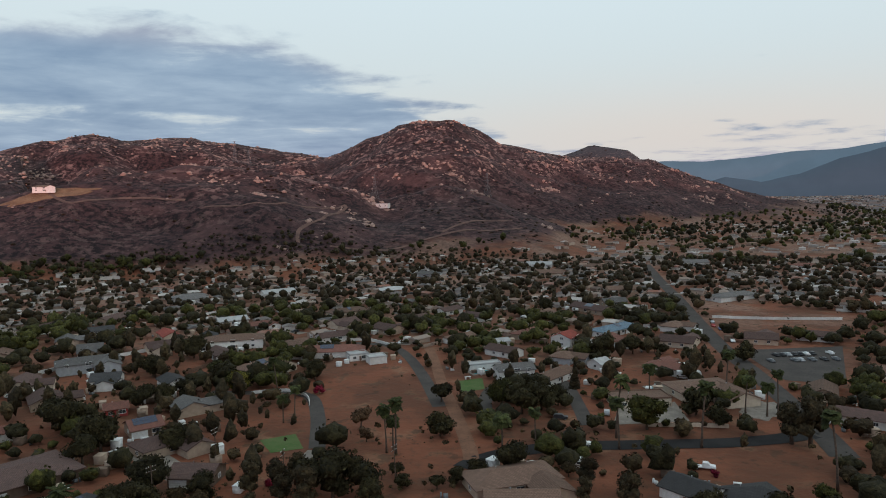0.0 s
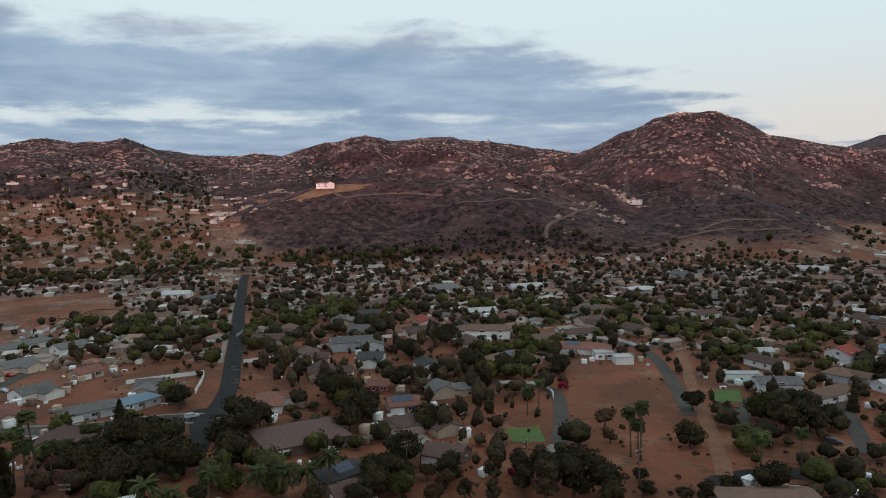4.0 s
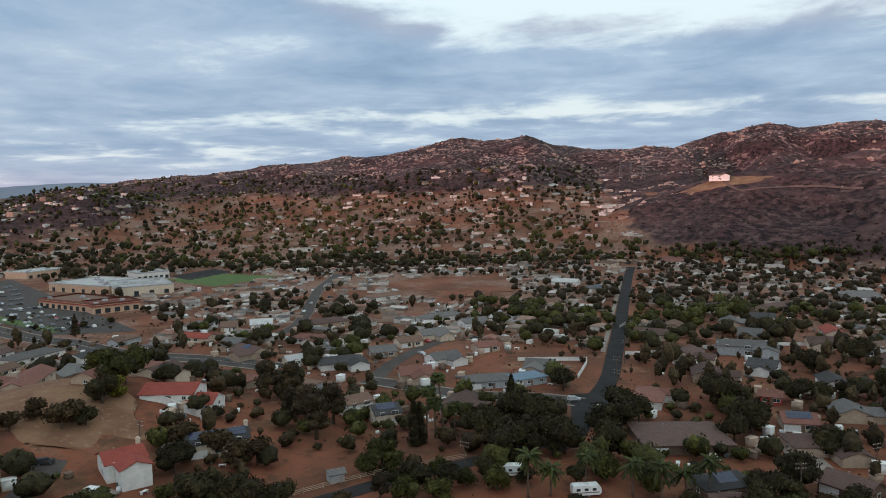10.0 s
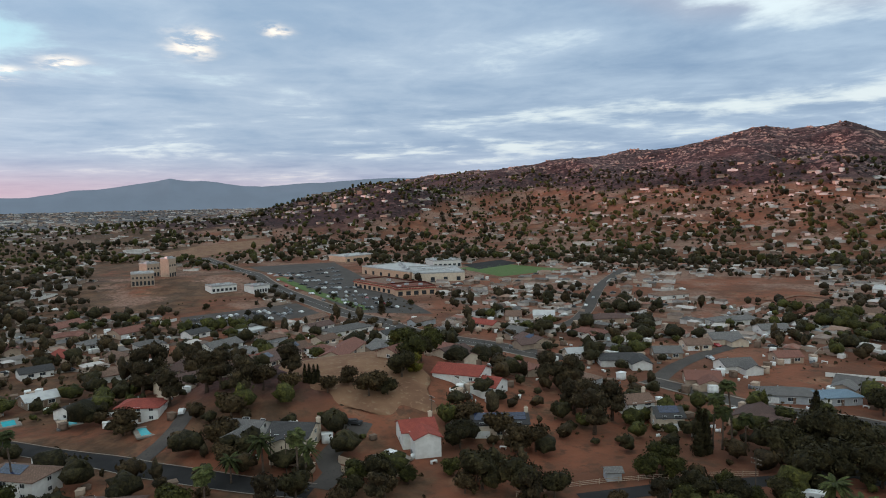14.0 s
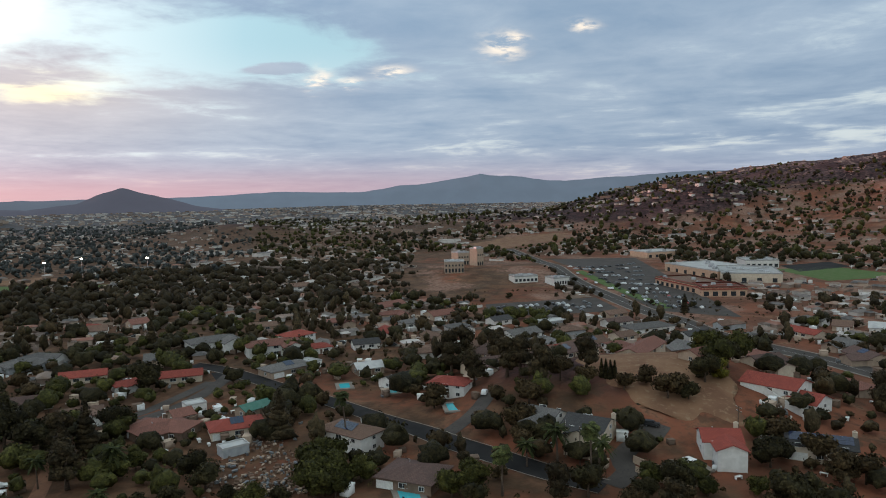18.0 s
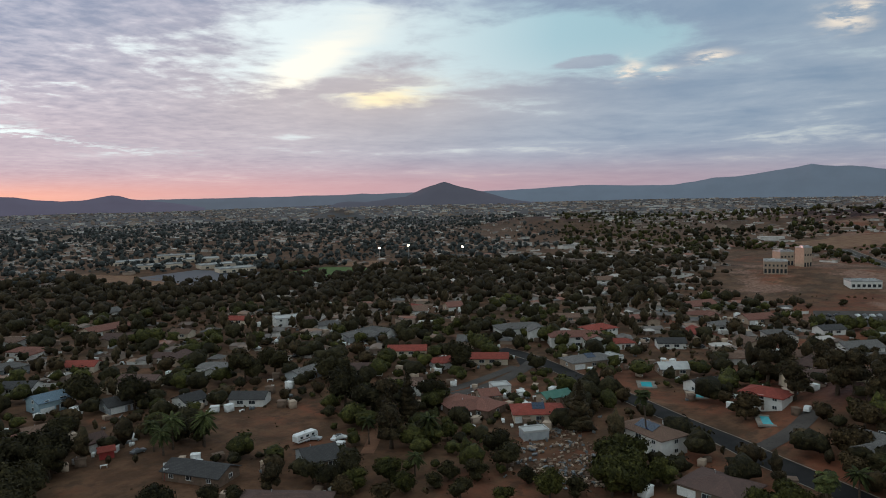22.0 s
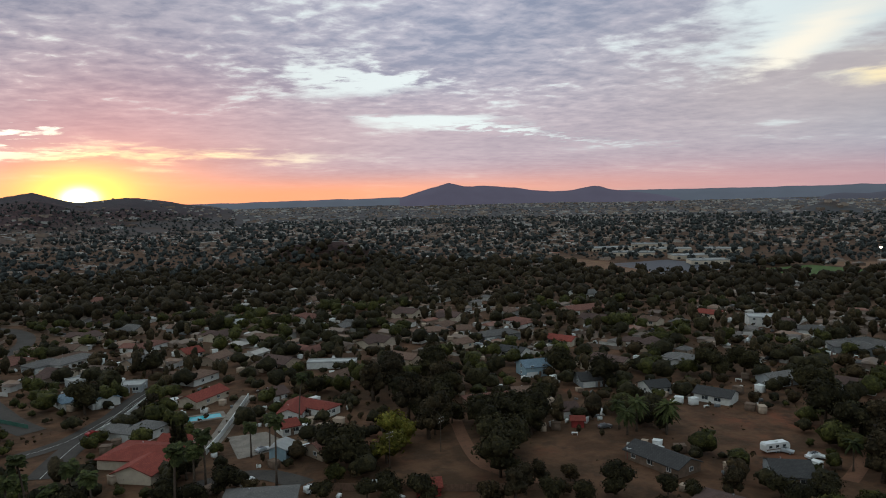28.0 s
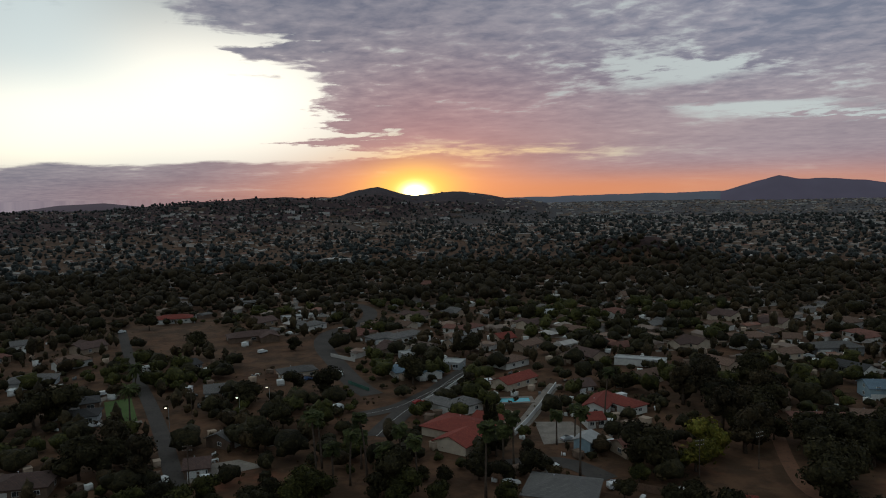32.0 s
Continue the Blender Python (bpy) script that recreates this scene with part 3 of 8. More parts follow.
def empty(name, x, y, z, turn, label, category, group=""):
    ob = new(name)
    ob.matrix_basis = pose(x, y, z, 0, 0, turn)
    return tagged(ob, label, category, group)


class Solid:
    """Gathers corners and faces of one mesh."""

    def __init__(self):
        self.v, self.f = [], []

    def add(self, verts, faces):
        k = len(self.v)
        self.v += [tuple(p) for p in verts]
        self.f += [tuple(i + k for i in face) for face in faces]
        return self

    def box(self, x0, y0, z0, x1, y1, z1, taper=0.0):
        t = taper
        return self.add([(x0, y0, z0), (x1, y0, z0), (x1, y1, z0), (x0, y1, z0), (x0 + t, y0 + t, z1), (x1 - t, y0 + t, z1), (x1 - t, y1 - t, z1), (x0 + t, y1 - t, z1)],
                        [(3, 2, 1, 0), (4, 5, 6, 7), (0, 1, 5, 4), (1, 2, 6, 5), (2, 3, 7, 6), (3, 0, 4, 7)])

    def tube(self, points, radii, sides=6):
        rings = []
        for k, (p, r) in enumerate(zip(points, radii)):
            a, b = Vector(points[max(k - 1, 0)]), Vector(points[min(k + 1, len(points) - 1)])
            turn = (b - a).to_track_quat("Z", "Y")
            rings += [tuple(Vector(p) + turn @ Vector((r * math.cos(6.2832 * j / sides), r * math.sin(6.2832 * j / sides), 0))) for j in range(sides)]
        faces = [(k * sides + j, k * sides + (j + 1) % sides, (k + 1) * sides + (j + 1) % sides, (k + 1) * sides + j) for k in range(len(points) - 1) for j in range(sides)]
        faces += [tuple(reversed(range(sides))), tuple((len(points) - 1) * sides + j for j in range(sides))]
        return self.add(rings, faces)

    def mesh(self, name, mat, smooth_shade=False):
        return mesh_of(name, self.v, self.f, mat, smooth_shade)


def gable_wall(l, w, h, peak, mat):
    a, b = l / 2, w / 2
    v = [(-a, -b, -1.5), (a, -b, -1.5), (a, b, -1.5), (-a, b, -1.5), (-a, -b, h), (a, -b, h), (a, b, h), (-a, b, h), (-a, 0, peak), (a, 0, peak)]
    f = [(0, 1, 5, 4), (2, 3, 7, 6), (1, 2, 6, 9, 5), (3, 0, 4, 8, 7), (4, 5, 9, 8), (6, 7, 8, 9), (3, 2, 1, 0)]
    return mesh_of("wall", v, f, mat)


def gable_roof(l, w, h, peak, mat, over=0.55, thick=0.22):
    a, b = l / 2 + over, w / 2 + over
    slope = (peak - h) / (w / 2)
    low = h - slope * over
    v = []
    for x in (-a, a):
        v += [(x, -b, low), (x, 0, peak), (x, b, low), (x, b, low + thick), (x, 0, peak + thick), (x, -b, low + thick)]
    f = [(0, 1, 7, 6), (1, 2, 8, 7), (2, 3, 9, 8), (3, 4, 10, 9), (4, 5, 11, 10), (5, 0, 6, 11), (5, 4, 1, 0), (4, 3, 2, 1), (6, 7, 10, 11), (7, 8, 9, 10)]
    return mesh_of("roof", v, f, mat)


def hip_roof(l, w, h, peak, mat, over=0.6, thick=0.22):
    a, b = l / 2 + over, w / 2 + over
    c = max(a - b, 0.2)
    v = [(-a, -b, h), (a, -b, h), (a, b, h), (-a, b, h), (-a, -b, h + thick), (a, -b, h + thick), (a, b, h + thick), (-a, b, h + thick), (-c, 0, peak), (c, 0, peak)]
    f = [(3, 2, 1, 0), (0, 1, 5, 4), (1, 2, 6, 5), (2, 3, 7, 6), (3, 0, 4, 7), (4, 5, 9, 8), (5, 6, 9), (6, 7, 8, 9), (7, 4, 8)]
    return mesh_of("roof", v, f, mat)


def flat_roof(l, w, h, mat, edge=0.5):
    s = Solid()
    a, b = l / 2 + 0.1, w / 2 + 0.1
    s.box(-a, -b, h - 0.1, a, b, h + 0.12)
    for x0, y0, x1, y1 in ((-a, -b, a, -b + 0.3), (-a, b - 0.3, a, b), (-a, -b + 0.3, -a + 0.3, b - 0.3), (a - 0.3, -b + 0.3, a, b - 0.3)):
        s.box(x0, y0, h + 0.12, x1, y1, h + edge)
    return s.mesh("roof", mat)


def frame_mesh(name, w, h, bar=0.09, deep=0.12):
    s = Solid()
    s.box(-w / 2, -deep, 0, -w / 2 + bar, 0, h).box(w / 2 - bar, -deep, 0, w / 2, 0, h)
    s.box(-w / 2 + bar, -deep, 0, w / 2 - bar, 0, bar).box(-w / 2 + bar, -deep, h - bar, w / 2 - bar, 0, h)
    s.box(-bar / 3, -deep * 0.8, bar, bar / 3, 0, h - bar)
    return s.mesh(name, TRIM)


WINDOW, WIDE_WINDOW = frame_mesh("window", 1.5, 1.25), frame_mesh("window", 2.4, 1.4)
PANE = Solid().box(-0.66, -0.05, 0.09, 0.66, -0.01, 1.16).mesh("pane", GLASS)
WIDE_PANE = Solid().box(-1.11, -0.05, 0.09, 1.11, -0.01, 1.31).mesh("pane", GLASS)
DOOR = Solid().box(-0.5, -0.1, 0, 0.5, 0, 2.1).box(-0.36, -0.14, 1.15, 0.36, -0.1, 1.9).box(-0.36, -0.14, 0.2, 0.36, -0.1, 0.95).mesh("door", WALLS["brown"])
GARAGE = Solid()
for k in range(4):
    GARAGE.box(-2.4, -0.1, 0.02 + k * 0.54, 2.4, 0, 0.52 + k * 0.54)
GARAGE = GARAGE.mesh("garage_door", TRIM)
CHIMNEY = Solid().box(-0.55, -0.4, -1, 0.55, 0.4, 2.2).box(-0.65, -0.5, 2.2, 0.65, 0.5, 2.45).box(-0.3, -0.2, 2.45, 0.3, 0.2, 2.8).mesh("chimney", WALLS["cream"])
CHIMNEY_BRICK = Solid().box(-0.55, -0.4, -1, 0.55, 0.4, 1.2).box(-0.65, -0.5, 1.2, 0.65, 0.5, 1.4).mesh("chimney", WALLS["brown"])
SOLAR_PANEL = Solid().box(-0.5, -0.85, 0, 0.5, 0.85, 0.05).mesh("solar_panel", SOLAR)
VENT = Solid().tube([(0, 0, -0.3), (0, 0, 0.35)], [0.09, 0.09], 6).box(-0.16, -0.16, 0.35, 0.16, 0.16, 0.42).mesh("roof_vent", METAL)


def glazed(name, frame_me, w, h):
    me = frame_me.copy()
    me.name = name
    bm = bmesh.new()
    bm.from_mesh(me)
    corners = [bm.verts.new(p) for p in ((-w, -0.03, 0.09), (w, -0.03, 0.09), (w, -0.03, h), (-w, -0.03, h))]
    bm.faces.new(corners).material_index = 1
    bm.to_mesh(me)
    bm.free()
    me.materials.append(GLASS)
    return me


FAR_WINDOW, FAR_WIDE = glazed("window", WINDOW, 0.66, 1.16), glazed("window", WIDE_WINDOW, 1.11, 1.31)


def fit_window(home, x, y, z, turn, wide=False):
    if home.location.xy.length > 330:
        part("window", FAR_WIDE if wide else FAR_WINDOW, home, pose(x, y, z, 0, 0, turn))
        return
    w = part("window", WIDE_WINDOW if wide else WINDOW, home, pose(x, y, z, 0, 0, turn))
    part("pane", WIDE_PANE if wide else PANE, w)


HOUSES = []


def house(x, y, long, wide, turn, roof="tan", wall="cream", style="gable", tall=2.8, solar=0, chimney=0, garage=1, label="", wing=0.0, dish=0, simple=0):
    """A house with its parts; long axis along turn (degrees)."""
    z = ground_z(x, y)
    HOUSES.append((x, y, min(long, wide) / 2 + 1.0))
    for side in (-1, 1):
        HOUSES.append((x + side * math.cos(math.radians(turn)) * long * 0.3, y + side * math.sin(math.radians(turn)) * long * 0.3, min(long, wide) / 2 + 0.5))
    kinds = {"gable": "gabled", "hip": "hipped", "flat": "flat"}
    label = label if not label or len(label.split()) > 3 else label + " on dry ground"
    home = empty("house", x, y, z, turn, label or f"{'two-storey' if tall > 4 else 'single-storey'} {wall} house with a {kinds[style]} {roof} roof", "house", "houses of the valley")
    rise = tall + min(wide, 11) * 0.2
    if style == "gable":
        part("wall", gable_wall(long, wide, tall, rise, WALLS[wall]), home)
        part("roof", gable_roof(long, wide, tall, rise, ROOFS[roof]), home)
    elif style == "hip":
        part("wall", Solid().box(-long / 2, -wide / 2, -1.5, long / 2, wide / 2, tall).mesh("wall", WALLS[wall]), home)
        part("roof", hip_roof(long, wide, tall, rise, ROOFS[roof]), home)
    else:
        part("wall", Solid().box(-long / 2, -wide / 2, -1.5, long / 2, wide / 2, tall).mesh("wall", WALLS[wall]), home)
        part("roof", flat_roof(long, wide, tall, ROOFS[roof]), home)
        rise = tall
    if wing:
        # a wing set across one end
        wl, ww = abs(wing), wide * 0.75
        side = 1 if wing > 0 else -1
        place = pose(side * (long / 2 - ww / 2 - 0.4), -(wide / 2 + wl / 2 - 1.5), 0, 0, 0, 90)
        pk = tall + min(ww, 11) * 0.2
        part("wing_wall", gable_wall(wl, ww, tall - 0.05, pk - 0.05, WALLS[wall]), home, place)
        part("wing_roof", gable_roof(wl, ww, tall - 0.05, pk - 0.05, ROOFS[roof]), home, place)
    if simple:
        return home
    storeys = (0.95,) if tall < 4 else (0.95, 3.6)
    n = 2 if long < 13 else 3
    for s in storeys:
        for k in range(n):
            wx = (k + 0.5) / n * long - long / 2
            if not (wing and (wx > 0) == (wing > 0) and abs(wx) > long * 0.2):
                if garage and k == 0 and s < 1:
                    if not wing:
                        part("garage_door", GARAGE, home, pose(min(wx, long / 2 - 2.8) if long > 9 else 0, -wide / 2 - 0.01, 0.05))
                else:
                    fit_window(home, wx, -wide / 2 - 0.01, s, 0, k % 2 == 1)
            fit_window(home, wx, wide / 2 + 0.01, s, 180, k % 2 == 0)
        fit_window(home, long / 2 + 0.01, 0.6, s, 90)
        fit_window(home, -long / 2 - 0.01, -0.6, s, -90)
    part("door", DOOR, home, pose(long * 0.06, -wide / 2 - 0.01, 0.1))
    if chimney:
        part("chimney", CHIMNEY if chimney > 1 else CHIMNEY_BRICK, home, pose(long * (0.5 if chimney > 1 else 0.2), 0.3 * wide * (1 if chimney > 1 else 0.4), tall + 0.4))
    part("roof_vent", VENT, home, pose(-long * 0.15, wide * 0.18, tall + (rise - tall) * (0.64 if style != "flat" else 1) + 0.2))
    if solar:
        slope = math.degrees(math.atan2(rise - tall, wide / 2)) if style != "flat" else 4
        side = 1 if solar > 0 else -1
        for i in range(abs(solar)):
            for j in range(2):
                px = (i - (abs(solar) - 1) / 2) * 1.04
                py = -side * wide * (0.16 + 0.0 * j) - side * (j - 0.5) * 1.74 * math.cos(math.radians(slope))
                pz = (rise + 0.30 - abs(py) * math.tan(math.radians(slope))) if style != "flat" else tall + 0.45
                part("solar_panel", SOLAR_PANEL, home, pose(px, py, pz, side * slope))
    return home


# ---- vehicles ----
def side_shell(name, profile, half, mat, inset=0.0):
    """A body from its side outline, drawn in at the upper edges."""
    s = Solid()
    n = len(profile)
    left = [(x, -half + (inset if z > 1.0 else 0), z) for x, z in profile]
    right = [(x, half - (inset if z > 1.0 else 0), z) for x, z in profile]
    s.add(left + right, [tuple(range(n)), tuple(reversed(range(n, 2 * n)))] + [(i, i + n, (i + 1) % n + n, (i + 1) % n) for i in range(n)])
    return s.mesh(name, mat)


def wheel_mesh(r=0.34, w=0.22):
    return Solid().tube([(0, -w / 2, 0), (0, w / 2, 0)], [r, r], 10).mesh("wheel", RUBBER), Solid().tube([(0, -w / 2 - 0.01, 0), (0, w / 2 + 0.01, 0)], [r * 0.6, r * 0.6], 8).mesh("rim", METAL)


WHEEL, RIM = wheel_mesh()
CAR_GLASS = side_shell("windows", [(-1.55, 0.92), (-1.2, 1.36), (0.35, 1.36), (0.98, 0.92)], 0.80, GLASS, 0.1)
TRUCK_GLASS = side_shell("windows", [(-0.45, 1.1), (-0.35, 1.72), (0.85, 1.72), (1.45, 1.1)], 0.86, GLASS, 0.1)
HEADLIGHT = Solid().box(-0.05, -0.18, 0, 0.03, 0.18, 0.13).mesh("headlight", TRIM)
TAILLIGHT = Solid().box(-0.03, -0.15, 0, 0.04, 0.15, 0.16).mesh("taillight", WALLS["red"])
BODIES = {}


def car(x, y, turn, paint="white", kind="car", on=""):
    z = ground_z(x, y) + 0.14
    what = {"car": "sedan", "suv": "sport utility car", "truck": "pickup truck"}[kind]
    ob = empty(what.split()[0] if kind != "truck" else "pickup_truck", x, y, z, turn, f"{paint} {what} parked {on or 'on a driveway'}", "car" if kind != "truck" else "truck", "parked vehicles")
    if (kind, paint) not in BODIES:
        if kind == "truck":
            shape = [(-2.8, 0.45), (2.75, 0.45), (2.85, 0.75), (2.75, 1.08), (1.5, 1.15), (0.9, 1.8), (-0.4, 1.8), (-0.5, 1.15), (-0.55, 0.7), (-2.7, 0.7), (-2.7, 1.15), (-2.82, 1.15)]
        elif kind == "suv":
            shape = [(-2.3, 0.4), (2.3, 0.4), (2.38, 0.7), (2.25, 0.98), (1.15, 1.06), (0.45, 1.66), (-2.0, 1.70), (-2.32, 1.05)]
        else:
            shape = [(-2.25, 0.35), (2.25, 0.35), (2.32, 0.6), (2.2, 0.82), (1.05, 0.92), (0.35, 1.40), (-1.2, 1.40), (-1.6, 0.95), (-2.25, 0.90)]
        BODIES[kind, paint] = side_shell("body", shape, 0.92, CAR[paint], 0.14)
    part("body", BODIES[kind, paint], ob)
    glass = part("windows", TRUCK_GLASS if kind == "truck" else CAR_GLASS, ob, pose(0, 0, 0.04) if kind != "suv" else Matrix.LocRotScale((-0.3, 0, 0.12), None, (1.15, 1.02, 1.10)))
    base = 1.75 if kind == "truck" else 1.4
    near = math.hypot(x, y) < 300
    for wx in (-base, base):
        for wy in (-0.82, 0.82):
            w = part("wheel", WHEEL, ob, pose(wx, wy, 0.34 - 0.14 + 0.0))
            if near:
                part("rim", RIM, w)
    if not near:
        return ob
    nose = 2.8 if kind == "truck" else 2.27
    for wy in (-0.62, 0.62):
        part("headlight", HEADLIGHT, ob, pose(nose, wy, 0.66))
        part("taillight", TAILLIGHT, ob, pose(-nose - (0.03 if kind == "truck" else -0.02), wy, 0.72))
    return ob


STRIPE = WALLS["brown"]


def camper(x, y, turn, long=8.0, paint="white", motor=0, label=""):
    """A travel trailer or motor coach."""
    z = ground_z(x, y) + 0.1
    ob = empty("motor_home" if motor else "travel_trailer", x, y, z, turn, label or "white travel trailer standing on bare dirt", "camper", "parked campers")
    a = long / 2
    if motor:
        shape = [(-a, 0.45), (a, 0.45), (a + 0.1, 1.2), (a - 0.15, 2.2), (a - 0.5, 3.1), (-a, 3.1)]
    else:
        shape = [(-a + 0.4, 0.5), (a - 0.5, 0.5), (a, 1.1), (a - 0.1, 2.2), (a - 0.7, 2.85), (-a + 0.3, 2.9), (-a, 2.4), (-a, 0.8)]
    part("body", side_shell("body", shape, 1.2, CAR[paint]), ob)
    part("stripe", Solid().box(-a * 0.9, -1.23, 1.05, a * 0.85, 1.23, 1.3).mesh("stripe", STRIPE), ob, label="brown side stripe")
    for k in range(3):
        wx = -a * 0.6 + k * a * 0.55
        for side in (-1, 1):
            part("window", Solid().box(-0.5, -0.02, 0, 0.5, 0.02, 0.65).mesh("window", GLASS), ob, pose(wx, side * 1.215, 1.6))
    part("roof_unit", Solid().box(-0.5, -0.35, 0, 0.5, 0.35, 0.32, 0.06).mesh("roof_unit", TRIM), ob, pose(0.2, 0, 3.1 if motor else 2.88), "white air conditioner")
    if motor:
        part("windscreen", Solid().box(-0.03, -1.0, 0, 0.03, 1.0, 1.0).mesh("windscreen", GLASS), ob, pose(a + 0.0, 0, 1.6, 0, -14))
    else:
        part("drawbar", Solid().tube([(a - 0.6, -0.6, 0.45), (a + 1.1, 0, 0.45)], [0.05, 0.05], 4).tube([(a - 0.6, 0.6, 0.45), (a + 1.1, 0, 0.45)], [0.05, 0.05], 4).mesh("drawbar", DARKMETAL), ob)
    for wx in ((-a * 0.5, a * 0.7) if motor else (-0.5, 0.4)):
        for wy in (-1.05, 1.05):
            part("rim", RIM, part("wheel", WHEEL, ob, pose(wx, wy, 0.3)))
    return ob
# ---- roads, slabs, fences ----
def path_points(points, step):
    """Points along a soft curve through the given ones."""
    pts = [Vector((x, y, 0)) for x, y in points]
    out = []
    for k in range(len(pts) - 1):
        p0, p1, p2, p3 = pts[max(k - 1, 0)], pts[k], pts[k + 1], pts[min(k + 2, len(pts) - 1)]
        n = max(2, int((p2 - p1).length / step))
        for j in range(n):
            t = j / n
            out.append(0.5 * (2 * p1 + (p2 - p0) * t + (2 * p0 - 5 * p1 + 4 * p2 - p3) * t * t + (3 * p1 - p0 - 3 * p2 + p3) * t ** 3))
    return out + [pts[-1]]


KEEP_CLEAR = []      # x, y, radius: no tree grows there


def ribbon(points, width, lift, mat, name, across=5, step=5.0, side=0.0):
    line = path_points(points, step)
    v, f = [], []
    for k, p in enumerate(line):
        d = (line[min(k + 1, len(line) - 1)] - line[max(k - 1, 0)]).normalized()
        n = Vector((-d.y, d.x, 0))
        for j in range(across):
            q = p + n * (side + width * (j / (across - 1) - 0.5))
            v.append((q.x, q.y))
    z = land(np.array([p[0] for p in v]), np.array([p[1] for p in v])) + lift
    v = [(p[0], p[1], float(h)) for p, h in zip(v, z)]
    for k in range(len(line) - 1):
        for j in range(across - 1):
            a = k * across + j
            f.append((a, a + across, a + across + 1, a + 1))
    return mesh_of(name, v, f, mat, True), line


def road(points, width=7.0, mat=None, label="", kerb=False, lines=False, name="road", lift=0.12, clear=1.0):
    me, line = ribbon(points, width, lift, mat or ASPHALT, name)
    ob = tagged(new(name, me), label or "grey asphalt street between the lots", name.replace("_", " "), kind="structure")
    for p in line:
        KEEP_CLEAR.append((p.x, p.y, width / 2 + clear))
    if kerb:
        for side in (-1, 1):
            k, _ = ribbon(points, 0.35, lift + 0.14, CONCRETE, "kerb", 2, 5.0, side * (width / 2 + 0.1))
            part("kerb", k, ob)
            if width < 8.5:
                continue
            k, _ = ribbon(points, 0.9, lift + 0.13, CONCRETE, "pavement", 2, 5.0, side * (width / 2 + 0.75))
            part("pavement", k, ob, label="pale concrete pavement")
    if lines:
        k, _ = ribbon(points, 0.16, lift + 0.05, LINE, "centre_line", 2)
        part("centre_line", k, ob)
    return ob


def slab(corners, mat, name, label, lift=0.1, kind="structure", category="", clear=True, rounded=False):
    """A flat sheet over a patch of ground given by four corners."""
    (x0, y0), (x1, y1), (x2, y2), (x3, y3) = corners
    n = 18 if rounded else 10
    v = []
    for i in range(n + 1):
        for j in range(n + 1):
            s, t = i / n, j / n
            if rounded:
                p, q = 2 * s - 1, 2 * t - 1
                wave = 0.5 + 0.05 * math.sin(5 * p + 3 * q + x0) + 0.03 * math.sin(11 * q - 7 * p)
                s, t = 0.5 + wave * 1.1 * p * math.sqrt(1 - q * q / 2), 0.5 + wave * 1.1 * q * math.sqrt(1 - p * p / 2)
            v.append(((x0 * (1 - s) + x1 * s) * (1 - t) + (x3 * (1 - s) + x2 * s) * t, (y0 * (1 - s) + y1 * s) * (1 - t) + (y3 * (1 - s) + y2 * s) * t))
            if clear:
                KEEP_CLEAR.append((*v[-1], max(math.hypot(x1 - x0, y1 - y0), math.hypot(x2 - x1, y2 - y1)) / n * 0.6 + 0.5))
    z = land(np.array([p[0] for p in v]), np.array([p[1] for p in v])) + lift
    if rounded:      # the rim runs into the soil
        z = z - np.array([0.9 if i in (0, n) or j in (0, n) else 0.0 for i in range(n + 1) for j in range(n + 1)])
    v = [(*p, float(h)) for p, h in zip(v, z)]
    f = [(i * (n + 1) + j, (i + 1) * (n + 1) + j, (i + 1) * (n + 1) + j + 1, i * (n + 1) + j + 1) for i in range(n) for j in range(n)]
    return tagged(new(name, mesh_of(name, v, f, mat, True)), label, category or name.replace("_", " "), kind=kind)


def clearing(corners):
    """Open dirt where nothing grows."""
    (x0, y0), (x1, y1), (x2, y2), (x3, y3) = corners
    n = 9
    for i in range(n + 1):
        for j in range(n + 1):
            s, t = i / n, j / n
            KEEP_CLEAR.append(((x0 * (1 - s) + x1 * s) * (1 - t) + (x3 * (1 - s) + x2 * s) * t, (y0 * (1 - s) + y1 * s) * (1 - t) + (y3 * (1 - s) + y2 * s) * t,
                               max(math.hypot(x1 - x0, y1 - y0), math.hypot(x2 - x1, y2 - y1)) / n * 0.6))


PANEL_MESH = {}


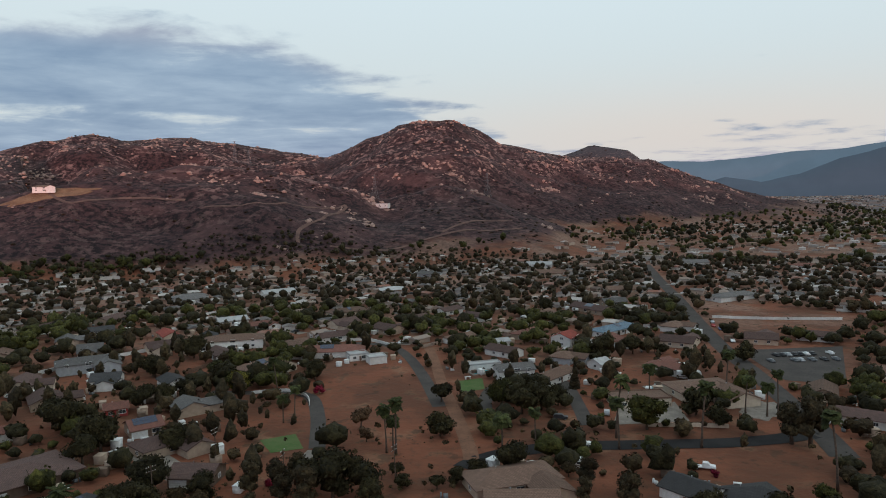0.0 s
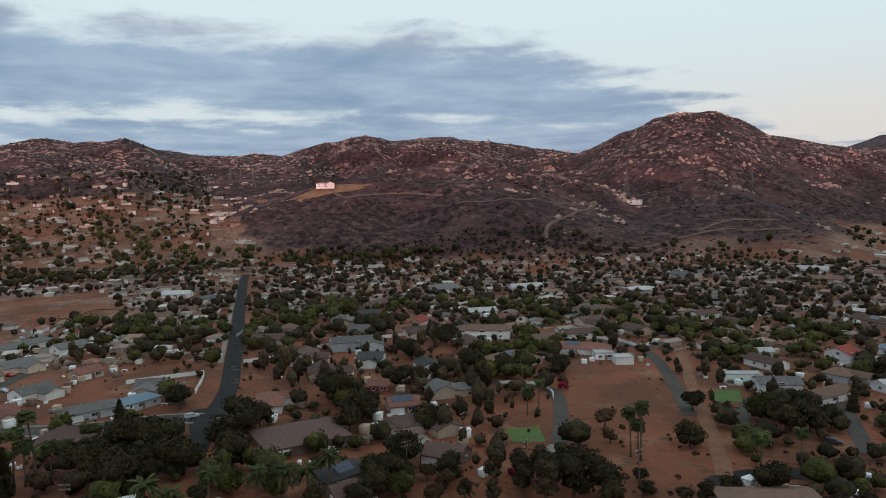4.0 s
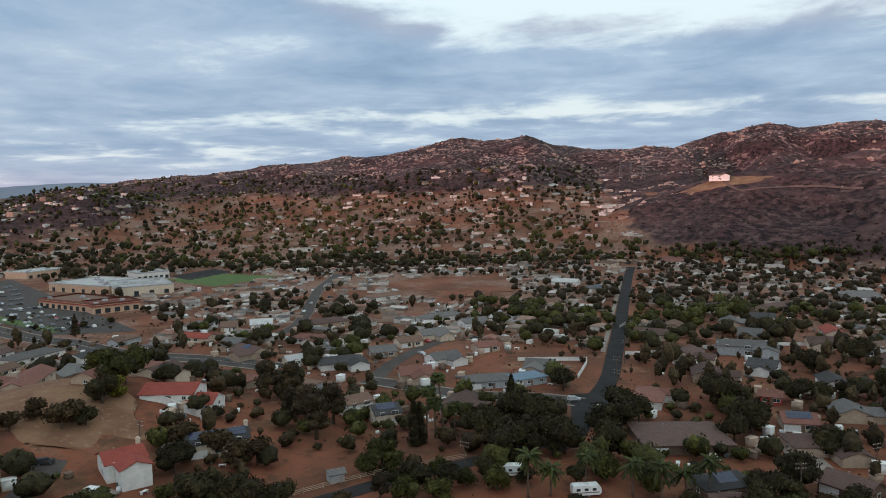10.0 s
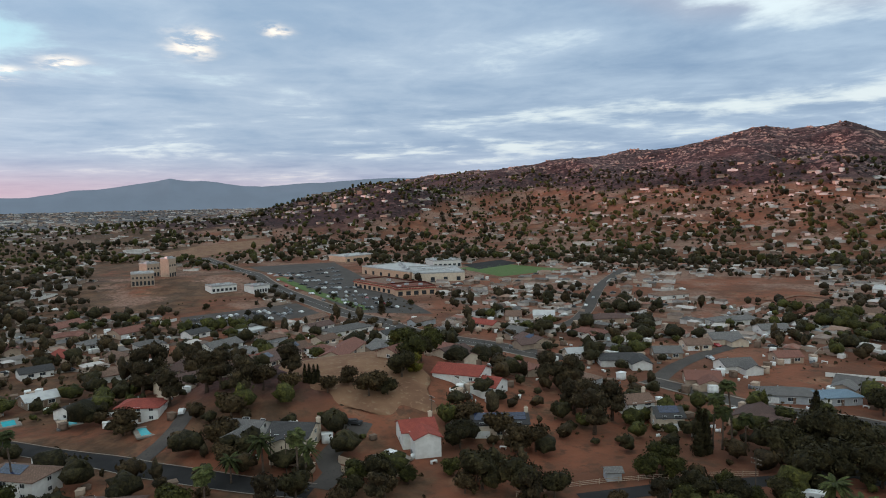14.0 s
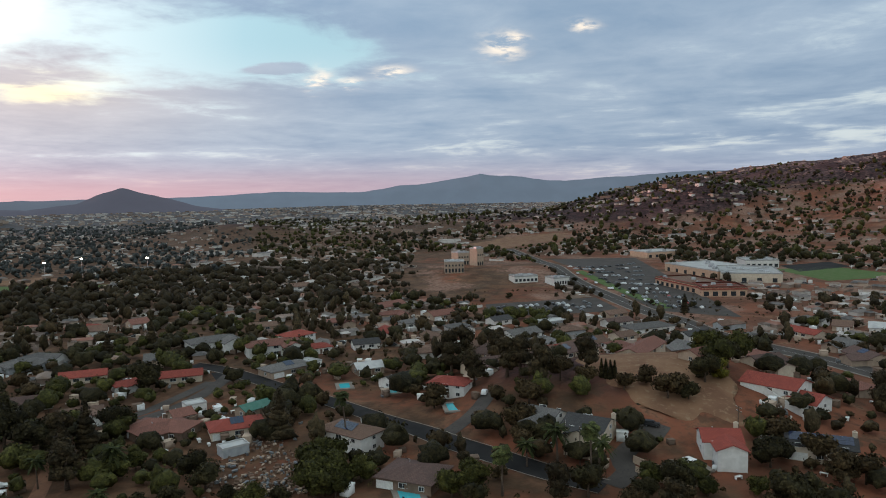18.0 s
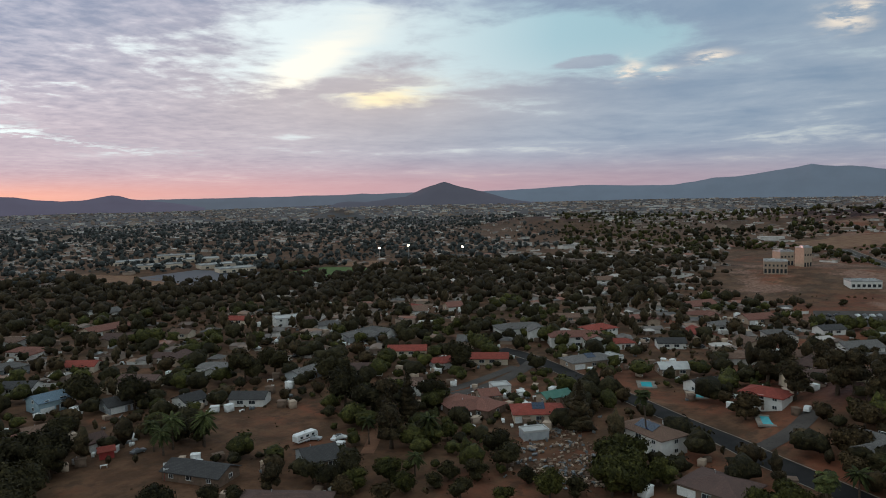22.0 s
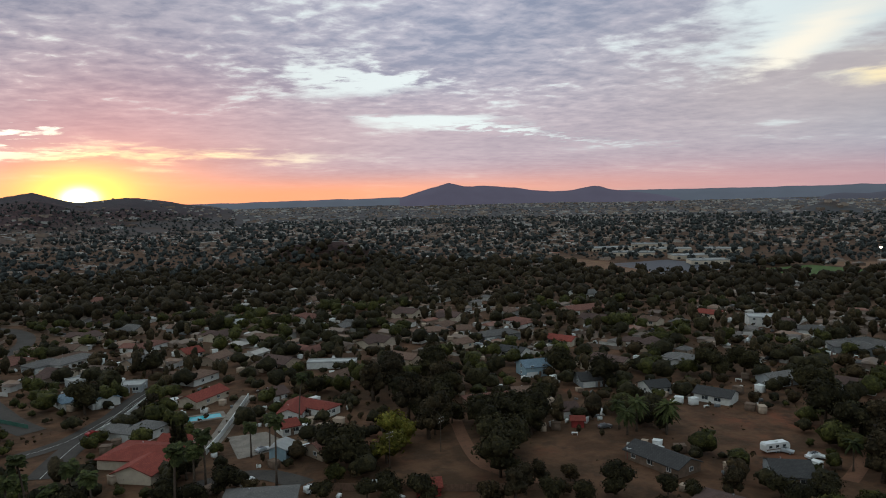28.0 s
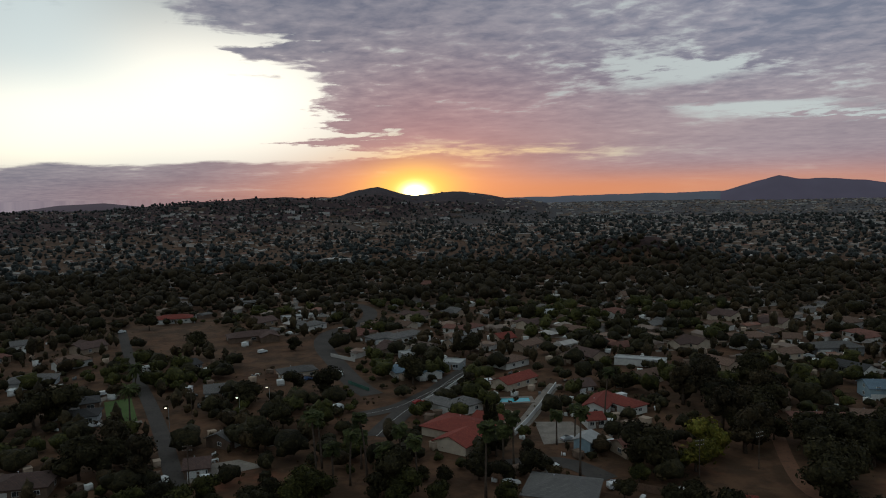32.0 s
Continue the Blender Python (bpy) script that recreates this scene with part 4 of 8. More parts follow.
def fence(points, tall=1.8, mat=None, label="brown board fence along the lot", name="fence", panel=3.0, style="board"):
    line = path_points(points, panel)
    p0 = line[0]
    ob = empty(name, p0.x, p0.y, ground_z(p0.x, p0.y), 0, label, "fence" if name != "garden_wall" else "wall")
    mat = mat or WOOD
    key = (mat.name, tall, style)
    if key not in PANEL_MESH:
        s = Solid()
        if style == "board":
            for k in range(6):
                s.box(k / 6 + 0.004, -0.025, 0.05, (k + 1) / 6 - 0.004, 0.025, tall - 0.04 * (k % 2))
            s.box(0, 0.025, 0.3, 1, 0.07, 0.42).box(0, 0.025, tall - 0.45, 1, 0.07, tall - 0.33)
        elif style == "rail":
            for z in (0.35, 0.8, 1.25):
                s.box(0, -0.03, z, 1, 0.03, z + 0.11)
        else:
            s.box(0, -0.1, -0.6, 1, 0.1, tall).box(0, -0.14, tall, 1, 0.14, tall + 0.08)
        post = Solid().box(-0.07, -0.07, -0.5, 0.07, 0.07, tall + 0.08).box(-0.09, -0.09, tall + 0.08, 0.09, 0.09, tall + 0.13)
        PANEL_MESH[key] = s.mesh("panel", mat), post.mesh("post", mat)
    board, post = PANEL_MESH[key]
    for a, b in zip(line, line[1:]):
        za, zb = ground_z(a.x, a.y), ground_z(b.x, b.y)
        d = b - a
        m = Matrix.Translation((a.x - p0.x, a.y - p0.y, za - ob.location.z)) @ Euler((0, -math.atan2(zb - za, d.length), math.atan2(d.y, d.x))).to_matrix().to_4x4() @ Matrix.Diagonal((d.length, 1, 1, 1))
        part("panel" if style != "rail" else "rail", board, ob, m)
        if style != "wall":
            part("post", post, ob, Matrix.Translation((a.x - p0.x, a.y - p0.y, za - ob.location.z)))
    return ob


def pool(x, y, turn, long=9.0, wide=4.5):
    z = ground_z(x, y) + 0.15
    ob = empty("swimming_pool", x, y, z, turn, "turquoise swimming pool with a pale concrete rim", "swimming pool", "garden pools")
    s = Solid()
    for x0, y0, x1, y1 in ((-long / 2 - 1.5, -wide / 2 - 1.5, long / 2 + 1.5, -wide / 2), (-long / 2 - 1.5, wide / 2, long / 2 + 1.5, wide / 2 + 1.5), (-long / 2 - 1.5, -wide / 2, -long / 2, wide / 2), (long / 2, -wide / 2, long / 2 + 1.5, wide / 2)):
        s.box(x0, y0, -0.4, x1, y1, 0.12)
    part("coping", s.mesh("coping", CONCRETE), ob)
    n, v = 14, []
    v = [(-long / 2 + long * i / n, -wide / 2 + wide * j / n, 0.02) for i in range(n + 1) for j in range(n + 1)]
    part("water", mesh_of("water", v, [(i * (n + 1) + j, (i + 1) * (n + 1) + j, (i + 1) * (n + 1) + j + 1, i * (n + 1) + j + 1) for i in range(n) for j in range(n)], WATER), ob)
    KEEP_CLEAR.append((x, y, long))
    return ob


POLE_BODY = Solid().tube([(0, 0, -0.5), (0, 0, 10.5)], [0.16, 0.11], 8).mesh("pole", BARK)
POLE_ARM = Solid().box(-1.3, -0.06, 0, 1.3, 0.06, 0.14).mesh("crossarm", BARK)
INSULATOR = Solid().tube([(0, 0, 0), (0, 0, 0.1), (0, 0, 0.2)], [0.05, 0.08, 0.04], 6).mesh("insulator", TRIM)


def power_pole(x, y, turn=0):
    ob = empty("power_pole", x, y, ground_z(x, y), turn, "tall brown wooden power pole with a crossarm", "power pole", "power poles")
    part("pole", POLE_BODY, ob)
    for z in (9.9, 8.8):
        arm = part("crossarm", POLE_ARM, ob, pose(0, 0.15, z))
        for k in (-1.15, -0.5, 0.5, 1.15):
            part("insulator", INSULATOR, arm, pose(k, 0, 0.14))
    return ob


def lamp_post(x, y, turn=0, lit=True, tall=7.0):
    ob = empty("street_lamp", x, y, ground_z(x, y), turn, "slim grey street lamp with a lit head" if lit else "slim grey street lamp", "street lamp", "street lamps")
    part("post", Solid().tube([(0, 0, -0.3), (0, 0, tall), (0.9, 0, tall + 0.4)], [0.1, 0.07, 0.05], 6).mesh("post", METAL), ob)
    part("head", Solid().box(0.6, -0.2, tall + 0.3, 1.3, 0.2, tall + 0.45).mesh("head", METAL), ob)
    part("bulb", Solid().box(0.65, -0.17, tall + 0.15, 1.25, 0.17, tall + 0.3).mesh("bulb", LAMP if lit else TRIM), ob)
    return ob


def pylon(x, y, turn, tall=34.0):
    """A lattice tower of a power line."""
    z = ground_z(x, y)
    ob = empty("transmission_tower", x, y, z, turn, "grey steel lattice transmission tower on the hill", "transmission tower", "towers of the power line")
    s = Solid()
    levels = [(0, 4.2), (0.3, 2.6), (0.55, 1.5), (0.75, 1.0), (1.0, 0.5)]
    for (a, ra), (b, rb) in zip(levels, levels[1:]):
        for sx, sy in ((-1, -1), (1, -1), (1, 1), (-1, 1)):
            s.tube([(sx * ra, sy * ra, a * tall), (sx * rb, sy * rb, b * tall)], [0.15, 0.14], 4)
            s.tube([(sx * ra, sy * ra, a * tall), (-sy * rb, sx * rb, b * tall)], [0.08, 0.08], 4)
            s.tube([(-sy * ra, sx * ra, a * tall), (sx * rb, sy * rb, b * tall)], [0.08, 0.08], 4)
    part("mast", s.mesh("mast", STEEL), ob)
    for h, w in ((0.70, 6.5), (0.82, 5.5), (0.94, 4.5)):
        part("arm", Solid().tube([(-w, 0, h * tall), (0, 0, h * tall + 0.9), (w, 0, h * tall)], [0.09, 0.16, 0.09], 4).tube([(-w, 0, h * tall), (w, 0, h * tall)], [0.08, 0.08], 4).mesh("arm", STEEL), ob)
    return ob


# ---- trees ----
def blob(rng, radius, squash, detail):
    """An uneven ball: corners and triangles."""
    bm = bmesh.new()
    bmesh.ops.create_icosphere(bm, subdivisions=detail, radius=1)
    off = rng.uniform(0, 100, 3)
    v = []
    for p in bm.verts:
        k = 1 + 0.55 * noise.noise(Vector((p.co.x * 1.7 + off[0], p.co.y * 1.7 + off[1], p.co.z * 1.7 + off[2]))) + 0.42 * noise.noise(Vector((p.co.x * 3.6 + off[1], p.co.y * 3.6 + off[2], p.co.z * 3.6)))
        v.append((p.co.x * radius * k, p.co.y * radius * k, p.co.z * radius * squash * k))
    f = [tuple(q.index for q in face.verts) for face in bm.faces]
    bm.free()
    return np.array(v), f


def sprays(rng, centres, radii, count, size, squash):
    """Small bent leaf sprays round the lobes of a crown."""
    v, f = [], []
    for _ in range(count):
        k = rng.integers(len(centres))
        d = rng.normal(size=3)
        d[2] = abs(d[2]) * 0.9 + rng.normal() * 0.35
        d /= np.linalg.norm(d)
        c = centres[k] + d * radii[k] * rng.uniform(0.62, 1.22) * np.array([1, 1, squash])
        a = rng.normal(size=3)
        a -= a.dot(d) * d * 0.5
        a *= size * rng.uniform(0.5, 1.2) / np.linalg.norm(a)
        b = np.cross(a, d + rng.normal(size=3) * 0.4)
        b *= size * 0.55 / max(np.linalg.norm(b), 1e-3)
        i = len(v)
        v += [c - a, c + b + d * size * 0.15, c + a, c - b + d * size * 0.1]
        f += [(i, i + 1, i + 2), (i, i + 2, i + 3)]
    return v, f


def crown(rng, tall, spread, base, lobes, count, detail=1, size=0.75, squash=0.8):
    centres, radii = [], []
    for k in range(lobes):
        ang, d = k * 2.4 + rng.uniform(0, 0.9), spread * 0.55 * math.sqrt((k + 0.2) / lobes)
        z = base + (tall - base) * (0.42 + 0.38 * rng.uniform(-1, 1) * (1 - 0.5 * d / spread)) if k else base + (tall - base) * 0.6
        radii.append(spread * rng.uniform(0.38, 0.55))
        centres.append(np.array([d * math.cos(ang), d * math.sin(ang), z]))
    v, f = [], []
    for c, r in zip(centres, radii):
        bv, bf = blob(rng, r * 0.76, squash, detail)
        i = len(v)
        v += list(bv + c)
        f += [tuple(q + i for q in t) for t in bf]
    sv, sf = sprays(rng, centres, radii, count, size, squash)
    i = len(v)
    return v + sv, f + [tuple(q + i for q in t) for t in sf]


def trunk(rng, tall, radius, limbs, spread):
    s = Solid()
    lean = rng.uniform(-0.08, 0.08, 2)
    s.tube([(0, 0, -0.6), (lean[0] * tall * 0.3, lean[1] * tall * 0.3, tall * 0.3), (lean[0] * tall, lean[1] * tall, tall * 0.7)], [radius * 1.3, radius * 0.9, radius * 0.4], 7)
    for k in range(limbs):
        a = k * 6.283 / limbs + rng.uniform(0, 0.6)
        z = tall * rng.uniform(0.28, 0.45)
        s.tube([(lean[0] * z, lean[1] * z, z), (spread * 0.3 * math.cos(a), spread * 0.3 * math.sin(a), z + tall * 0.18), (spread * 0.6 * math.cos(a), spread * 0.6 * math.sin(a), z + tall * 0.32)], [radius * 0.5, radius * 0.35, radius * 0.15], 5)
    return s.mesh("trunk", BARK, True)


TREES = {}
KINDS = {   # height, crown radius, crown base, lobes, sprays, leaf, word
    "oak": (8.5, 5.2, 1.6, 9, 1350, "oak", "broad dark-green oak tree in a yard"),
    "round": (6.5, 4.0, 0.9, 7, 1050, "oak", "round dense dark-green tree"),
    "fresh": (8.0, 4.8, 1.4, 9, 1350, "green", "leafy mid-green shade tree"),
    "olive": (6.5, 3.8, 1.0, 7, 1000, "olive", "dusty olive-coloured tree on dry soil"),
    "gum": (14.0, 4.6, 3.0, 11, 1200, "gum", "tall loose eucalyptus tree"),
    "lime": (7.5, 4.6, 1.2, 8, 950, "lime", "yellow-green leafy tree in a yard"),
    "shrub": (2.6, 2.0, 0.2, 5, 240, "olive", "low rounded garden shrub"),
    "bloom": (3.6, 3.0, 0.3, 6, 380, "bloom", "magenta bougainvillea bush in bloom"),
    "bare": (7.0, 3.8, 1.6, 7, 420, "dry", "brownish half-bare tree on dry soil"),
}
tree_rng = np.random.default_rng(5)
for kind, (tall, spread, base, lobes, count, leaf, word) in KINDS.items():
    for n in range(3):
        k = 0.9 + 0.1 * n
        v, f = crown(tree_rng, tall * k, spread, base, lobes + 1, int(count * 0.9), 2, 0.48 if tall > 4 else 0.30, 0.95 if kind == "gum" else 0.8)
        TREES[kind, n] = trunk(tree_rng, tall * k, 0.035 * tall, 4, spread * 0.8), mesh_of("crown", v, f, LEAF[leaf], True)


def cypress_crown(rng, tall, spread):
    v, f = [], []
    for k in range(9):
        z = tall * (0.06 + 0.1 * k)
        r = spread * (1.05 - (k / 9) ** 1.6) * rng.uniform(0.8, 1.15)
        bv, bf = blob(rng, r, tall * 0.1 / max(r, 0.1), 1)
        i = len(v)
        v += list(bv + np.array([rng.uniform(-0.15, 0.15), rng.uniform(-0.15, 0.15), z]))
        f += [tuple(q + i for q in t) for t in bf]
    for _ in range(420):
        k = rng.uniform(0, 1)
        a, r = rng.uniform(0, 6.283), spread * (1.08 - k ** 1.5) * rng.uniform(0.8, 1.15)
        c = np.array([r * math.cos(a), r * math.sin(a), tall * k])
        d = np.array([math.cos(a) * 0.3, math.sin(a) * 0.3, rng.uniform(0.3, 0.7)])
        b = np.array([-math.sin(a), math.cos(a), 0]) * 0.2
        i = len(v)
        v += [c - b, c + b, c + d]
        f += [(i, i + 1, i + 2)]
    return v, f


def palm_meshes(rng, tall, lean, feather):
    pts = [(lean * (k / 5) ** 2, 0, tall * k / 5 - 0.4) for k in range(6)]
    stem = Solid().tube(pts, [0.30, 0.22, 0.18, 0.17, 0.17, 0.2], 7).mesh("trunk", BARK, True)
    v, f = [], []
    top = np.array(pts[-1])
    for k in range(46 if feather else 40):
        a, lift = k * 2.399 + rng.uniform(0, 0.3), rng.uniform(-0.75, 1.1)
        reach = (2.7 if feather else 1.7) * rng.uniform(0.8, 1.15)
        out, side = np.array([math.cos(a), math.sin(a), 0]), np.array([-math.sin(a), math.cos(a), 0])
        spine = [top + out * reach * s * math.cos(lift * 0.6) + np.array([0, 0, reach * (s * math.sin(lift) - 0.55 * s * s)]) for s in (0.05, 0.4, 0.75, 1.0)]
        widths = (0.08, 0.38, 0.30, 0.04) if feather else (0.05, 0.25, 0.75, 0.35)
        i = len(v)
        for p, w in zip(spine, widths):
            v += [p - side * w - np.array([0, 0, w * 0.5]), p, p + side * w - np.array([0, 0, w * 0.5])]
        for j in range(3):
            q = i + 3 * j
            f += [(q, q + 3, q + 4, q + 1), (q + 1, q + 4, q + 5, q + 2)]
    return stem, mesh_of("crown", v, f, LEAF["palm"])


for n in range(3):
    v, f = cypress_crown(tree_rng, 9.0, 1.3 + 0.2 * n)
    TREES["cypress", n] = Solid().tube([(0, 0, -0.5), (0, 0, 3)], [0.22, 0.12], 6).mesh("trunk", BARK), mesh_of("crown", v, f, LEAF["oak"], True)
    v, f = cypress_crown(tree_rng, 13.0, 3.0 + 0.4 * n)
    TREES["pine", n] = Solid().tube([(0, 0, -0.5), (0, 0, 6)], [0.3, 0.15], 6).mesh("trunk", BARK), mesh_of("crown", v, f, LEAF["gum"], True)
    TREES["palm", n] = palm_meshes(tree_rng, 8.5 + 2.2 * n, 0.6 * n, False)
    TREES["date_palm", n] = palm_meshes(tree_rng, 5.5 + 1.2 * n, 0.3, True)
WORDS = {k: v[6] for k, v in KINDS.items()} | {"cypress": "narrow dark-green garden cypress tree", "pine": "tall pointed dark-green conifer", "palm": "tall slender green fan palm", "date_palm": "low feathery green garden palm"}
TREE_COUNT = [0]


def tree(kind, x, y, scale=1.0, wide=1.0):
    """One tree with trunk and crown, standing on the ground."""
    n = TREE_COUNT[0]
    TREE_COUNT[0] += 1
    stem, leafage = TREES[kind, n % 3]
    name = {"shrub": "shrub", "bloom": "flowering_bush", "palm": "palm_tree", "date_palm": "palm_tree"}.get(kind, "tree")
    ob = empty(name, x, y, ground_z(x, y), (n * 137.5) % 360, WORDS[kind], "palm tree" if "palm" in kind else "shrub" if kind in ("shrub", "bloom") else "tree", "palms of the gardens" if "palm" in kind else "trees of the gardens")
    ob.scale = (scale * wide, scale * wide, scale)
    part("trunk", stem, ob)
    part("crown", leafage, ob)
    KEEP_CLEAR.append((x, y, 3.0 * scale * wide))
    return ob
# ---- larger buildings ----
def hall(x, y, long, wide, turn, tall, wall, label, roof="white", bays=6, units=3, band=None):
    """A flat-roofed commercial block with openings, a coloured band and roof units."""
    ob = empty("building", x, y, ground_z(x, y), turn, label, "building")
    part("wall", Solid().box(-long / 2, -wide / 2, -2, long / 2, wide / 2, tall).mesh("wall", WALLS[wall]), ob)
    part("roof", flat_roof(long, wide, tall, ROOFS[roof], 0.9), ob)
    if band:
        s = Solid()
        a, b = long / 2 + 0.9, wide / 2 + 0.9
        s.add([(-a, -b, tall - 1.2), (a, -b, tall - 1.2), (a, b, tall - 1.2), (-a, b, tall - 1.2), (-a + 2.5, -b + 2.5, tall + 1.0), (a - 2.5, -b + 2.5, tall + 1.0), (a - 2.5, b - 2.5, tall + 1.0), (-a + 2.5, b - 2.5, tall + 1.0)],
              [(0, 1, 5, 4), (1, 2, 6, 5), (2, 3, 7, 6), (3, 0, 4, 7), (3, 2, 1, 0)])
        part("roof_edge", s.mesh("roof_edge", ROOFS[band]), ob, label="sloping red tile edge")
    for k in range(bays):
        wx = (k + 0.5) / bays * long - long / 2
        for side in (-1, 1):
            part("opening", Solid().box(-min(1.7, long / bays * 0.3), -0.08, 0, min(1.7, long / bays * 0.3), 0.08, min(3.2, tall * 0.5)).mesh("opening", GLASS), ob, pose(wx, side * (wide / 2 + 0.05), 0.4 if tall < 7 else 0.2))
            if tall > 7:
                part("opening", Solid().box(-long / bays * 0.22, -0.06, 0, long / bays * 0.22, 0.06, 1.5).mesh("opening", GLASS), ob, pose(wx, side * (wide / 2 + 0.05), tall * 0.58))
    for k in range(units):
        part("roof_unit", Solid().box(-1.6, -1.1, 0, 1.6, 1.1, 1.5, 0.1).mesh("roof_unit", METAL), ob, pose(((k * 37) % 100 / 100 - 0.5) * long * 0.8, ((k * 61) % 100 / 100 - 0.5) * wide * 0.7, tall + 0.12))
    HOUSES.append((x, y, max(long, wide) / 2 + 3))
    return ob


def flood_light(x, y, turn, tall=16.0):
    ob = empty("floodlight", x, y, ground_z(x, y), turn, "tall sports floodlight, switched on", "floodlight", "stadium floodlights")
    part("mast", Solid().tube([(0, 0, -1), (0, 0, tall)], [0.25, 0.14], 6).mesh("mast", METAL), ob)
    part("lamp_bank", Solid().box(-2.0, -0.2, 0, 2.0, 0.2, 1.3).mesh("lamp_bank", LAMP), ob, pose(0, 0, tall))
    return ob


SCRAP = [Solid().box(-0.5, -0.5, 0, 0.5, 0.5, 1, 0.04).mesh(n, mat) for n, mat in (("metal_sheet", WALLS["tan"]), ("wooden_box", WALLS["brown"]), ("board", WOOD), ("dark_box", CAR["grey"]))]


def scrap_heap(x, y, seed, size):
    """Loose scrap: sheets, boxes and boards lying on one another."""
    rng = np.random.default_rng(seed)
    ob = empty("scrap_pile", x, y, ground_z(x, y), seed * 40 % 360, "untidy pile of dull sheet metal, boards and boxes", "scrap pile", "scrap yard")
    for k in range(46):
        px, py = rng.normal(0, size * 0.5, 2)
        m = Matrix.LocRotScale((px, py, rng.uniform(-0.1, 0.4)), Euler((rng.uniform(-0.25, 0.25), rng.uniform(-0.2, 0.2), rng.uniform(0, 6.28))), (rng.uniform(0.3, 1.7), rng.uniform(0.25, 0.9), rng.uniform(0.1, 0.8)))
        part(("metal_sheet", "wooden_box", "board", "dark_box")[k % 4], SCRAP[k % 4], ob, m)
    return ob
# ---- what stands where ----
# ---- roads ----
road([(-136, 152), (-140, 166), (-156, 195), (-172, 226), (-199, 266), (-232, 314), (-293, 402), (-373, 518), (-400, 561)], 7.5, BLACKTOP, label='dark fresh asphalt road running straight to the hills')
road([(-144, 175), (-142, 164), (-142, 149), (-145, 127), (-149, 108), (-150, 95), (-151, 80)], 6.0, BLACKTOP, label='narrow dark asphalt lane beside a tan rail fence')
road([(-160, 194), (-172, 189), (-192, 173), (-210, 165), (-229, 159), (-239, 155)], 9.0, ASPHALT, label='wide grey residential street with parked cars', kerb=True)
road([(-237, 159), (-252, 177), (-267, 203), (-281, 238)], 7.0, ASPHALT, label='grey residential side street')
road([(-276, 246), (-304, 258), (-317, 277), (-327, 307)], 4.0, CONCRETE, name='driveway', label='pale curving concrete driveway')
road([(-914, -27), (-727, 13), (-595, 29), (-507, 53), (-439, 71), (-413, 83), (-372, 93), (-345, 106), (-322, 121), (-297, 133), (-281, 140)], 13, ASPHALT, label='broad grey avenue past the shopping centre', kerb=True, lines=True)
road([(-586, 355), (-509, 291), (-449, 249), (-400, 217), (-367, 192), (-351, 172)], 8, ASPHALT, label='grey street bending up the slope', kerb=True)
road([(4, 187), (9, 193), (20, 199), (35, 202), (50, 202), (66, 202), (81, 202), (95, 204), (106, 207), (111, 209)], 7.5, BLACKTOP, label='dark asphalt road with pale gravel shoulders', kerb=False)
road([(191, 673), (169, 555), (155, 473), (137, 378), (127, 322), (122, 276), (117, 240), (113, 214), (108, 189)], 8, ASPHALT, label='long straight grey road up the valley')
road([(-18, 374), (-8, 332), (-2, 272), (3, 231), (6, 200), (6, 193)], 4.5, TRACK, name='track', label='straight dirt track beside the open field')
road([(-46, 353), (-28, 344), (-18, 321), (-10, 286), (-3, 243)], 5, ASPHALT, label='grey driveway round the open field', name='driveway')
road([(-91, 268), (-75, 266), (-62, 267), (-51, 259), (-44, 235), (-39, 205)], 5, ASPHALT, label='dark curving driveway edged with pale stone', name='driveway')
road([(-96, 211), (-84, 198), (-74, 188), (-64, 181)], 9, CONCRETE, name='driveway', label='pale concrete driveway before a brown house')
road([(-43, 183), (-41, 194), (-39, 203)], 5, CONCRETE, name='driveway', label='pale concrete garden path')
road([(44, 220), (45, 240), (45, 270), (37, 277), (19, 268), (13, 246), (14, 222)], 5, ASPHALT, label='grey looping driveway round dark oaks', name='driveway')
road([(-298, -150), (-288, -129), (-264, -97), (-248, -74), (-231, -53), (-216, -35), (-204, -23), (-192, -8), (-183, 5), (-176, 18)], 8, BLACKTOP, kerb=True, label='dark asphalt road descending between the lots')
road([(-211, -26), (-221, -20), (-230, -16), (-238, -14)], 6, ASPHALT, label='grey side street with a closed end')
road([(-177, 20), (-185, 25), (-193, 24), (-203, 31), (-210, 38), (-213, 29)], 6, ASPHALT, label='grey looping driveway below the red-roofed house', name='driveway')
road([(-215, -142), (-232, -135), (-254, -131), (-271, -129)], 5, ASPHALT, label='grey lane into the trees')
road([(206, -399), (173, -340), (144, -290), (117, -245), (97, -210), (84, -186), (75, -171)], 5, ASPHALT, label='grey-brown lane between dark gardens')
road([(40, -261), (49, -277), (63, -311), (78, -351), (81, -383), (68, -413), (68, -446), (78, -474), (98, -496)], 9, ASPHALT, label='wide grey road in a double bend')
road([(40, -237), (29, -245), (19, -263), (7, -286)], 7, ASPHALT, label='grey two-lane road between trees', lines=True)
road([(32, -215), (27, -236), (19, -258), (11, -283), (4, -300)], 8, ASPHALT, label='grey two-lane road between trees', lines=True)
road([(-11, -218), (-17, -234), (-24, -257), (-30, -274)], 5, CONCRETE, name='driveway', label='pale concrete lane along a low wall')
road([(-0, -188), (-9, -192), (-17, -194), (-26, -191), (-33, -181)], 7, ASPHALT, label='dark asphalt yard road')
road([(-98, -241), (-90, -215), (-83, -189), (-81, -172), (-88, -159), (-98, -146)], 4, TRACK, name='track', label='bare dirt track across the open lot', lift=0.08)
road([(-223, -132), (-237, -126), (-262, -124), (-283, -126)], 6, ASPHALT, label='grey lane into the trees')
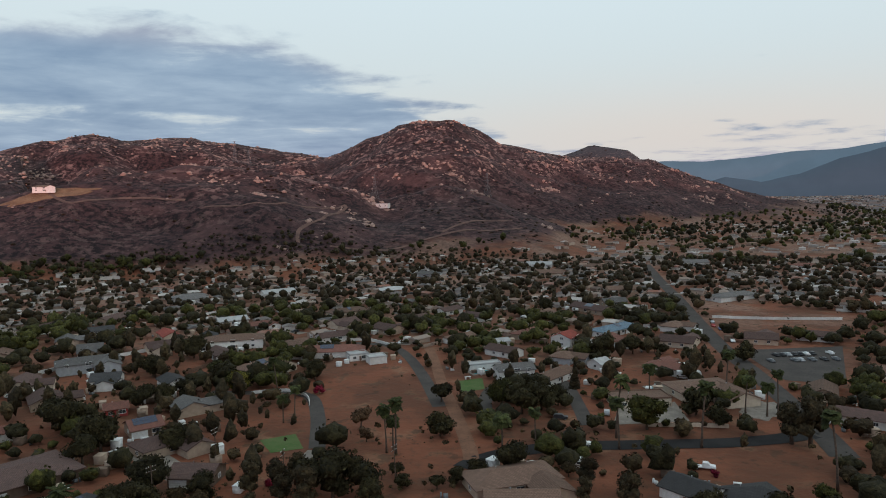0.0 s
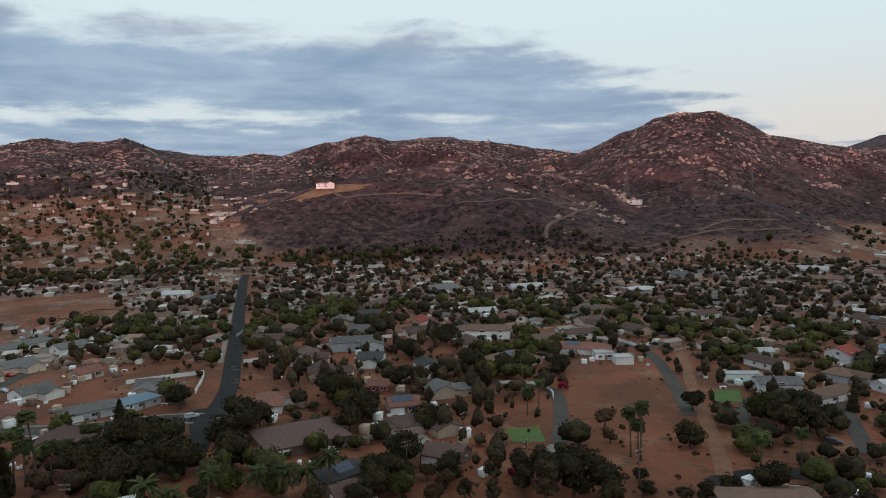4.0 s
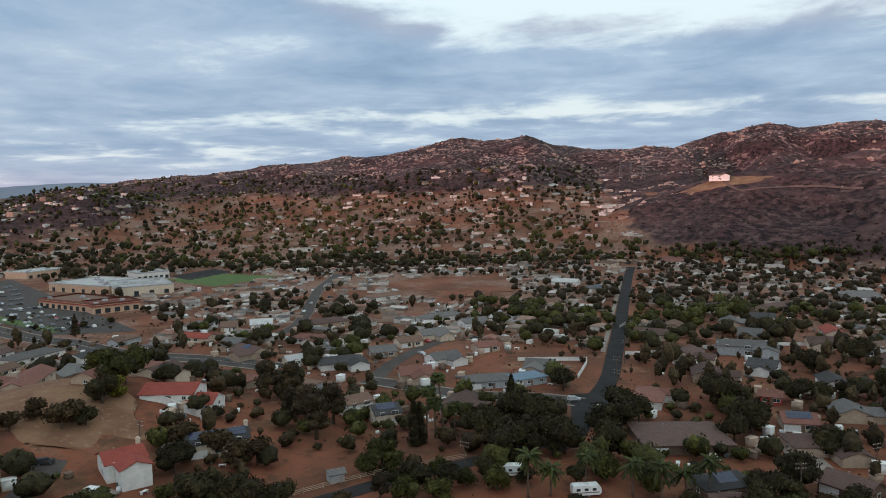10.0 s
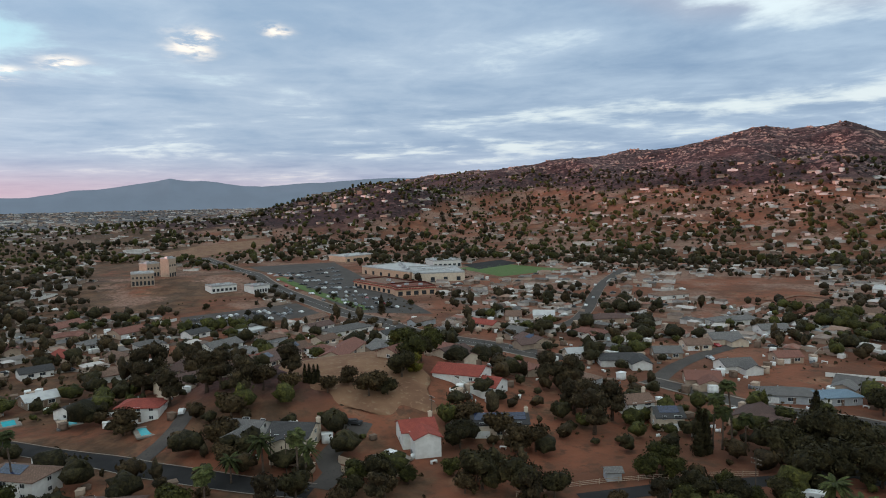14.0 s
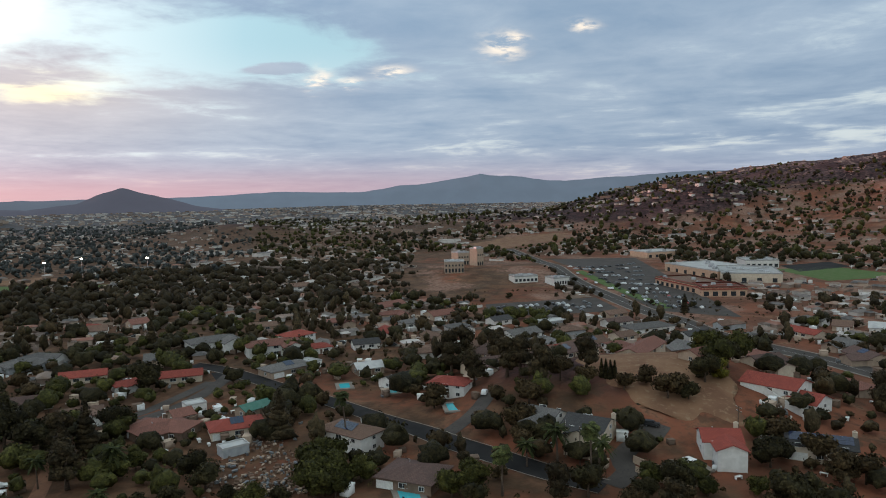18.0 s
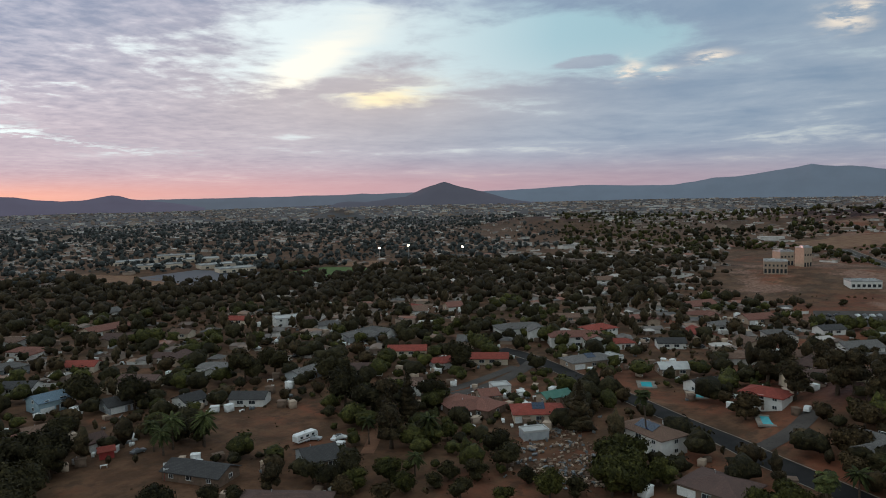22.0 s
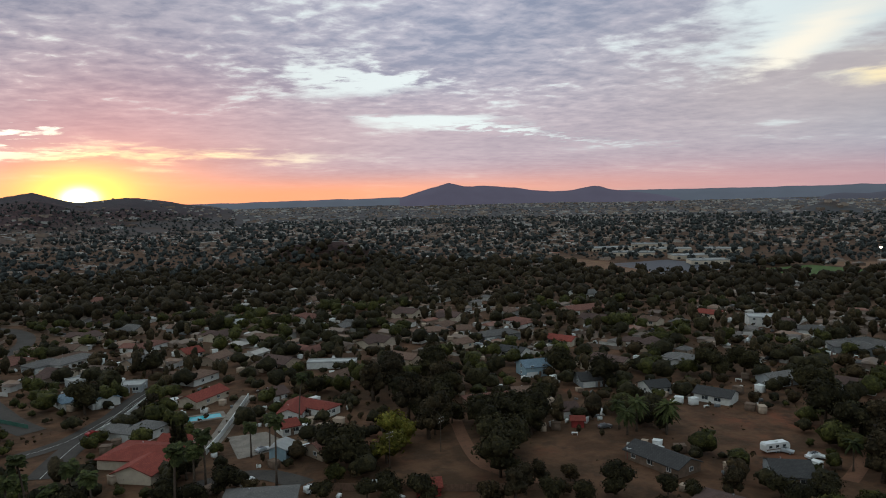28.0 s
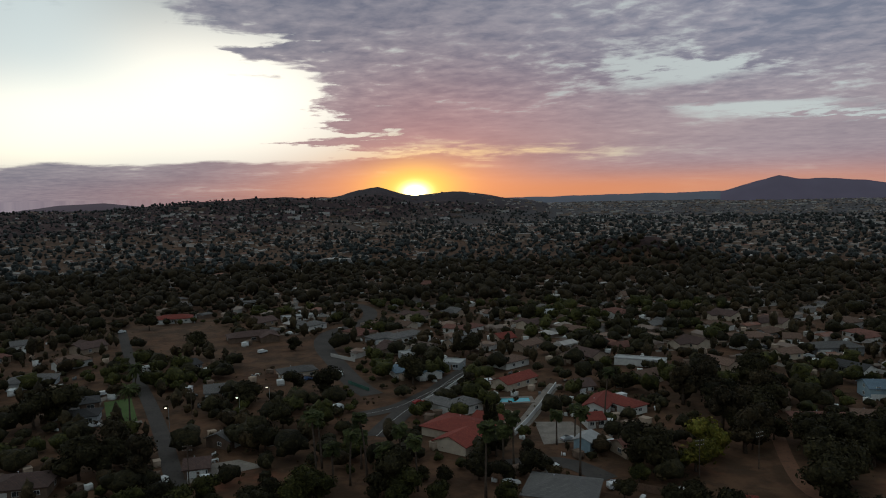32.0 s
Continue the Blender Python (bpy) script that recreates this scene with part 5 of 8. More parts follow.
road([(-160, -124), (-170, -129), (-186, -138)], 4, TRACK, name='track', label='dirt track between oak trees', lift=0.08)
road([(140, -265), (143, -256), (134, -236), (124, -227), (114, -231)], 4, CONCRETE, name='driveway', label='pale looping driveway round a small lawn')
walkway, _ = ribbon([(-199, 266), (-232, 314), (-293, 402), (-373, 518)], 2.2, 0.2, CONCRETE, "pavement", 3, 5.0, 5.4)
tagged(new("pavement", walkway), "pale concrete pavement beside the straight road", "pavement", kind="structure")
# ---- hill tracks ----
road([(-149, 723), (-153, 758), (-137, 813), (-124, 914)], 4.0, HILL_TRACK, name='track', label='dull dirt track across the scrub hillside', lift=0.6)
road([(-118, 731), (-78, 743), (-38, 775), (-2, 819), (50, 855), (98, 886)], 4.0, HILL_TRACK, name='track', label='dull dirt track across the scrub hillside', lift=0.6)
road([(-64, 656), (-55, 706), (-38, 759)], 4.0, HILL_TRACK, name='track', label='dull dirt track across the scrub hillside', lift=0.6)
road([(-655, 1035), (-425, 788), (-366, 814), (-294, 814)], 4.0, HILL_TRACK, name='track', label='dull dirt track across the scrub hillside', lift=0.6)
road([(-264, 787), (-195, 803), (-125, 918)], 4.0, HILL_TRACK, name='track', label='dull dirt track across the scrub hillside', lift=0.6)
road([(-2, 828), (38, 886), (88, 916)], 4.0, HILL_TRACK, name='track', label='dull dirt track across the scrub hillside', lift=0.6)
road([(-1009, 720), (-933, 684), (-976, 679), (-993, 645), (-1059, 665)], 3.2, TRACK, name='track', label='pale dirt track between hillside homes', lift=0.5)
road([(-563, 730), (-501, 673), (-483, 664)], 3.2, TRACK, name='track', label='pale dirt track between hillside homes', lift=0.5)
road([(-617, 668), (-624, 718), (-574, 690)], 3.2, TRACK, name='track', label='pale dirt track between hillside homes', lift=0.5)
road([(-365, 383), (-393, 376), (-382, 344), (-401, 344)], 3.2, TRACK, name='track', label='pale dirt track between hillside homes', lift=0.5)
# ---- open ground, lawns, yards ----
clearing([(-49, 302), (-18, 310), (1, 200), (-24, 188)])
clearing([(69, 194), (98, 194), (97, 168), (65, 168)])
clearing([(169, 448), (226, 401), (194, 344), (140, 362)])
clearing([(-270, 21), (-254, 73), (-201, 57), (-227, 21)])
clearing([(-167, 68), (-171, 109), (-165, 130), (-154, 81)])
clearing([(-139, 165), (-127, 198), (-113, 176), (-128, 155)])
clearing([(-885, -144), (-709, -4), (-480, 6), (-517, -80)])
clearing([(-107, -192), (-128, -163), (-112, -139), (-87, -171)])
clearing([(-159, -195), (-188, -168), (-159, -138), (-141, -163)])
clearing([(-79, -227), (-98, -225), (-74, -157), (-58, -165)])
clearing([(199, -408), (146, -404), (121, -331), (160, -339)])
clearing([(118, -356), (84, -361), (57, -261), (85, -262)])
clearing([(-196, -94), (-209, -70), (-168, -57), (-166, -77)])
clearing([(-498, 369), (-458, 440), (-355, 356), (-411, 314)])
clearing([(-259, -77), (-211, -26), (-225, -26), (-260, -69)])
slab([(132, 318), (181, 321), (148, 259), (129, 267)], ASPHALT, "parking_lot", "grey asphalt parking lot, mostly empty")
slab([(-467, -29), (-495, 45), (-443, 57), (-420, -24)], ASPHALT, "parking_lot", "wide asphalt parking lot with painted rows")
slab([(-771, 22), (-779, 113), (-420, 121), (-443, 77)], ASPHALT, "parking_lot", "busy asphalt parking lot of a shopping centre")
slab([(-613, 39), (-626, 46), (-455, 90), (-449, 83)], LAWN, "lawn", "narrow green strip between road and parking lot", lift=0.2, kind='structure')
slab([(-665, 216), (-678, 276), (-610, 306), (-582, 231)], LAWN, "sports_field", "green playing field of a school")
slab([(-694, 232), (-725, 288), (-682, 290), (-644, 232)], BLACKTOP, "sports_court", "dark hard court beside the playing field")
slab([(-497, -490), (-571, -488), (-577, -426), (-496, -411)], LAWN, "sports_field", "dull green playing field")
slab([(-541, -386), (-573, -389), (-587, -362), (-544, -344)], LAWN, "sports_field", "green stadium field with a running track")
slab([(-591, -505), (-656, -476), (-640, -405), (-571, -414)], DRY, "dry_field", "bare tan sports ground", rounded=True)
slab([(-393, -687), (-449, -679), (-427, -518), (-371, -518)], DRY, "dry_field", "bare tan open lot", rounded=True)
slab([(-428, -607), (-500, -605), (-513, -506), (-409, -496)], DARKMETAL, "solar_array", "dark rows of ground-mounted solar panels")
slab([(-989, -107), (-1239, 23), (-1158, 86), (-914, -27)], DRY, "dry_field", "tan dry slope between houses", rounded=True)
slab([(140, -255), (132, -260), (116, -232), (125, -229)], LAWN, "lawn", "small clipped lawn inside a looping driveway")
slab([(-58, 213), (-48, 218), (-43, 205), (-52, 202)], LAWN, "lawn", "small green lawn beside a garden path")
slab([(4, 276), (14, 280), (14, 264), (5, 260)], LAWN, "lawn", "small green lawn beside a white house")
slab([(59, 240), (79, 243), (77, 222), (52, 220)], CONCRETE, "forecourt", "pale concrete forecourt of a large home", clear=True)
slab([(99, 240), (115, 243), (106, 221), (95, 223)], CONCRETE, "patio", "round pale concrete turning place", rounded=True)
slab([(-284, -135), (-292, -128), (-276, -116), (-269, -125)], BLACKTOP, "parking_lot", "dark asphalt turning place")
slab([(-18, -228), (-30, -228), (-36, -211), (-19, -207)], CONCRETE, "forecourt", "pale paved yard before outbuildings")
slab([(83, -190), (69, -196), (60, -191), (77, -179)], CONCRETE, "forecourt", "pale concrete parking pad")
slab([(-261, 12), (-308, 55), (-223, 72), (-214, 38)], DRY, "dry_field", "mown tan dry grass on a rounded knoll", lift=0.55, rounded=True)
slab([(-169, 199), (-159, 214), (-144, 183), (-140, 166)], BLACKTOP, "road", "wide dark asphalt road junction", lift=0.2)
# ---- houses: north ----
house(57.1, 337.6, 11.0, 10, 56, "red", "white", tall=4.6, label='white gabled house with a red roof on bare dirt', garage=0)
house(26.6, 279.4, 14.5, 9, 12, "grey", "white", tall=4.2, label='white two-storey house with a grey gabled roof')
house(40.6, 272.8, 22.1, 8, 49, "tan", "white", garage=0)
house(15.5, 294.9, 13.6, 5, 14, "white", "white", "flat", tall=2.6, garage=0, simple=1, label='low white carport with a flat roof')
house(91.6, 252.1, 22.6, 16, 11, "tan", "cream", "hip", wing=12, label='large cream home with tan hipped roofs and a pool')
house(66.1, 242.0, 19.6, 10, 4, "tan", "cream", "flat", tall=3, garage=0)
house(98.7, 248.9, 7.6, 8, -75, "tan", "white")
house(-55.5, 326.8, 34.0, 12, 4, "rust", "white", "hip", solar=6, label='long white house with a faded red hipped roof')
house(-40.5, 317.9, 8.5, 7, 21, "white", "white", "flat", tall=2.8, garage=0, label='white flat-roofed garage building')
house(-31.3, 310.9, 7.8, 7, 22, "white", "white", "flat", tall=3, garage=0, simple=1, label='white block-walled shed')
house(-106.1, 350.0, 28.5, 13, 13, "tan", "white", "hip", tall=4.4, label='two-storey white house with a tan hipped roof')
house(-80.1, 299.1, 21.1, 11, 57, "tan", "cream", "hip", wing=8, chimney=1, solar=4)
house(-97.6, 222.9, 9.7, 10, 36, "rust", "tan", solar=7, label='tan house with solar panels on a rust-coloured roof')
house(-84.5, 207.1, 17.7, 11, 47, "brown", "tan", "hip", wing=9, chimney=1)
house(-66.7, 182.8, 11.6, 10, -7, "brown", "brown", label='brown garage building with a brown gabled roof')
house(-114.5, 183.8, 25.1, 20, 49, "brown", "brown", "hip", label='large low house with a wide dark brown roof')
house(-107.5, 188.6, 7.0, 6, -29, "white", "white", "flat", tall=2.4, garage=0, simple=1, label='white-roofed patio shelter')
house(-88.4, 161.0, 13.8, 9, 63, "slate", "brown", "hip", solar=5, label='brown house half hidden by palms, with solar panels')
house(-81.9, 151.3, 7.8, 8, 52, "brown", "brown")
house(15.6, 175.0, 22.5, 12, 17, "tan", "tan", "hip", wing=10, label='tan house with a sprawling tan shingle roof')
house(16.8, 161.4, 17.0, 10, -1, "tan", "tan")
house(58.5, 165.2, 12.5, 10, -52, "slate", "white", label='white house with a dark slate gabled roof')
house(70.6, 161.3, 13.0, 9, 9, "slate", "grey", "hip")
house(88.5, 429.1, 27.0, 10, -57, "brown", "tan", solar=6)
house(86.9, 363.7, 28.8, 11, 40, "blue", "white", "hip", label='white house with a blue-grey hipped roof', solar=3)
house(63.5, 291.9, 6.5, 8, 34, "white", "white")
house(-60.6, 436.7, 24.4, 12, 32, "tan", "cream", "hip", solar=2, chimney=1)
house(-38.9, 528.8, 19.8, 12, 10, "white", "tan", "hip")
house(-186.3, 514.2, 24.0, 12, 34, "grey", "white", "hip")
house(-157.4, 307.3, 25.1, 13, 29, "grey", "grey", "hip", wing=10, label='grey two-storey house with a grey hipped roof', tall=4.2)
house(-137.7, 283.0, 11.0, 10, 13, "slate", "white", wing=8)
house(-115.7, 242.9, 7.4, 7, 26, "rust", "red", garage=0, label='small rust-red outbuilding')
house(26.0, 338.3, 7.3, 6, 18, "white", "white", garage=0, simple=1)
house(-15.8, 628.8, 24.0, 13, -24, "grey", "grey", "hip")
house(90.8, 679.9, 24.0, 14, -13, "white", "white")
house(90.1, 611.8, 24.0, 13, -13, "tan", "tan")
house(187.8, 461.8, 34.0, 13, 25, "grey", "white", "hip")
house(232.5, 660.8, 24.0, 12, -3, "grey", "white")
house(311.6, 609.6, 24.0, 14, -52, "rust", "white", "hip")
house(124.5, 503.5, 18.8, 10, 1, "tan", "tan")
house(107.1, 451.0, 15.0, 10, 10, "grey", "tan")
house(-387.1, 607.7, 23.0, 14, 31, "rust", "white", "hip")
house(-125.0, 526.8, 24.0, 12, 33, "white", "white")
house(-122.3, 340.3, 11.0, 9, 35, "grey", "tan")
house(-201.5, 430.0, 27.2, 10, 78, "brown", "tan")
house(29.5, 563.4, 24.0, 8, -28, "tan", "tan", "flat", tall=3, garage=0)
house(139.0, 649.4, 24.0, 12, -17, "tan", "cream", "hip")
house(-126.0, 414.3, 16.9, 9, 32, "white", "white")
# ---- houses: north-west ----
house(-205.1, 128.7, 9.6, 9, 87, "tan", "white", tall=4.6, chimney=2, label='white two-storey house with a tan gabled roof')
house(-190.1, 130.8, 8.5, 10, 72, "slate", "cream", tall=4.2, solar=6, label='cream house with solar panels on a dark roof')
house(-239.3, 79.4, 17.6, 13, 49, "red", "white", chimney=1, label='long white house with a red tile roof')
house(-229.6, 86.2, 9.0, 11, 45, "red", "white")
house(-198.0, 77.4, 16.8, 9, 73, "slate", "cream", solar=15, chimney=2, tall=4.2, label='cream house with a roof full of dark solar panels')
house(-227.5, 172.1, 12.6, 11, 62, "rust", "tan", wing=8)
house(-265.5, 160.4, 20.0, 11, 73, "slate", "white", "hip", wing=8)
house(-314.4, 140.8, 16.8, 11, 11, "brown", "tan", solar=4, wing=8)
house(-282.4, 149.0, 12.6, 9, 82, "white", "cream")
house(-240.2, 197.5, 13.2, 10, 82, "grey", "white", wing=7)
house(-285.8, 227.9, 14.6, 11, 78, "grey", "cream", wing=8)
house(-269.9, 185.3, 11.9, 10, 70, "grey", "tan")
house(-279.2, 207.5, 11.8, 10, 75, "tan", "cream")
house(-355.8, 206.0, 23.7, 12, 80, "brown", "tan", "hip")
house(-323.2, 264.5, 28.0, 10, 84, "grey", "white", "hip")
house(-420.5, 290.2, 24.7, 12, 93, "tan", "white", "hip")
house(-244.4, 227.0, 10.8, 9, 76, "rust", "tan")
house(-191.5, 198.0, 16.0, 9, 77, "blue", "grey", "hip", label='grey house with a blue-grey hipped roof')
house(-199.0, 185.9, 18.5, 10, 61, "grey", "grey", "hip")
house(-332.5, 423.7, 23.7, 11, 48, "grey", "white", "hip", solar=5)
house(-377.0, 439.7, 20.9, 11, 21, "white", "white")
house(-425.5, 555.9, 19.6, 13, 13, "tan", "cream", "hip")
house(-378.5, 592.8, 24.0, 14, 18, "rust", "white", "hip")
house(-295.6, 265.2, 14.5, 10, 77, "grey", "white")
house(-313.9, 350.1, 13.1, 10, 73, "tan", "tan")
house(-379.0, 177.0, 11.9, 11, 65, "white", "white")
house(-384.6, 160.3, 8.8, 11, 62, "tan", "tan")
house(-403.2, 237.9, 12.1, 11, 113, "tan", "tan")
house(-228.5, 401.5, 19.5, 10, 75, "brown", "tan")
house(-180.1, 502.5, 19.3, 12, 25, "grey", "white", "hip")
house(-159.3, 93.5, 3.9, 3.5, 76, "grey", "grey", tall=2.4, garage=0, simple=1, label='small grey garden shed by a clump of trees')
# ---- houses: west ----
house(-198.5, 51.3, 10.0, 10, 88, "red", "white", tall=4.6, chimney=2, wing=8, label='white two-storey house with a steep red tile roof')
house(-203.4, 16.6, 12.1, 11, 63, "slate", "cream", tall=4.4, chimney=2, wing=8, label='cream two-storey house with a dark slate roof')
house(-210.2, 3.6, 11.1, 9, 58, "grey", "white", tall=4, wing=7)
house(-247.7, -28.2, 13.5, 10, 75, "red", "white", "hip", tall=4.6, chimney=2, label='white two-storey house with a red hipped roof and pool')
house(-274.8, 11.8, 34.0, 10, 136, "brown", "cream", solar=5, label='long cream house with a dark brown roof and solar panels')
house(-310.9, 12.2, 10.5, 9, 106, "red", "tan")
house(-202.9, -53.5, 17.5, 10, 60, "tan", "white", "hip", tall=5.2, solar=7, label='white two-storey house with solar panels on a tan roof')
house(-212.8, -93.5, 16.5, 11, 121, "red", "cream", "hip", solar=4, label='house with a red hipped roof beside a scrap yard')
house(-209.8, -116.6, 20.3, 11, 84, "rust", "brown", "hip")
house(-235.2, -118.5, 6.8, 6, 134, "white", "white", "flat", tall=2.6, garage=0, simple=1)
house(-231.5, -95.2, 10.5, 7, 146, "green", "tan", garage=0, label='barn with a dark green metal roof')
house(-194.7, -86.8, 7.9, 5, 134, "white", "grey", "flat", tall=2.6, garage=0, simple=1, label='long grey mobile home beside scrap')
house(-321.7, -121.1, 25.4, 13, 121, "rust", "white", "hip", tall=5, wing=9, label='large pinkish-white villa with clay roofs')
house(-342.2, -116.7, 15.7, 11, 148, "red", "white", "hip", tall=5)
house(-324.4, -101.0, 12.6, 9, 127, "red", "white", "hip")
house(-328.5, -154.5, 23.4, 13, 132, "grey", "white", "hip", tall=5, wing=9, label='large grey-roofed white villa')
house(-369.5, -249.9, 17.6, 12, 123, "red", "cream", "hip")
house(-365.6, -238.5, 9.6, 12, 120, "tan", "white")
house(-288.1, -224.1, 17.1, 10, 149, "grey", "grey", "hip", wing=8)
house(-304.7, -259.2, 13.3, 10, 139, "grey", "white", "hip")
house(-258.4, -156.8, 11.4, 8, 136, "red", "white", "hip")
house(-286.7, -102.6, 20.6, 11, 141, "grey", "tan", "hip", solar=4)
house(-295.3, -96.6, 10.0, 9, 151, "white", "white", "flat", garage=0)
house(-288.9, -67.9, 11.3, 9, 121, "white", "tan")
house(-268.1, -51.3, 11.1, 10, 140, "slate", "white", solar=4)
house(-177.5, -30.3, 15.6, 13, 73, "brown", "brown", "hip", label='low house with a wide dark brown hipped roof')
house(-222.5, -117.3, 6.6, 8, 138, "rust", "tan")
house(-260.3, 59.5, 8.7, 10, 128, "rust", "tan")
house(-337.8, 28.4, 12.7, 11, 122, "tan", "tan", solar=3)
house(-292.1, 45.0, 28.6, 10, 152, "rust", "cream")
house(-314.0, 13.3, 19.0, 11, 138, "tan", "white")
house(-360.9, -4.4, 18.2, 11, 130, "grey", "white")
house(-331.2, -25.1, 14.7, 9, 120, "tan", "white")
house(-378.7, 60.9, 26.3, 12, 118, "grey", "white", "hip")
house(-395.7, 12.1, 14.6, 9, 122, "white", "grey", "flat", garage=0)
house(-322.6, 88.2, 16.4, 10, 137, "grey", "tan")
house(-416.6, -53.1, 16.6, 11, 133, "rust", "tan")
house(-448.6, -90.2, 20.8, 12, 146, "rust", "tan")
house(-539.8, -181.7, 18.3, 13, 124, "tan", "white")
house(-385.8, -226.6, 10.1, 11, 140, "rust", "tan")
# ---- houses: south-west and south ----
house(-108.4, -220.4, 21.3, 13, 174, "rust", "tan", "hip", solar=3, wing=9, label='tan house with a rust-coloured hipped roof and a white porch')
house(-122.0, -223.0, 11.0, 10, 162, "tan", "tan", garage=0)
house(-101.2, -249.7, 13.8, 10, 162, "tan", "brown", "hip")
house(-124.9, -153.0, 18.1, 9, 101, "slate", "brown", tall=2.6, garage=0, label='long dark metal workshop with a low roof')
house(-122.2, -160.8, 4.7, 5, 143, "white", "red", "flat", tall=2.6, garage=0, simple=1, label='small red shed with a silver roof')
house(-122.1, -190.3, 3.9, 4, 151, "red", "red", tall=2.4, garage=0, simple=1, label='small bright red shed')
house(-119.6, -118.2, 22.0, 11, 116, "brown", "brown", "hip")
house(-302.4, -288.8, 15.4, 12, 145, "white", "white", "flat", tall=5, garage=0, label='white two-storey house with a flat roof and terrace')
house(-307.3, -282.0, 17.3, 9, 178, "brown", "white", "hip")
house(-294.9, -227.3, 23.4, 11, 172, "grey", "white", "hip", wing=8)
house(-160.3, -323.9, 20.9, 11, -176, "grey", "grey", "hip")
house(-141.6, -253.3, 11.3, 10, 175, "blue", "blue", tall=4.2, label='pale blue two-storey house with a red porch')
house(-154.5, -230.1, 12.3, 10, 167, "slate", "grey")
house(-168.5, -210.5, 8.7, 9, 173, "slate", "white")
house(-218.0, -199.0, 15.9, 9, 180, "grey", "grey")
house(-124.6, -201.4, 6.4, 8, 172, "brown", "tan")
house(-147.7, -131.8, 9.6, 12, 147, "slate", "grey", garage=0)
house(-135.3, -347.2, 12.8, 9, 177, "tan", "tan", "hip")
house(-150.4, -344.6, 7.2, 9, 162, "tan", "tan")
house(-207.6, -115.4, 16.9, 11, 145, "rust", "brown", "hip")
house(-259.1, -156.1, 11.3, 8, 164, "red", "white", "hip")
house(4.6, -216.9, 22.2, 15, 148, "red", "cream", "hip", wing=10, label='sprawling home with dark red tile roofs')
house(-4.0, -223.4, 10.1, 9, 149, "red", "cream")
house(-41.5, -241.5, 15.2, 8, -115, "red", "white", garage=0, label='white courtyard house with bright red tile roofs')
house(-49.0, -241.2, 14.8, 8, 125, "red", "white", "hip", garage=0)
house(-36.2, -224.8, 5.6, 7, -169, "red", "white", garage=0)
house(-42.9, -200.2, 8.1, 8, -156, "rust", "tan", garage=0)
house(-31.0, -203.9, 7.0, 5, -119, "white", "blue", tall=3.4, garage=0, simple=1, label='tall pale blue box-shaped outbuilding')
house(-20.0, -169.7, 17.0, 14, 164, "grey", "tan", "hip", label='house with a broad grey hipped roof')
house(-60.6, -163.2, 6.1, 6, 165, "red", "red", tall=2.4, garage=0, simple=1, label='low dark red barn on the dirt lot')
house(27.7, -292.4, 17.8, 13, -156, "blue", "white", "hip", wing=8, label='white house with a pale blue-grey roof')
house(32.7, -320.3, 5.5, 7, -153, "white", "grey", "flat", garage=0)
house(10.7, -302.7, 8.6, 8, 164, "white", "grey", "flat", garage=0)
house(9.8, -343.3, 11.5, 10, -134, "grey", "tan")
house(38.5, -367.4, 19.9, 11, -146, "tan", "tan", "hip")
house(-12.8, -355.0, 8.9, 10, -151, "red", "tan")
house(-37.8, -264.2, 8.2, 9, -159, "brown", "brown")
house(-69.3, -303.3, 21.1, 6, 158, "white", "white", "flat", tall=2.8, garage=0, simple=1)
house(48.6, -359.6, 15.4, 10, -139, "grey", "grey", "hip")
house(34.7, -568.2, 16.0, 12, 162, "rust", "tan")
house(-39.7, -422.6, 11.4, 11, -170, "white", "white")
house(-110.0, -495.8, 21.3, 12, -171, "tan", "tan")
house(-276.6, -424.0, 18.1, 12, 177, "grey", "white")
house(-241.3, -369.8, 25.0, 12, -178, "rust", "tan")
house(-131.8, -348.6, 17.6, 10, -175, "tan", "tan", "hip")
house(185.5, -423.5, 21.2, 11, -160, "red", "white", "hip", label='white house with a red hipped roof and belfry')
house(119.7, -368.3, 24.8, 12, -153, "brown", "brown", "hip", wing=8)
house(128.0, -302.7, 9.3, 9, -117, "slate", "grey")
house(98.8, -261.5, 9.8, 10, -158, "grey", "blue", label='pale teal house with a grey gabled roof')
house(75.8, -290.0, 15.0, 9, -152, "grey", "cream", "hip")
house(76.8, -209.2, 8.9, 9, -111, "grey", "brown", solar=3)
house(77.1, -186.4, 6.4, 8, -164, "brown", "brown")
house(183.2, -280.1, 17.9, 11, -159, "grey", "grey", "hip")
house(144.1, -246.8, 11.8, 9, -149, "slate", "brown", "hip")
house(135.3, -232.1, 10.7, 9, -161, "slate", "grey", "hip")
house(118.3, -174.7, 14.0, 11, -166, "brown", "brown", "hip")
house(37.9, -362.3, 21.5, 10, -133, "grey", "white", "hip")
house(109.0, -425.0, 19.6, 7, -147, "white", "white", "flat", garage=0)
house(155.7, -487.7, 15.4, 9, -155, "grey", "grey", "flat", garage=0)
house(225.0, -397.3, 16.0, 10, -123, "tan", "tan", "hip")
house(235.8, -350.9, 7.2, 9, -142, "grey", "white")
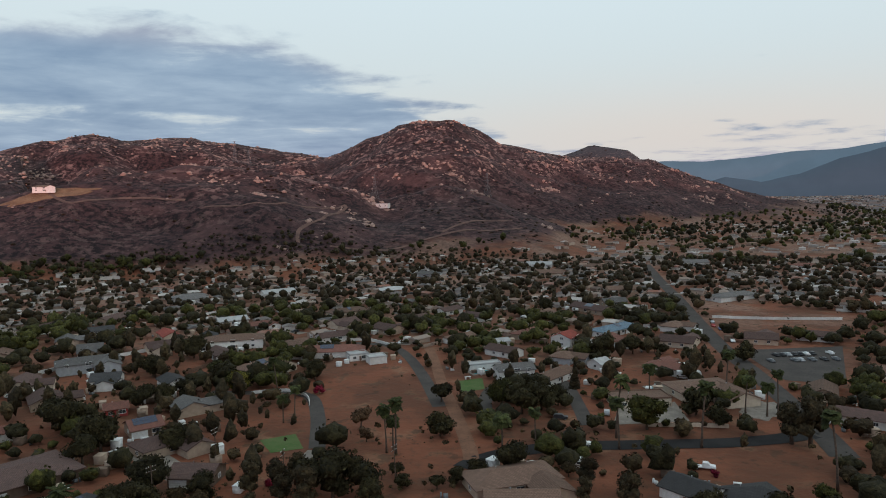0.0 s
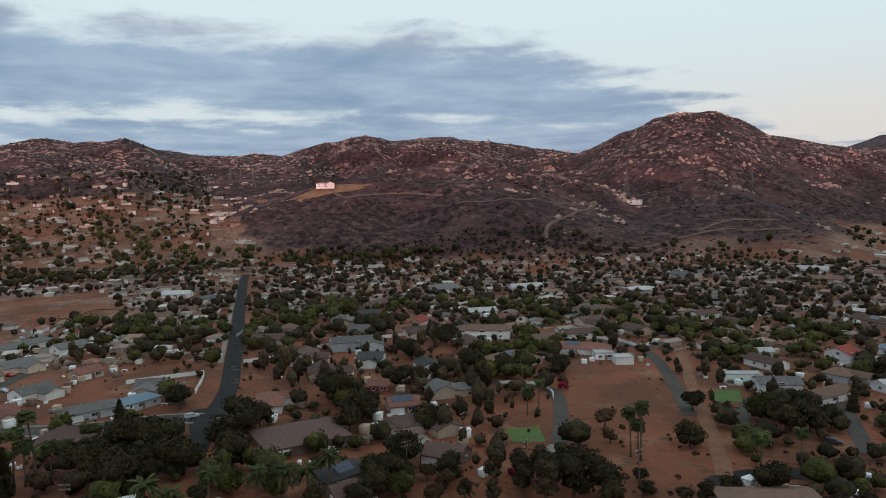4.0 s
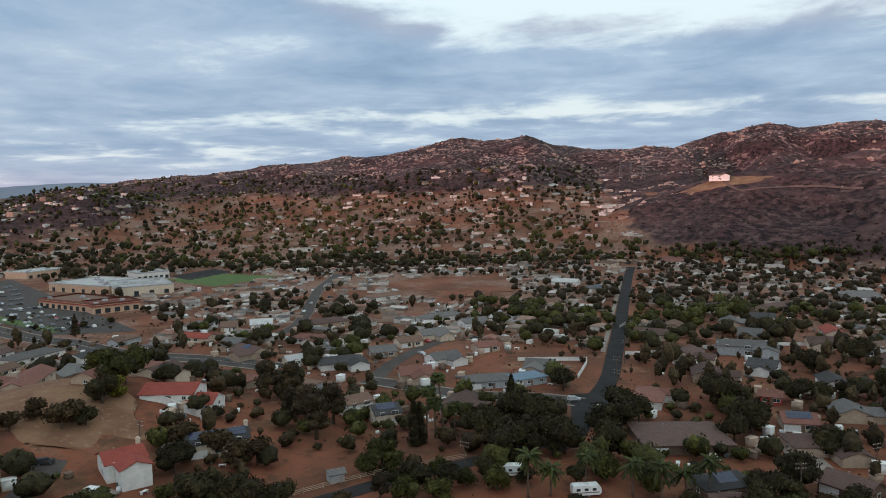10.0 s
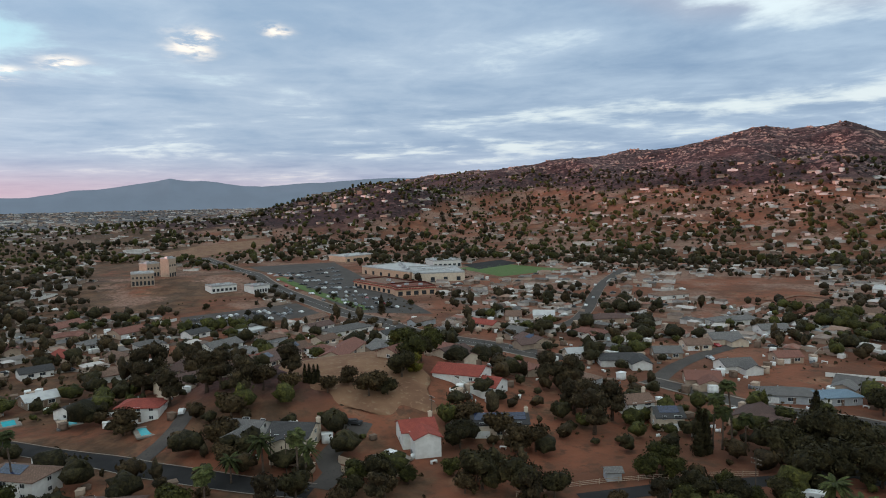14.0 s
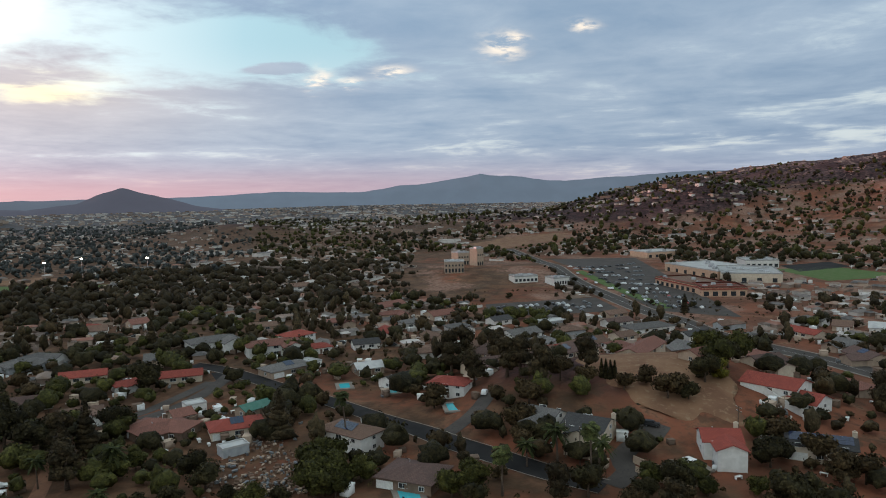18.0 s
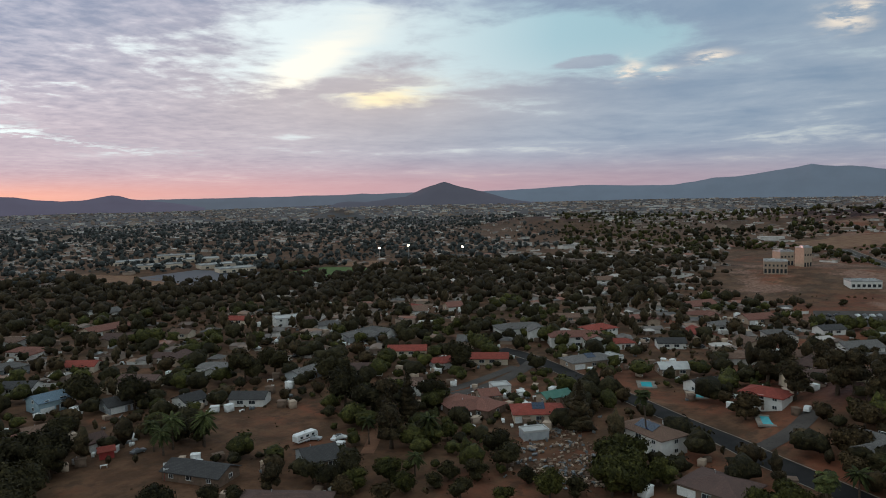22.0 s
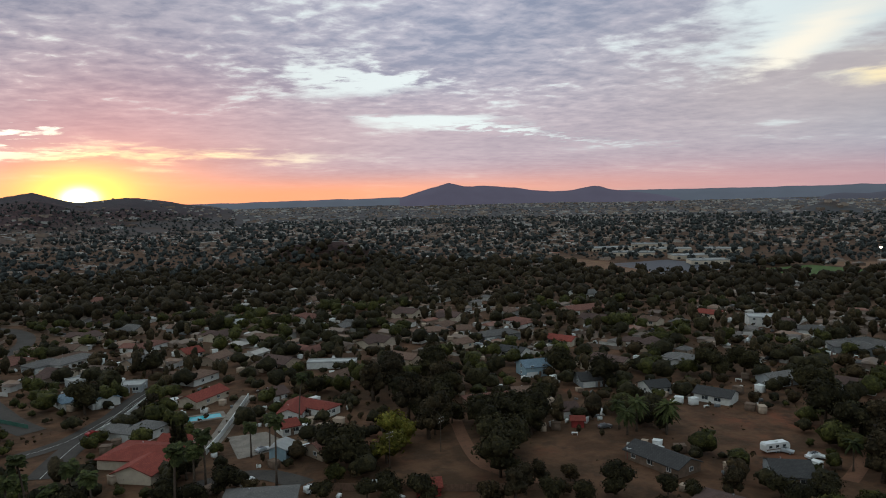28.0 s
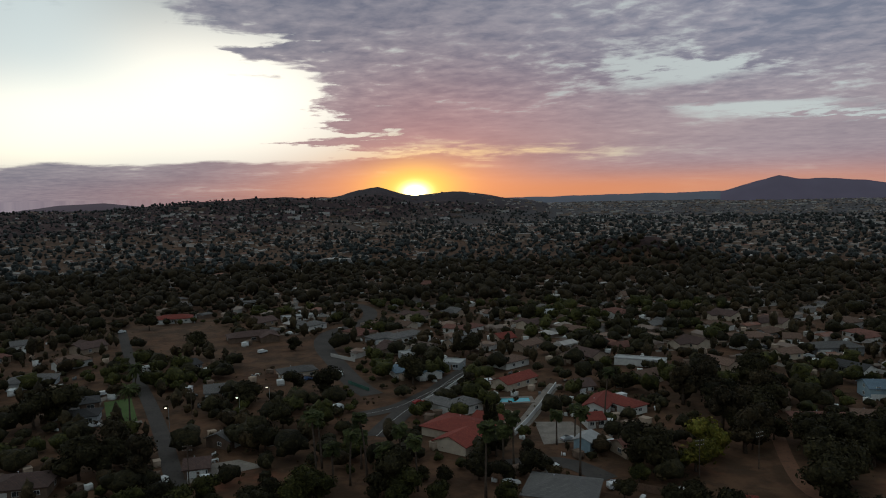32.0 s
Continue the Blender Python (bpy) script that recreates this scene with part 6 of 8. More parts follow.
# ---- hillside homes ----
house(-450.0, 806.0, 23.0, 12, 29, "tan", "white", "hip", tall=5.2, garage=0, wing=6, label='large white mansion with a pale hipped roof on a hilltop terrace')
slab([(-474, 768), (-484, 790), (-405, 832), (-396, 812)], DRY, "terrace", "dry tan grass terrace around a hilltop mansion", lift=0.5, rounded=True)
house(-84.4, 958.0, 24.0, 12, -10, "white", "white", "flat", tall=4.5, garage=0, label='white flat-roofed house alone on the scrub hill')
house(-667.4, 870.9, 15.7, 9, 60, "brown", "brown", "hip", garage=0, simple=1)
house(-523.1, 718.9, 12.7, 9, 14, "brown", "brown", garage=0, simple=1)
house(-794.7, 835.4, 16.5, 9, 66, "tan", "tan", garage=0, simple=1)
house(-917.4, 1103.2, 20.5, 9, 52, "brown", "tan", "hip", garage=0, simple=1)
house(-834.9, 1065.2, 19.4, 9, 14, "tan", "tan", "hip", garage=0, simple=1)
house(-732.3, 855.0, 16.1, 9, 37, "brown", "tan", "hip", garage=0, simple=1)
house(-737.6, 805.2, 15.6, 9, 25, "brown", "brown", "hip", garage=0, simple=1)
house(-935.8, 877.6, 18.4, 9, 54, "rust", "brown", "hip", garage=0, simple=1)
house(-1001.6, 795.9, 18.3, 9, 34, "tan", "tan", garage=0, simple=1)
house(-1032.4, 718.7, 18.0, 9, 63, "tan", "tan", garage=0, simple=1)
house(-1017.6, 661.2, 17.4, 9, 45, "brown", "brown", garage=0, simple=1)
house(-625.3, 741.2, 13.9, 9, 26, "brown", "tan", garage=0, simple=1)
house(-640.5, 946.8, 16.3, 9, 46, "brown", "brown", "hip", garage=0, simple=1)
house(-640.6, 554.7, 12.1, 9, 70, "tan", "tan", "hip", garage=0, simple=1)
house(-587.4, 571.8, 11.8, 9, 44, "tan", "tan", "hip", garage=0, simple=1)
house(-616.9, 555.6, 11.9, 9, 46, "brown", "tan", garage=0, simple=1)
house(-738.8, 605.2, 13.7, 9, 28, "brown", "brown", garage=0, simple=1)
house(-819.6, 619.2, 14.7, 9, 50, "brown", "tan", "hip", garage=0, simple=1)
house(-1088.0, 635.8, 18.0, 9, 52, "brown", "tan", garage=0, simple=1)
house(-1151.7, 649.2, 18.9, 9, 83, "tan", "tan", garage=0, simple=1)
house(-1110.3, 525.8, 17.6, 9, 62, "brown", "brown", "hip", garage=0, simple=1)
house(-1090.1, 465.3, 17.0, 9, 59, "tan", "tan", garage=0, simple=1)
# ---- shopping centre, hall on the rise, school ----
hall(-513.0, 131.3, 30, 26, 92, 6.0, "peach", "peach shop building with sloping red tile edges", band='red', roof='rust', bays=5)
hall(-541.0, 122.0, 62, 30, 20, 5.5, "peach", "low peach shop row with red tile edges", band='red', roof='tan', bays=9)
hall(-600.0, 176.0, 44, 55, 80, 6.8, "cream", "large cream flat-roofed store", units=9, bays=4)
hall(-634.0, 158.0, 74, 48, 23, 6.5, "peach", "large peach flat-roofed store", units=8, bays=6)
hall(-795.6, 136.0, 42.5, 30, 118, 6, "peach", "low peach building beside the avenue", bays=5)
hall(-692.8, 211.5, 29.4, 30, 90, 6.5, "white", "white flat-roofed school building", units=4)
hall(-590.3, -62.4, 16.3, 14, 98, 9, "tan", "peach three-storey institution on a bare rise", bays=6)
hall(-652.9, -63.2, 11.8, 12, 126, 11, "tan", "peach block with tower on a bare rise", bays=4)
hall(-631.6, -46.5, 8.4, 9, 141, 15, "tan", "tall peach tower block on a bare rise", bays=3)
hall(-555.3, -4.7, 19.1, 14, 110, 4, "white", "low white school building")
hall(-547.0, 21.0, 13.3, 14, 118, 5, "white", "small white building with a pale roof")
hall(-523.0, -738.7, 49.6, 20, 163, 3.8, "cream", "long low school building with a pale flat roof", units=2, bays=4)
hall(-502.5, -668.6, 50.3, 20, 145, 3.8, "cream", "long low school building with a pale flat roof", units=2, bays=4)
hall(-567.6, -681.7, 47.6, 20, 142, 3.8, "cream", "long low school building with a pale flat roof", units=2, bays=4)
hall(-530.9, -602.3, 46.2, 20, 158, 3.8, "cream", "long low school building with a pale flat roof", units=2, bays=4)
hall(-507.7, -553.9, 36.7, 20, 154, 3.8, "cream", "long low school building with a pale flat roof", units=2, bays=4)
hall(-591.9, -751.4, 43.8, 20, 147, 3.8, "cream", "long low school building with a pale flat roof", units=2, bays=4)
hall(-614.8, -646.0, 41.8, 20, 139, 3.8, "cream", "long low school building with a pale flat roof", units=2, bays=4)
flood_light(-616.4, -452.2, 60)
flood_light(-657.3, -441.9, 60)
flood_light(-657.0, -372.3, 60)
# ---- towers of the power line ----
pylon(-436.2, 1508.9, 35, 34.0)
pylon(-426.2, 1581.8, 35, 30.0)
pylon(-93.4, 979.1, 35, 34.0)
pylon(62.3, 1000.6, 35, 34.0)
pylon(-768.4, 1074.3, 20, 34.0)
pylon(-753.1, 1089.4, 20, 34.0)
pylon(-798.6, 1084.3, 20, 34.0)
pylon(-464.4, 1608.0, 35, 32.0)
# ---- pools ----
pool(80.2, 260.0, 10, 10, 5)
pool(-191.4, 41.1, 20, 11, 5)
pool(-233.2, -26.0, 15, 8, 4)
pool(-12.8, -252.4, 5, 11, 5)
pool(-170.5, -30.7, 20, 9, 5)
pool(-261.6, -52.9, 20, 8, 4)
pool(-267.5, -72.4, 20, 7, 4)
pool(14.5, 289.1, 20, 8, 4)
pool(29.7, -300.2, 20, 8, 4)
pool(78.7, 374.8, 15, 8, 4)
# ---- fences and walls ----
fence([(-157.4, 65.7), (-157.7, 83.2), (-155.9, 99.0), (-152.7, 114.7), (-147.8, 129.4)], style='rail', tall=1.4, mat=WALLS["tan"], label='weathered tan three-rail fence along the lane', panel=4.0)
fence([(-35.8, -175.9), (-53.3, -167.0), (-72.7, -158.0), (-94.5, -149.3)], tall=2.0, label='long dark brown board fence across the dirt lot')
fence([(-212.9, -3.7), (-206.1, 3.5), (-200.5, 13.4)], style='wall', tall=1.8, mat=WALLS["cream"], name='garden_wall', label='long cream garden wall on the slope', panel=4.0)
fence([(-190.4, 27.0), (-183.8, 34.8), (-183.3, 45.3)], style='wall', tall=2.0, mat=WALLS["tan"], name='garden_wall', label='curved reddish retaining wall below a pool', panel=4.0)
fence([(-185.1, 26.9), (-178.8, 33.8), (-178.2, 44.0)], style='wall', tall=1.6, mat=WALLS["tan"], name='garden_wall', label='lower curved reddish retaining wall', panel=4.0)
fence([(-193.4, 265.9), (-182.6, 279.7), (-175.0, 302.1), (-156.9, 329.5), (-140.2, 349.3)], style='wall', tall=1.6, mat=WALLS["white"], name='garden_wall', label='long white block wall along a lot', panel=5.0)
fence([(-218.8, 222.6), (-200.8, 242.1), (-195.9, 242.1), (-181.7, 218.9)], style='wall', tall=1.6, mat=WALLS["white"], name='garden_wall', label='white block wall round a lot', panel=5.0)
fence([(-109.8, 297.0), (-102.9, 315.7), (-97.4, 334.1)], tall=1.9, label='red-brown board fence on a bank')
fence([(-167.9, 426.1), (-152.5, 446.6), (-136.8, 477.8)], style='wall', tall=1.5, mat=WALLS["white"], name='garden_wall', label='white block wall beside a dirt field', panel=5.0)
fence([(-74.1, 264.3), (-61.6, 266.9), (-52.4, 258.9), (-49.3, 248.2)], style='wall', tall=1.1, mat=WALLS["white"], name='garden_wall', label='low white curving driveway wall', panel=3.0)
fence([(-58.0, 356.4), (-40.8, 358.0), (-26.6, 342.3)], style='wall', tall=1.4, mat=WALLS["white"], name='garden_wall', label='white curving wall behind a house', panel=4.0)
fence([(62.1, 217.9), (77.1, 216.6), (86.6, 214.8)], style='wall', tall=1.2, mat=WALLS["cream"], name='garden_wall', label='cream wall along the roadside', panel=4.0)
fence([(150.9, 399.3), (177.3, 389.3), (215.0, 382.0)], style='wall', tall=1.4, mat=WALLS["white"], name='garden_wall', label='pale wall across a dirt lot', panel=6.0)
fence([(-10.9, -215.2), (-17.1, -231.2), (-26.5, -260.1), (-29.7, -270.4)], style='wall', tall=1.8, mat=WALLS["white"], name='garden_wall', label='long pale wall beside a lane', panel=4.0)
fence([(20.5, -249.4), (13.5, -261.9), (4.6, -287.6)], style='wall', tall=1.5, mat=WALLS["white"], name='garden_wall', label='pale wall beside the road', panel=4.0)
fence([(-241.4, 71.3), (-227.4, 78.2), (-221.2, 82.6)], style='wall', tall=2.4, mat=WALLS["white"], name='garden_wall', label='tall white courtyard wall', panel=4.0)
fence([(89.0, -289.3), (66.5, -284.6), (57.7, -287.9)], tall=1.6, label='dark board fence round a dirt yard')
fence([(51.8, -277.3), (41.8, -265.9)], tall=1.5, label='teal mesh fence by the road', mat=ROOFS["green"])
# ---- campers and cars ----
camper(-130.5, 129.7, 51, 8.5, motor=1, label='white and black motor coach parked beside the lane')
camper(33.3, 185.5, -9, 5.5, label='white travel trailer parked under trees')
camper(-159.6, -147.1, 173, 8.2, label='silver-white travel trailer on a dirt lot')
camper(49.5, -238.8, -127, 6.2, label='white camper standing in a dirt yard')
camper(94.1, 272.3, -7, 9.3, label='white motor coach behind a large home', motor=1)
camper(94.7, 285.4, -3, 8.8, label='white travel trailer behind a large home')
camper(-109.4, 134.6, 56, 7.3, label='white travel trailer beside palms')
camper(144.1, -300.8, -151, 5.5, label='white camper beside the lane')
camper(-219.2, -50.7, 53, 8.4, label='white box trailer in a driveway')
car(39.1, 202.2, 1, "white", "suv", "on the dark road")
car(67.5, 183.2, -19, "white", "truck", "on bare dirt")
car(36.6, 226.7, -9, "black", "suv")
car(52.5, 230.4, 77, "silver", "suv")
car(-150.4, 192.1, 121, "white", "suv", "at the road bend")
car(-162.9, 194.0, 49, "silver", "suv", "on the wide street")
car(-211.3, 35.4, 74, "black", "suv")
car(-237.6, -15.6, 174, "white", "suv")
car(-200.5, 173.2, 23, "white", "car", "at the kerb")
car(142.0, 374.0, -99, "red", "car", "beside the long road")
car(142.2, 364.9, -100, "blue", "car", "beside the long road")
car(136.6, 335.5, -100, "white", "car", "beside the long road")
car(145.4, 384.7, -100, "silver", "car", "beside the long road")
car(-495.6, 275.6, 146, "white", "car", "on the street")
car(-438.3, 242.4, 146, "silver", "car", "on the street")
car(-410.2, 221.5, 146, "white", "car", "on the street")
car(-432.6, 231.8, 147, "blue", "car", "on the street")
car(-273.3, 183.5, -2, "white", "car")
car(-265.6, 182.8, -2, "grey", "car")
car(-298.0, 221.4, -7, "white", "car")
car(-258.9, 200.1, -4, "silver", "car")
car(-279.5, 236.6, -9, "white", "car")
car(-278.7, 219.2, -7, "red", "car")
car(-161.6, 270.1, -33, "white", "car")
car(-157.8, 271.6, -33, "silver", "car")
car(-167.0, 266.9, 70, "white", "car")
car(-162.4, 270.9, 70, "silver", "car")
car(128.2, -225.8, -143, "white", "suv")
car(145.0, -264.7, -137, "white", "suv")
car(72.3, -180.9, -152, "white", "suv")
car(69.0, -180.9, -152, "silver", "car")
car(72.1, -288.5, -140, "white", "suv")
car(69.8, -283.9, -141, "blue", "car")
car(202.1, -391.0, -122, "white", "suv")
car(104.2, -335.9, -134, "white", "suv")
car(21.4, -249.3, -147, "red", "car")
car(5.9, -213.5, -152, "white", "suv")
car(-7.9, -177.4, -156, "white", "suv")
car(-26.5, -210.5, -154, "silver", "car")
car(-39.2, -206.4, -155, "white", "suv")
car(-19.1, -188.5, -156, "white", "suv")
car(-34.0, -175.5, -157, "white", "suv")
car(6.2, -213.7, 179, "white", "car")
car(-19.0, -188.1, 176, "white", "car")
car(-34.2, -176.7, 175, "silver", "car")
car(-164.9, -138.9, 173, "white", "car")
car(-128.5, -184.6, 177, "grey", "car")
car(-38.4, -203.1, 178, "white", "car")
car(-166.1, -138.9, 121, "white", "car")
car(-161.5, -145.3, 121, "silver", "car")
scrap_heap(-177.0, -74.1, 905, 6.5)
scrap_heap(-187.4, -83.4, 847, 6.5)
scrap_heap(-193.8, -74.7, 811, 6.5)
scrap_heap(-204.7, -86.1, 835, 6.5)
scrap_heap(-181.7, -67.8, 856, 6.5)
scrap_heap(-188.3, -65.1, 871, 6.5)
scrap_heap(-168.5, -67.6, 950, 6.5)
scrap_heap(-172.6, -78.6, 875, 6.5)
scrap_heap(-171.0, -61.6, 901, 6.5)
scrap_heap(-202.9, -79.0, 786, 6.5)
scrap_heap(-175.0, -59.1, 916, 6.5)
scrap_heap(-174.2, -65.8, 871, 6.5)
car(-514.7, 24.6, 11, "white", "car", "in the shopping centre lot")
car(-499.7, 34.5, 9, "white", "car", "in the shopping centre lot")
car(-532.6, 60.5, 6, "white", "car", "in the shopping centre lot")
car(-556.1, 51.0, 8, "white", "car", "in the shopping centre lot")
car(-549.0, 83.3, 3, "grey", "car", "in the shopping centre lot")
car(-498.9, 64.0, 5, "grey", "car", "in the shopping centre lot")
car(-479.9, 76.1, 4, "white", "car", "in the shopping centre lot")
car(-592.9, 78.8, 3, "silver", "car", "in the shopping centre lot")
car(-604.2, 64.6, 5, "grey", "car", "in the shopping centre lot")
car(-531.7, 44.7, 9, "grey", "car", "in the shopping centre lot")
car(-469.3, 81.7, 3, "grey", "car", "in the shopping centre lot")
car(-452.9, 89.5, 2, "grey", "car", "in the shopping centre lot")
car(-569.2, 44.0, 10, "red", "car", "in the shopping centre lot")
car(-596.4, 39.8, 10, "silver", "car", "in the shopping centre lot")
car(-467.2, 100.0, 1, "red", "car", "in the shopping centre lot")
car(-497.1, 94.6, 2, "red", "car", "in the shopping centre lot")
# ---- poles and lamps ----
power_pole(-167.4, 224.8, 30)
power_pole(-210.5, 293.5, 30)
power_pole(-155.1, 208.1, 30)
power_pole(-183.7, 252.5, 30)
power_pole(-42.2, 176.3, 80)
power_pole(-65.4, 194.3, 70)
power_pole(-14.0, 178.0, 60)
power_pole(-136.7, 118.9, 20)
power_pole(-72.2, 167.4, 50)
power_pole(-188.3, 12.9, 10)
power_pole(-204.7, 58.0, 20)
power_pole(-173.7, -126.9, 50)
power_pole(98.4, -235.0, 10)
power_pole(77.0, -179.8, 10)
power_pole(-192.2, 9.2, 0)
power_pole(-74.0, -187.7, 30)
power_pole(-56.6, -181.8, 20)
lamp_post(74.9, -247.3, 40)
lamp_post(81.5, -234.5, 40)
lamp_post(101.2, -223.3, 40)
# ---- trees that stand out ----
tree("round", -2.5, 213.1, 1.23)
tree("round", -2.3, 248.5, 1.16)
tree("round", 81.3, 228.5, 1.40)
tree("round", 83.9, 216.4, 1.16)
tree("fresh", 61.4, 215.3, 1.40)
tree("fresh", 18.8, 242.4, 1.26)
tree("oak", 24.6, 232.9, 1.31)
tree("oak", 31.7, 237.0, 1.15)
tree("oak", 38.2, 241.9, 0.78)
tree("oak", 29.2, 255.8, 1.02)
tree("pine", 47.8, 262.6, 0.74)
tree("gum", 103.2, 198.0, 1.15)
tree("gum", 98.9, 200.3, 1.02)
tree("round", 83.6, 315.6, 1.33)
tree("round", 61.3, 428.9, 1.40)
tree("round", 126.6, 297.7, 1.40)
tree("round", 94.0, 317.2, 0.74)
tree("round", 117.4, 350.0, 0.75)
tree("round", 118.3, 339.3, 0.73)
tree("round", 108.6, 343.9, 0.73)
tree("round", 97.0, 314.8, 0.74)
tree("round", 105.5, 303.9, 0.79)
tree("palm", -18.0, 200.1, 1.30)
tree("palm", -15.2, 199.2, 1.29)
tree("palm", -16.2, 201.9, 1.21)
tree("palm", 48.8, 198.9, 1.43)
tree("palm", 50.2, 208.1, 1.48)
tree("palm", 15.0, 195.1, 1.47)
tree("palm", 24.9, 199.3, 1.20)
tree("palm", 72.3, 198.5, 1.47)
tree("palm", 103.1, 225.1, 1.33)
tree("palm", 97.3, 228.1, 1.21)
tree("palm", 105.3, 222.3, 1.20)
tree("palm", 71.5, 247.5, 1.50)
tree("palm", 101.1, 253.5, 1.45)
tree("palm", 94.3, 167.9, 1.50)
tree("palm", -54.3, 229.3, 1.15)
tree("palm", -50.5, 229.2, 1.15)
tree("palm", -63.1, 259.3, 1.16)
tree("fresh", -80.5, 267.6, 1.10)
tree("fresh", -93.7, 284.8, 1.07)
tree("lime", -79.4, 267.6, 1.10)
tree("oak", -117.7, 326.5, 1.30)
tree("oak", -53.6, 283.2, 0.95)
tree("oak", 67.8, 305.9, 1.18)
tree("oak", -124.0, 295.1, 1.10)
tree("oak", -102.8, 253.4, 0.87)
tree("oak", -28.9, 169.7, 1.29)
tree("oak", -22.3, 172.9, 1.16)
tree("oak", -35.8, 176.6, 0.89)
tree("bloom", -48.1, 262.5, 0.88)
tree("bloom", -46.6, 178.5, 0.63)
tree("bloom", 68.5, 178.1, 0.50)
tree("bare", -27.7, 220.1, 1.08)
tree("bare", -24.8, 209.7, 0.70)
tree("oak", -120.9, 220.1, 1.45)
tree("oak", -102.8, 204.7, 1.29)
tree("oak", -104.1, 196.5, 1.07)
tree("oak", -131.5, 179.0, 1.25)
tree("oak", -134.0, 191.8, 0.94)
tree("oak", -136.1, 174.8, 1.07)
tree("oak", -108.8, 249.1, 0.99)
tree("oak", -96.9, 259.6, 0.88)
tree("oak", -80.2, 204.9, 0.99)
tree("oak", -75.4, 171.4, 1.23)
tree("oak", -133.2, 151.1, 1.15)
tree("oak", -139.2, 145.6, 1.31)
tree("oak", -147.4, 144.5, 1.01)
tree("oak", -130.8, 229.7, 1.05)
tree("oak", -88.2, 277.0, 1.15)
tree("fresh", -160.5, 109.2, 1.00)
tree("fresh", -156.8, 102.1, 0.83)
tree("fresh", -154.9, 109.0, 0.74)
tree("round", -174.1, 201.3, 1.40)
tree("round", -122.0, 292.7, 1.40)
tree("cypress", -165.9, 124.7, 1.50)
tree("cypress", -166.6, 127.3, 1.39)
tree("cypress", -166.9, 166.6, 1.50)
tree("palm", -166.9, 133.5, 1.50)
tree("palm", -168.9, 131.7, 1.48)
tree("palm", -166.9, 136.8, 1.49)
tree("palm", -164.3, 139.2, 1.28)
tree("gum", -201.3, 107.9, 1.15)
tree("gum", -190.0, 105.3, 1.15)
tree("gum", -208.4, 107.9, 1.06)
tree("gum", -232.5, 119.6, 1.15)
tree("gum", -200.0, 117.2, 1.05)
tree("gum", -164.1, 165.1, 0.76)
tree("gum", -237.4, 112.5, 1.15)
tree("date_palm", -118.1, 123.2, 1.48)
tree("date_palm", -115.1, 128.2, 1.43)
tree("date_palm", -94.6, 144.7, 1.50)
tree("date_palm", -110.0, 135.2, 1.32)
tree("date_palm", -92.3, 151.3, 1.34)
tree("date_palm", -101.6, 142.8, 1.39)
tree("date_palm", -87.4, 153.6, 1.34)
tree("fresh", -299.2, 71.5, 1.40)
tree("fresh", -253.5, 65.0, 1.40)
tree("fresh", -278.0, 78.9, 1.40)
tree("olive", -194.7, 75.2, 1.40)
tree("olive", -203.8, 69.5, 1.40)
tree("olive", -183.5, 76.6, 1.33)
tree("olive", -182.8, 82.5, 1.34)
tree("oak", -239.2, 57.1, 1.17)
tree("oak", -254.3, 68.4, 1.04)
tree("oak", -227.5, 49.4, 0.74)
tree("oak", -190.7, 62.3, 0.98)
tree("oak", -153.4, 155.0, 1.45)
tree("oak", -154.2, 143.1, 1.36)
tree("oak", -146.6, 158.7, 1.40)
tree("oak", -136.4, 134.1, 1.25)
tree("oak", -131.7, 152.5, 1.31)
tree("oak", -137.5, 188.0, 1.31)
tree("oak", -120.6, 159.1, 1.14)
tree("oak", -156.2, 66.7, 1.27)
tree("oak", -164.0, 59.2, 1.16)
tree("lime", -243.2, 62.2, 0.90)
tree("olive", -223.6, -0.5, 1.40)
tree("olive", -207.8, -3.7, 1.38)
tree("olive", -230.3, 46.3, 1.18)
tree("olive", -232.1, 30.2, 1.02)
tree("olive", -238.8, 9.9, 1.40)
tree("olive", -235.8, -32.9, 1.40)
tree("olive", -213.1, 29.0, 0.71)
tree("gum", -304.2, -35.6, 1.15)
tree("gum", -308.4, -28.3, 1.15)
tree("gum", -292.4, -13.6, 1.15)
tree("gum", -247.6, -3.5, 1.15)
tree("gum", -245.1, 19.2, 1.01)
tree("cypress", -240.8, 23.8, 0.71)
tree("cypress", -240.4, 25.2, 0.71)
tree("cypress", -239.5, 26.6, 0.71)
tree("cypress", -239.5, 28.0, 0.71)
tree("date_palm", -189.8, 7.0, 1.50)
tree("date_palm", -179.0, 17.0, 1.42)
tree("date_palm", -187.0, -1.2, 1.28)
tree("pine", -435.3, 91.9, 0.88)
tree("olive", -208.4, -2.8, 1.38)
tree("olive", -197.6, -2.7, 1.10)
tree("olive", -227.5, 43.0, 1.40)
tree("olive", -236.7, 37.7, 1.04)
tree("olive", -234.6, 17.9, 1.18)
tree("olive", -213.3, 28.5, 0.71)
tree("gum", -235.1, 3.4, 1.15)
tree("gum", -250.1, -20.2, 1.15)
tree("gum", -272.9, -30.8, 1.15)
tree("gum", -249.3, -8.2, 1.15)
tree("palm", -170.3, -7.2, 1.48)
tree("palm", -175.7, 14.8, 1.50)
tree("palm", -200.8, -54.3, 1.34)
tree("fresh", -172.3, -50.7, 1.29)
tree("fresh", -165.1, -53.0, 1.25)
tree("fresh", -176.7, -44.2, 0.98)
tree("fresh", -172.8, -14.3, 1.09)
tree("fresh", -169.1, -19.6, 0.92)
tree("pine", -208.3, -77.3, 1.20)
tree("pine", -174.7, -126.4, 1.20)
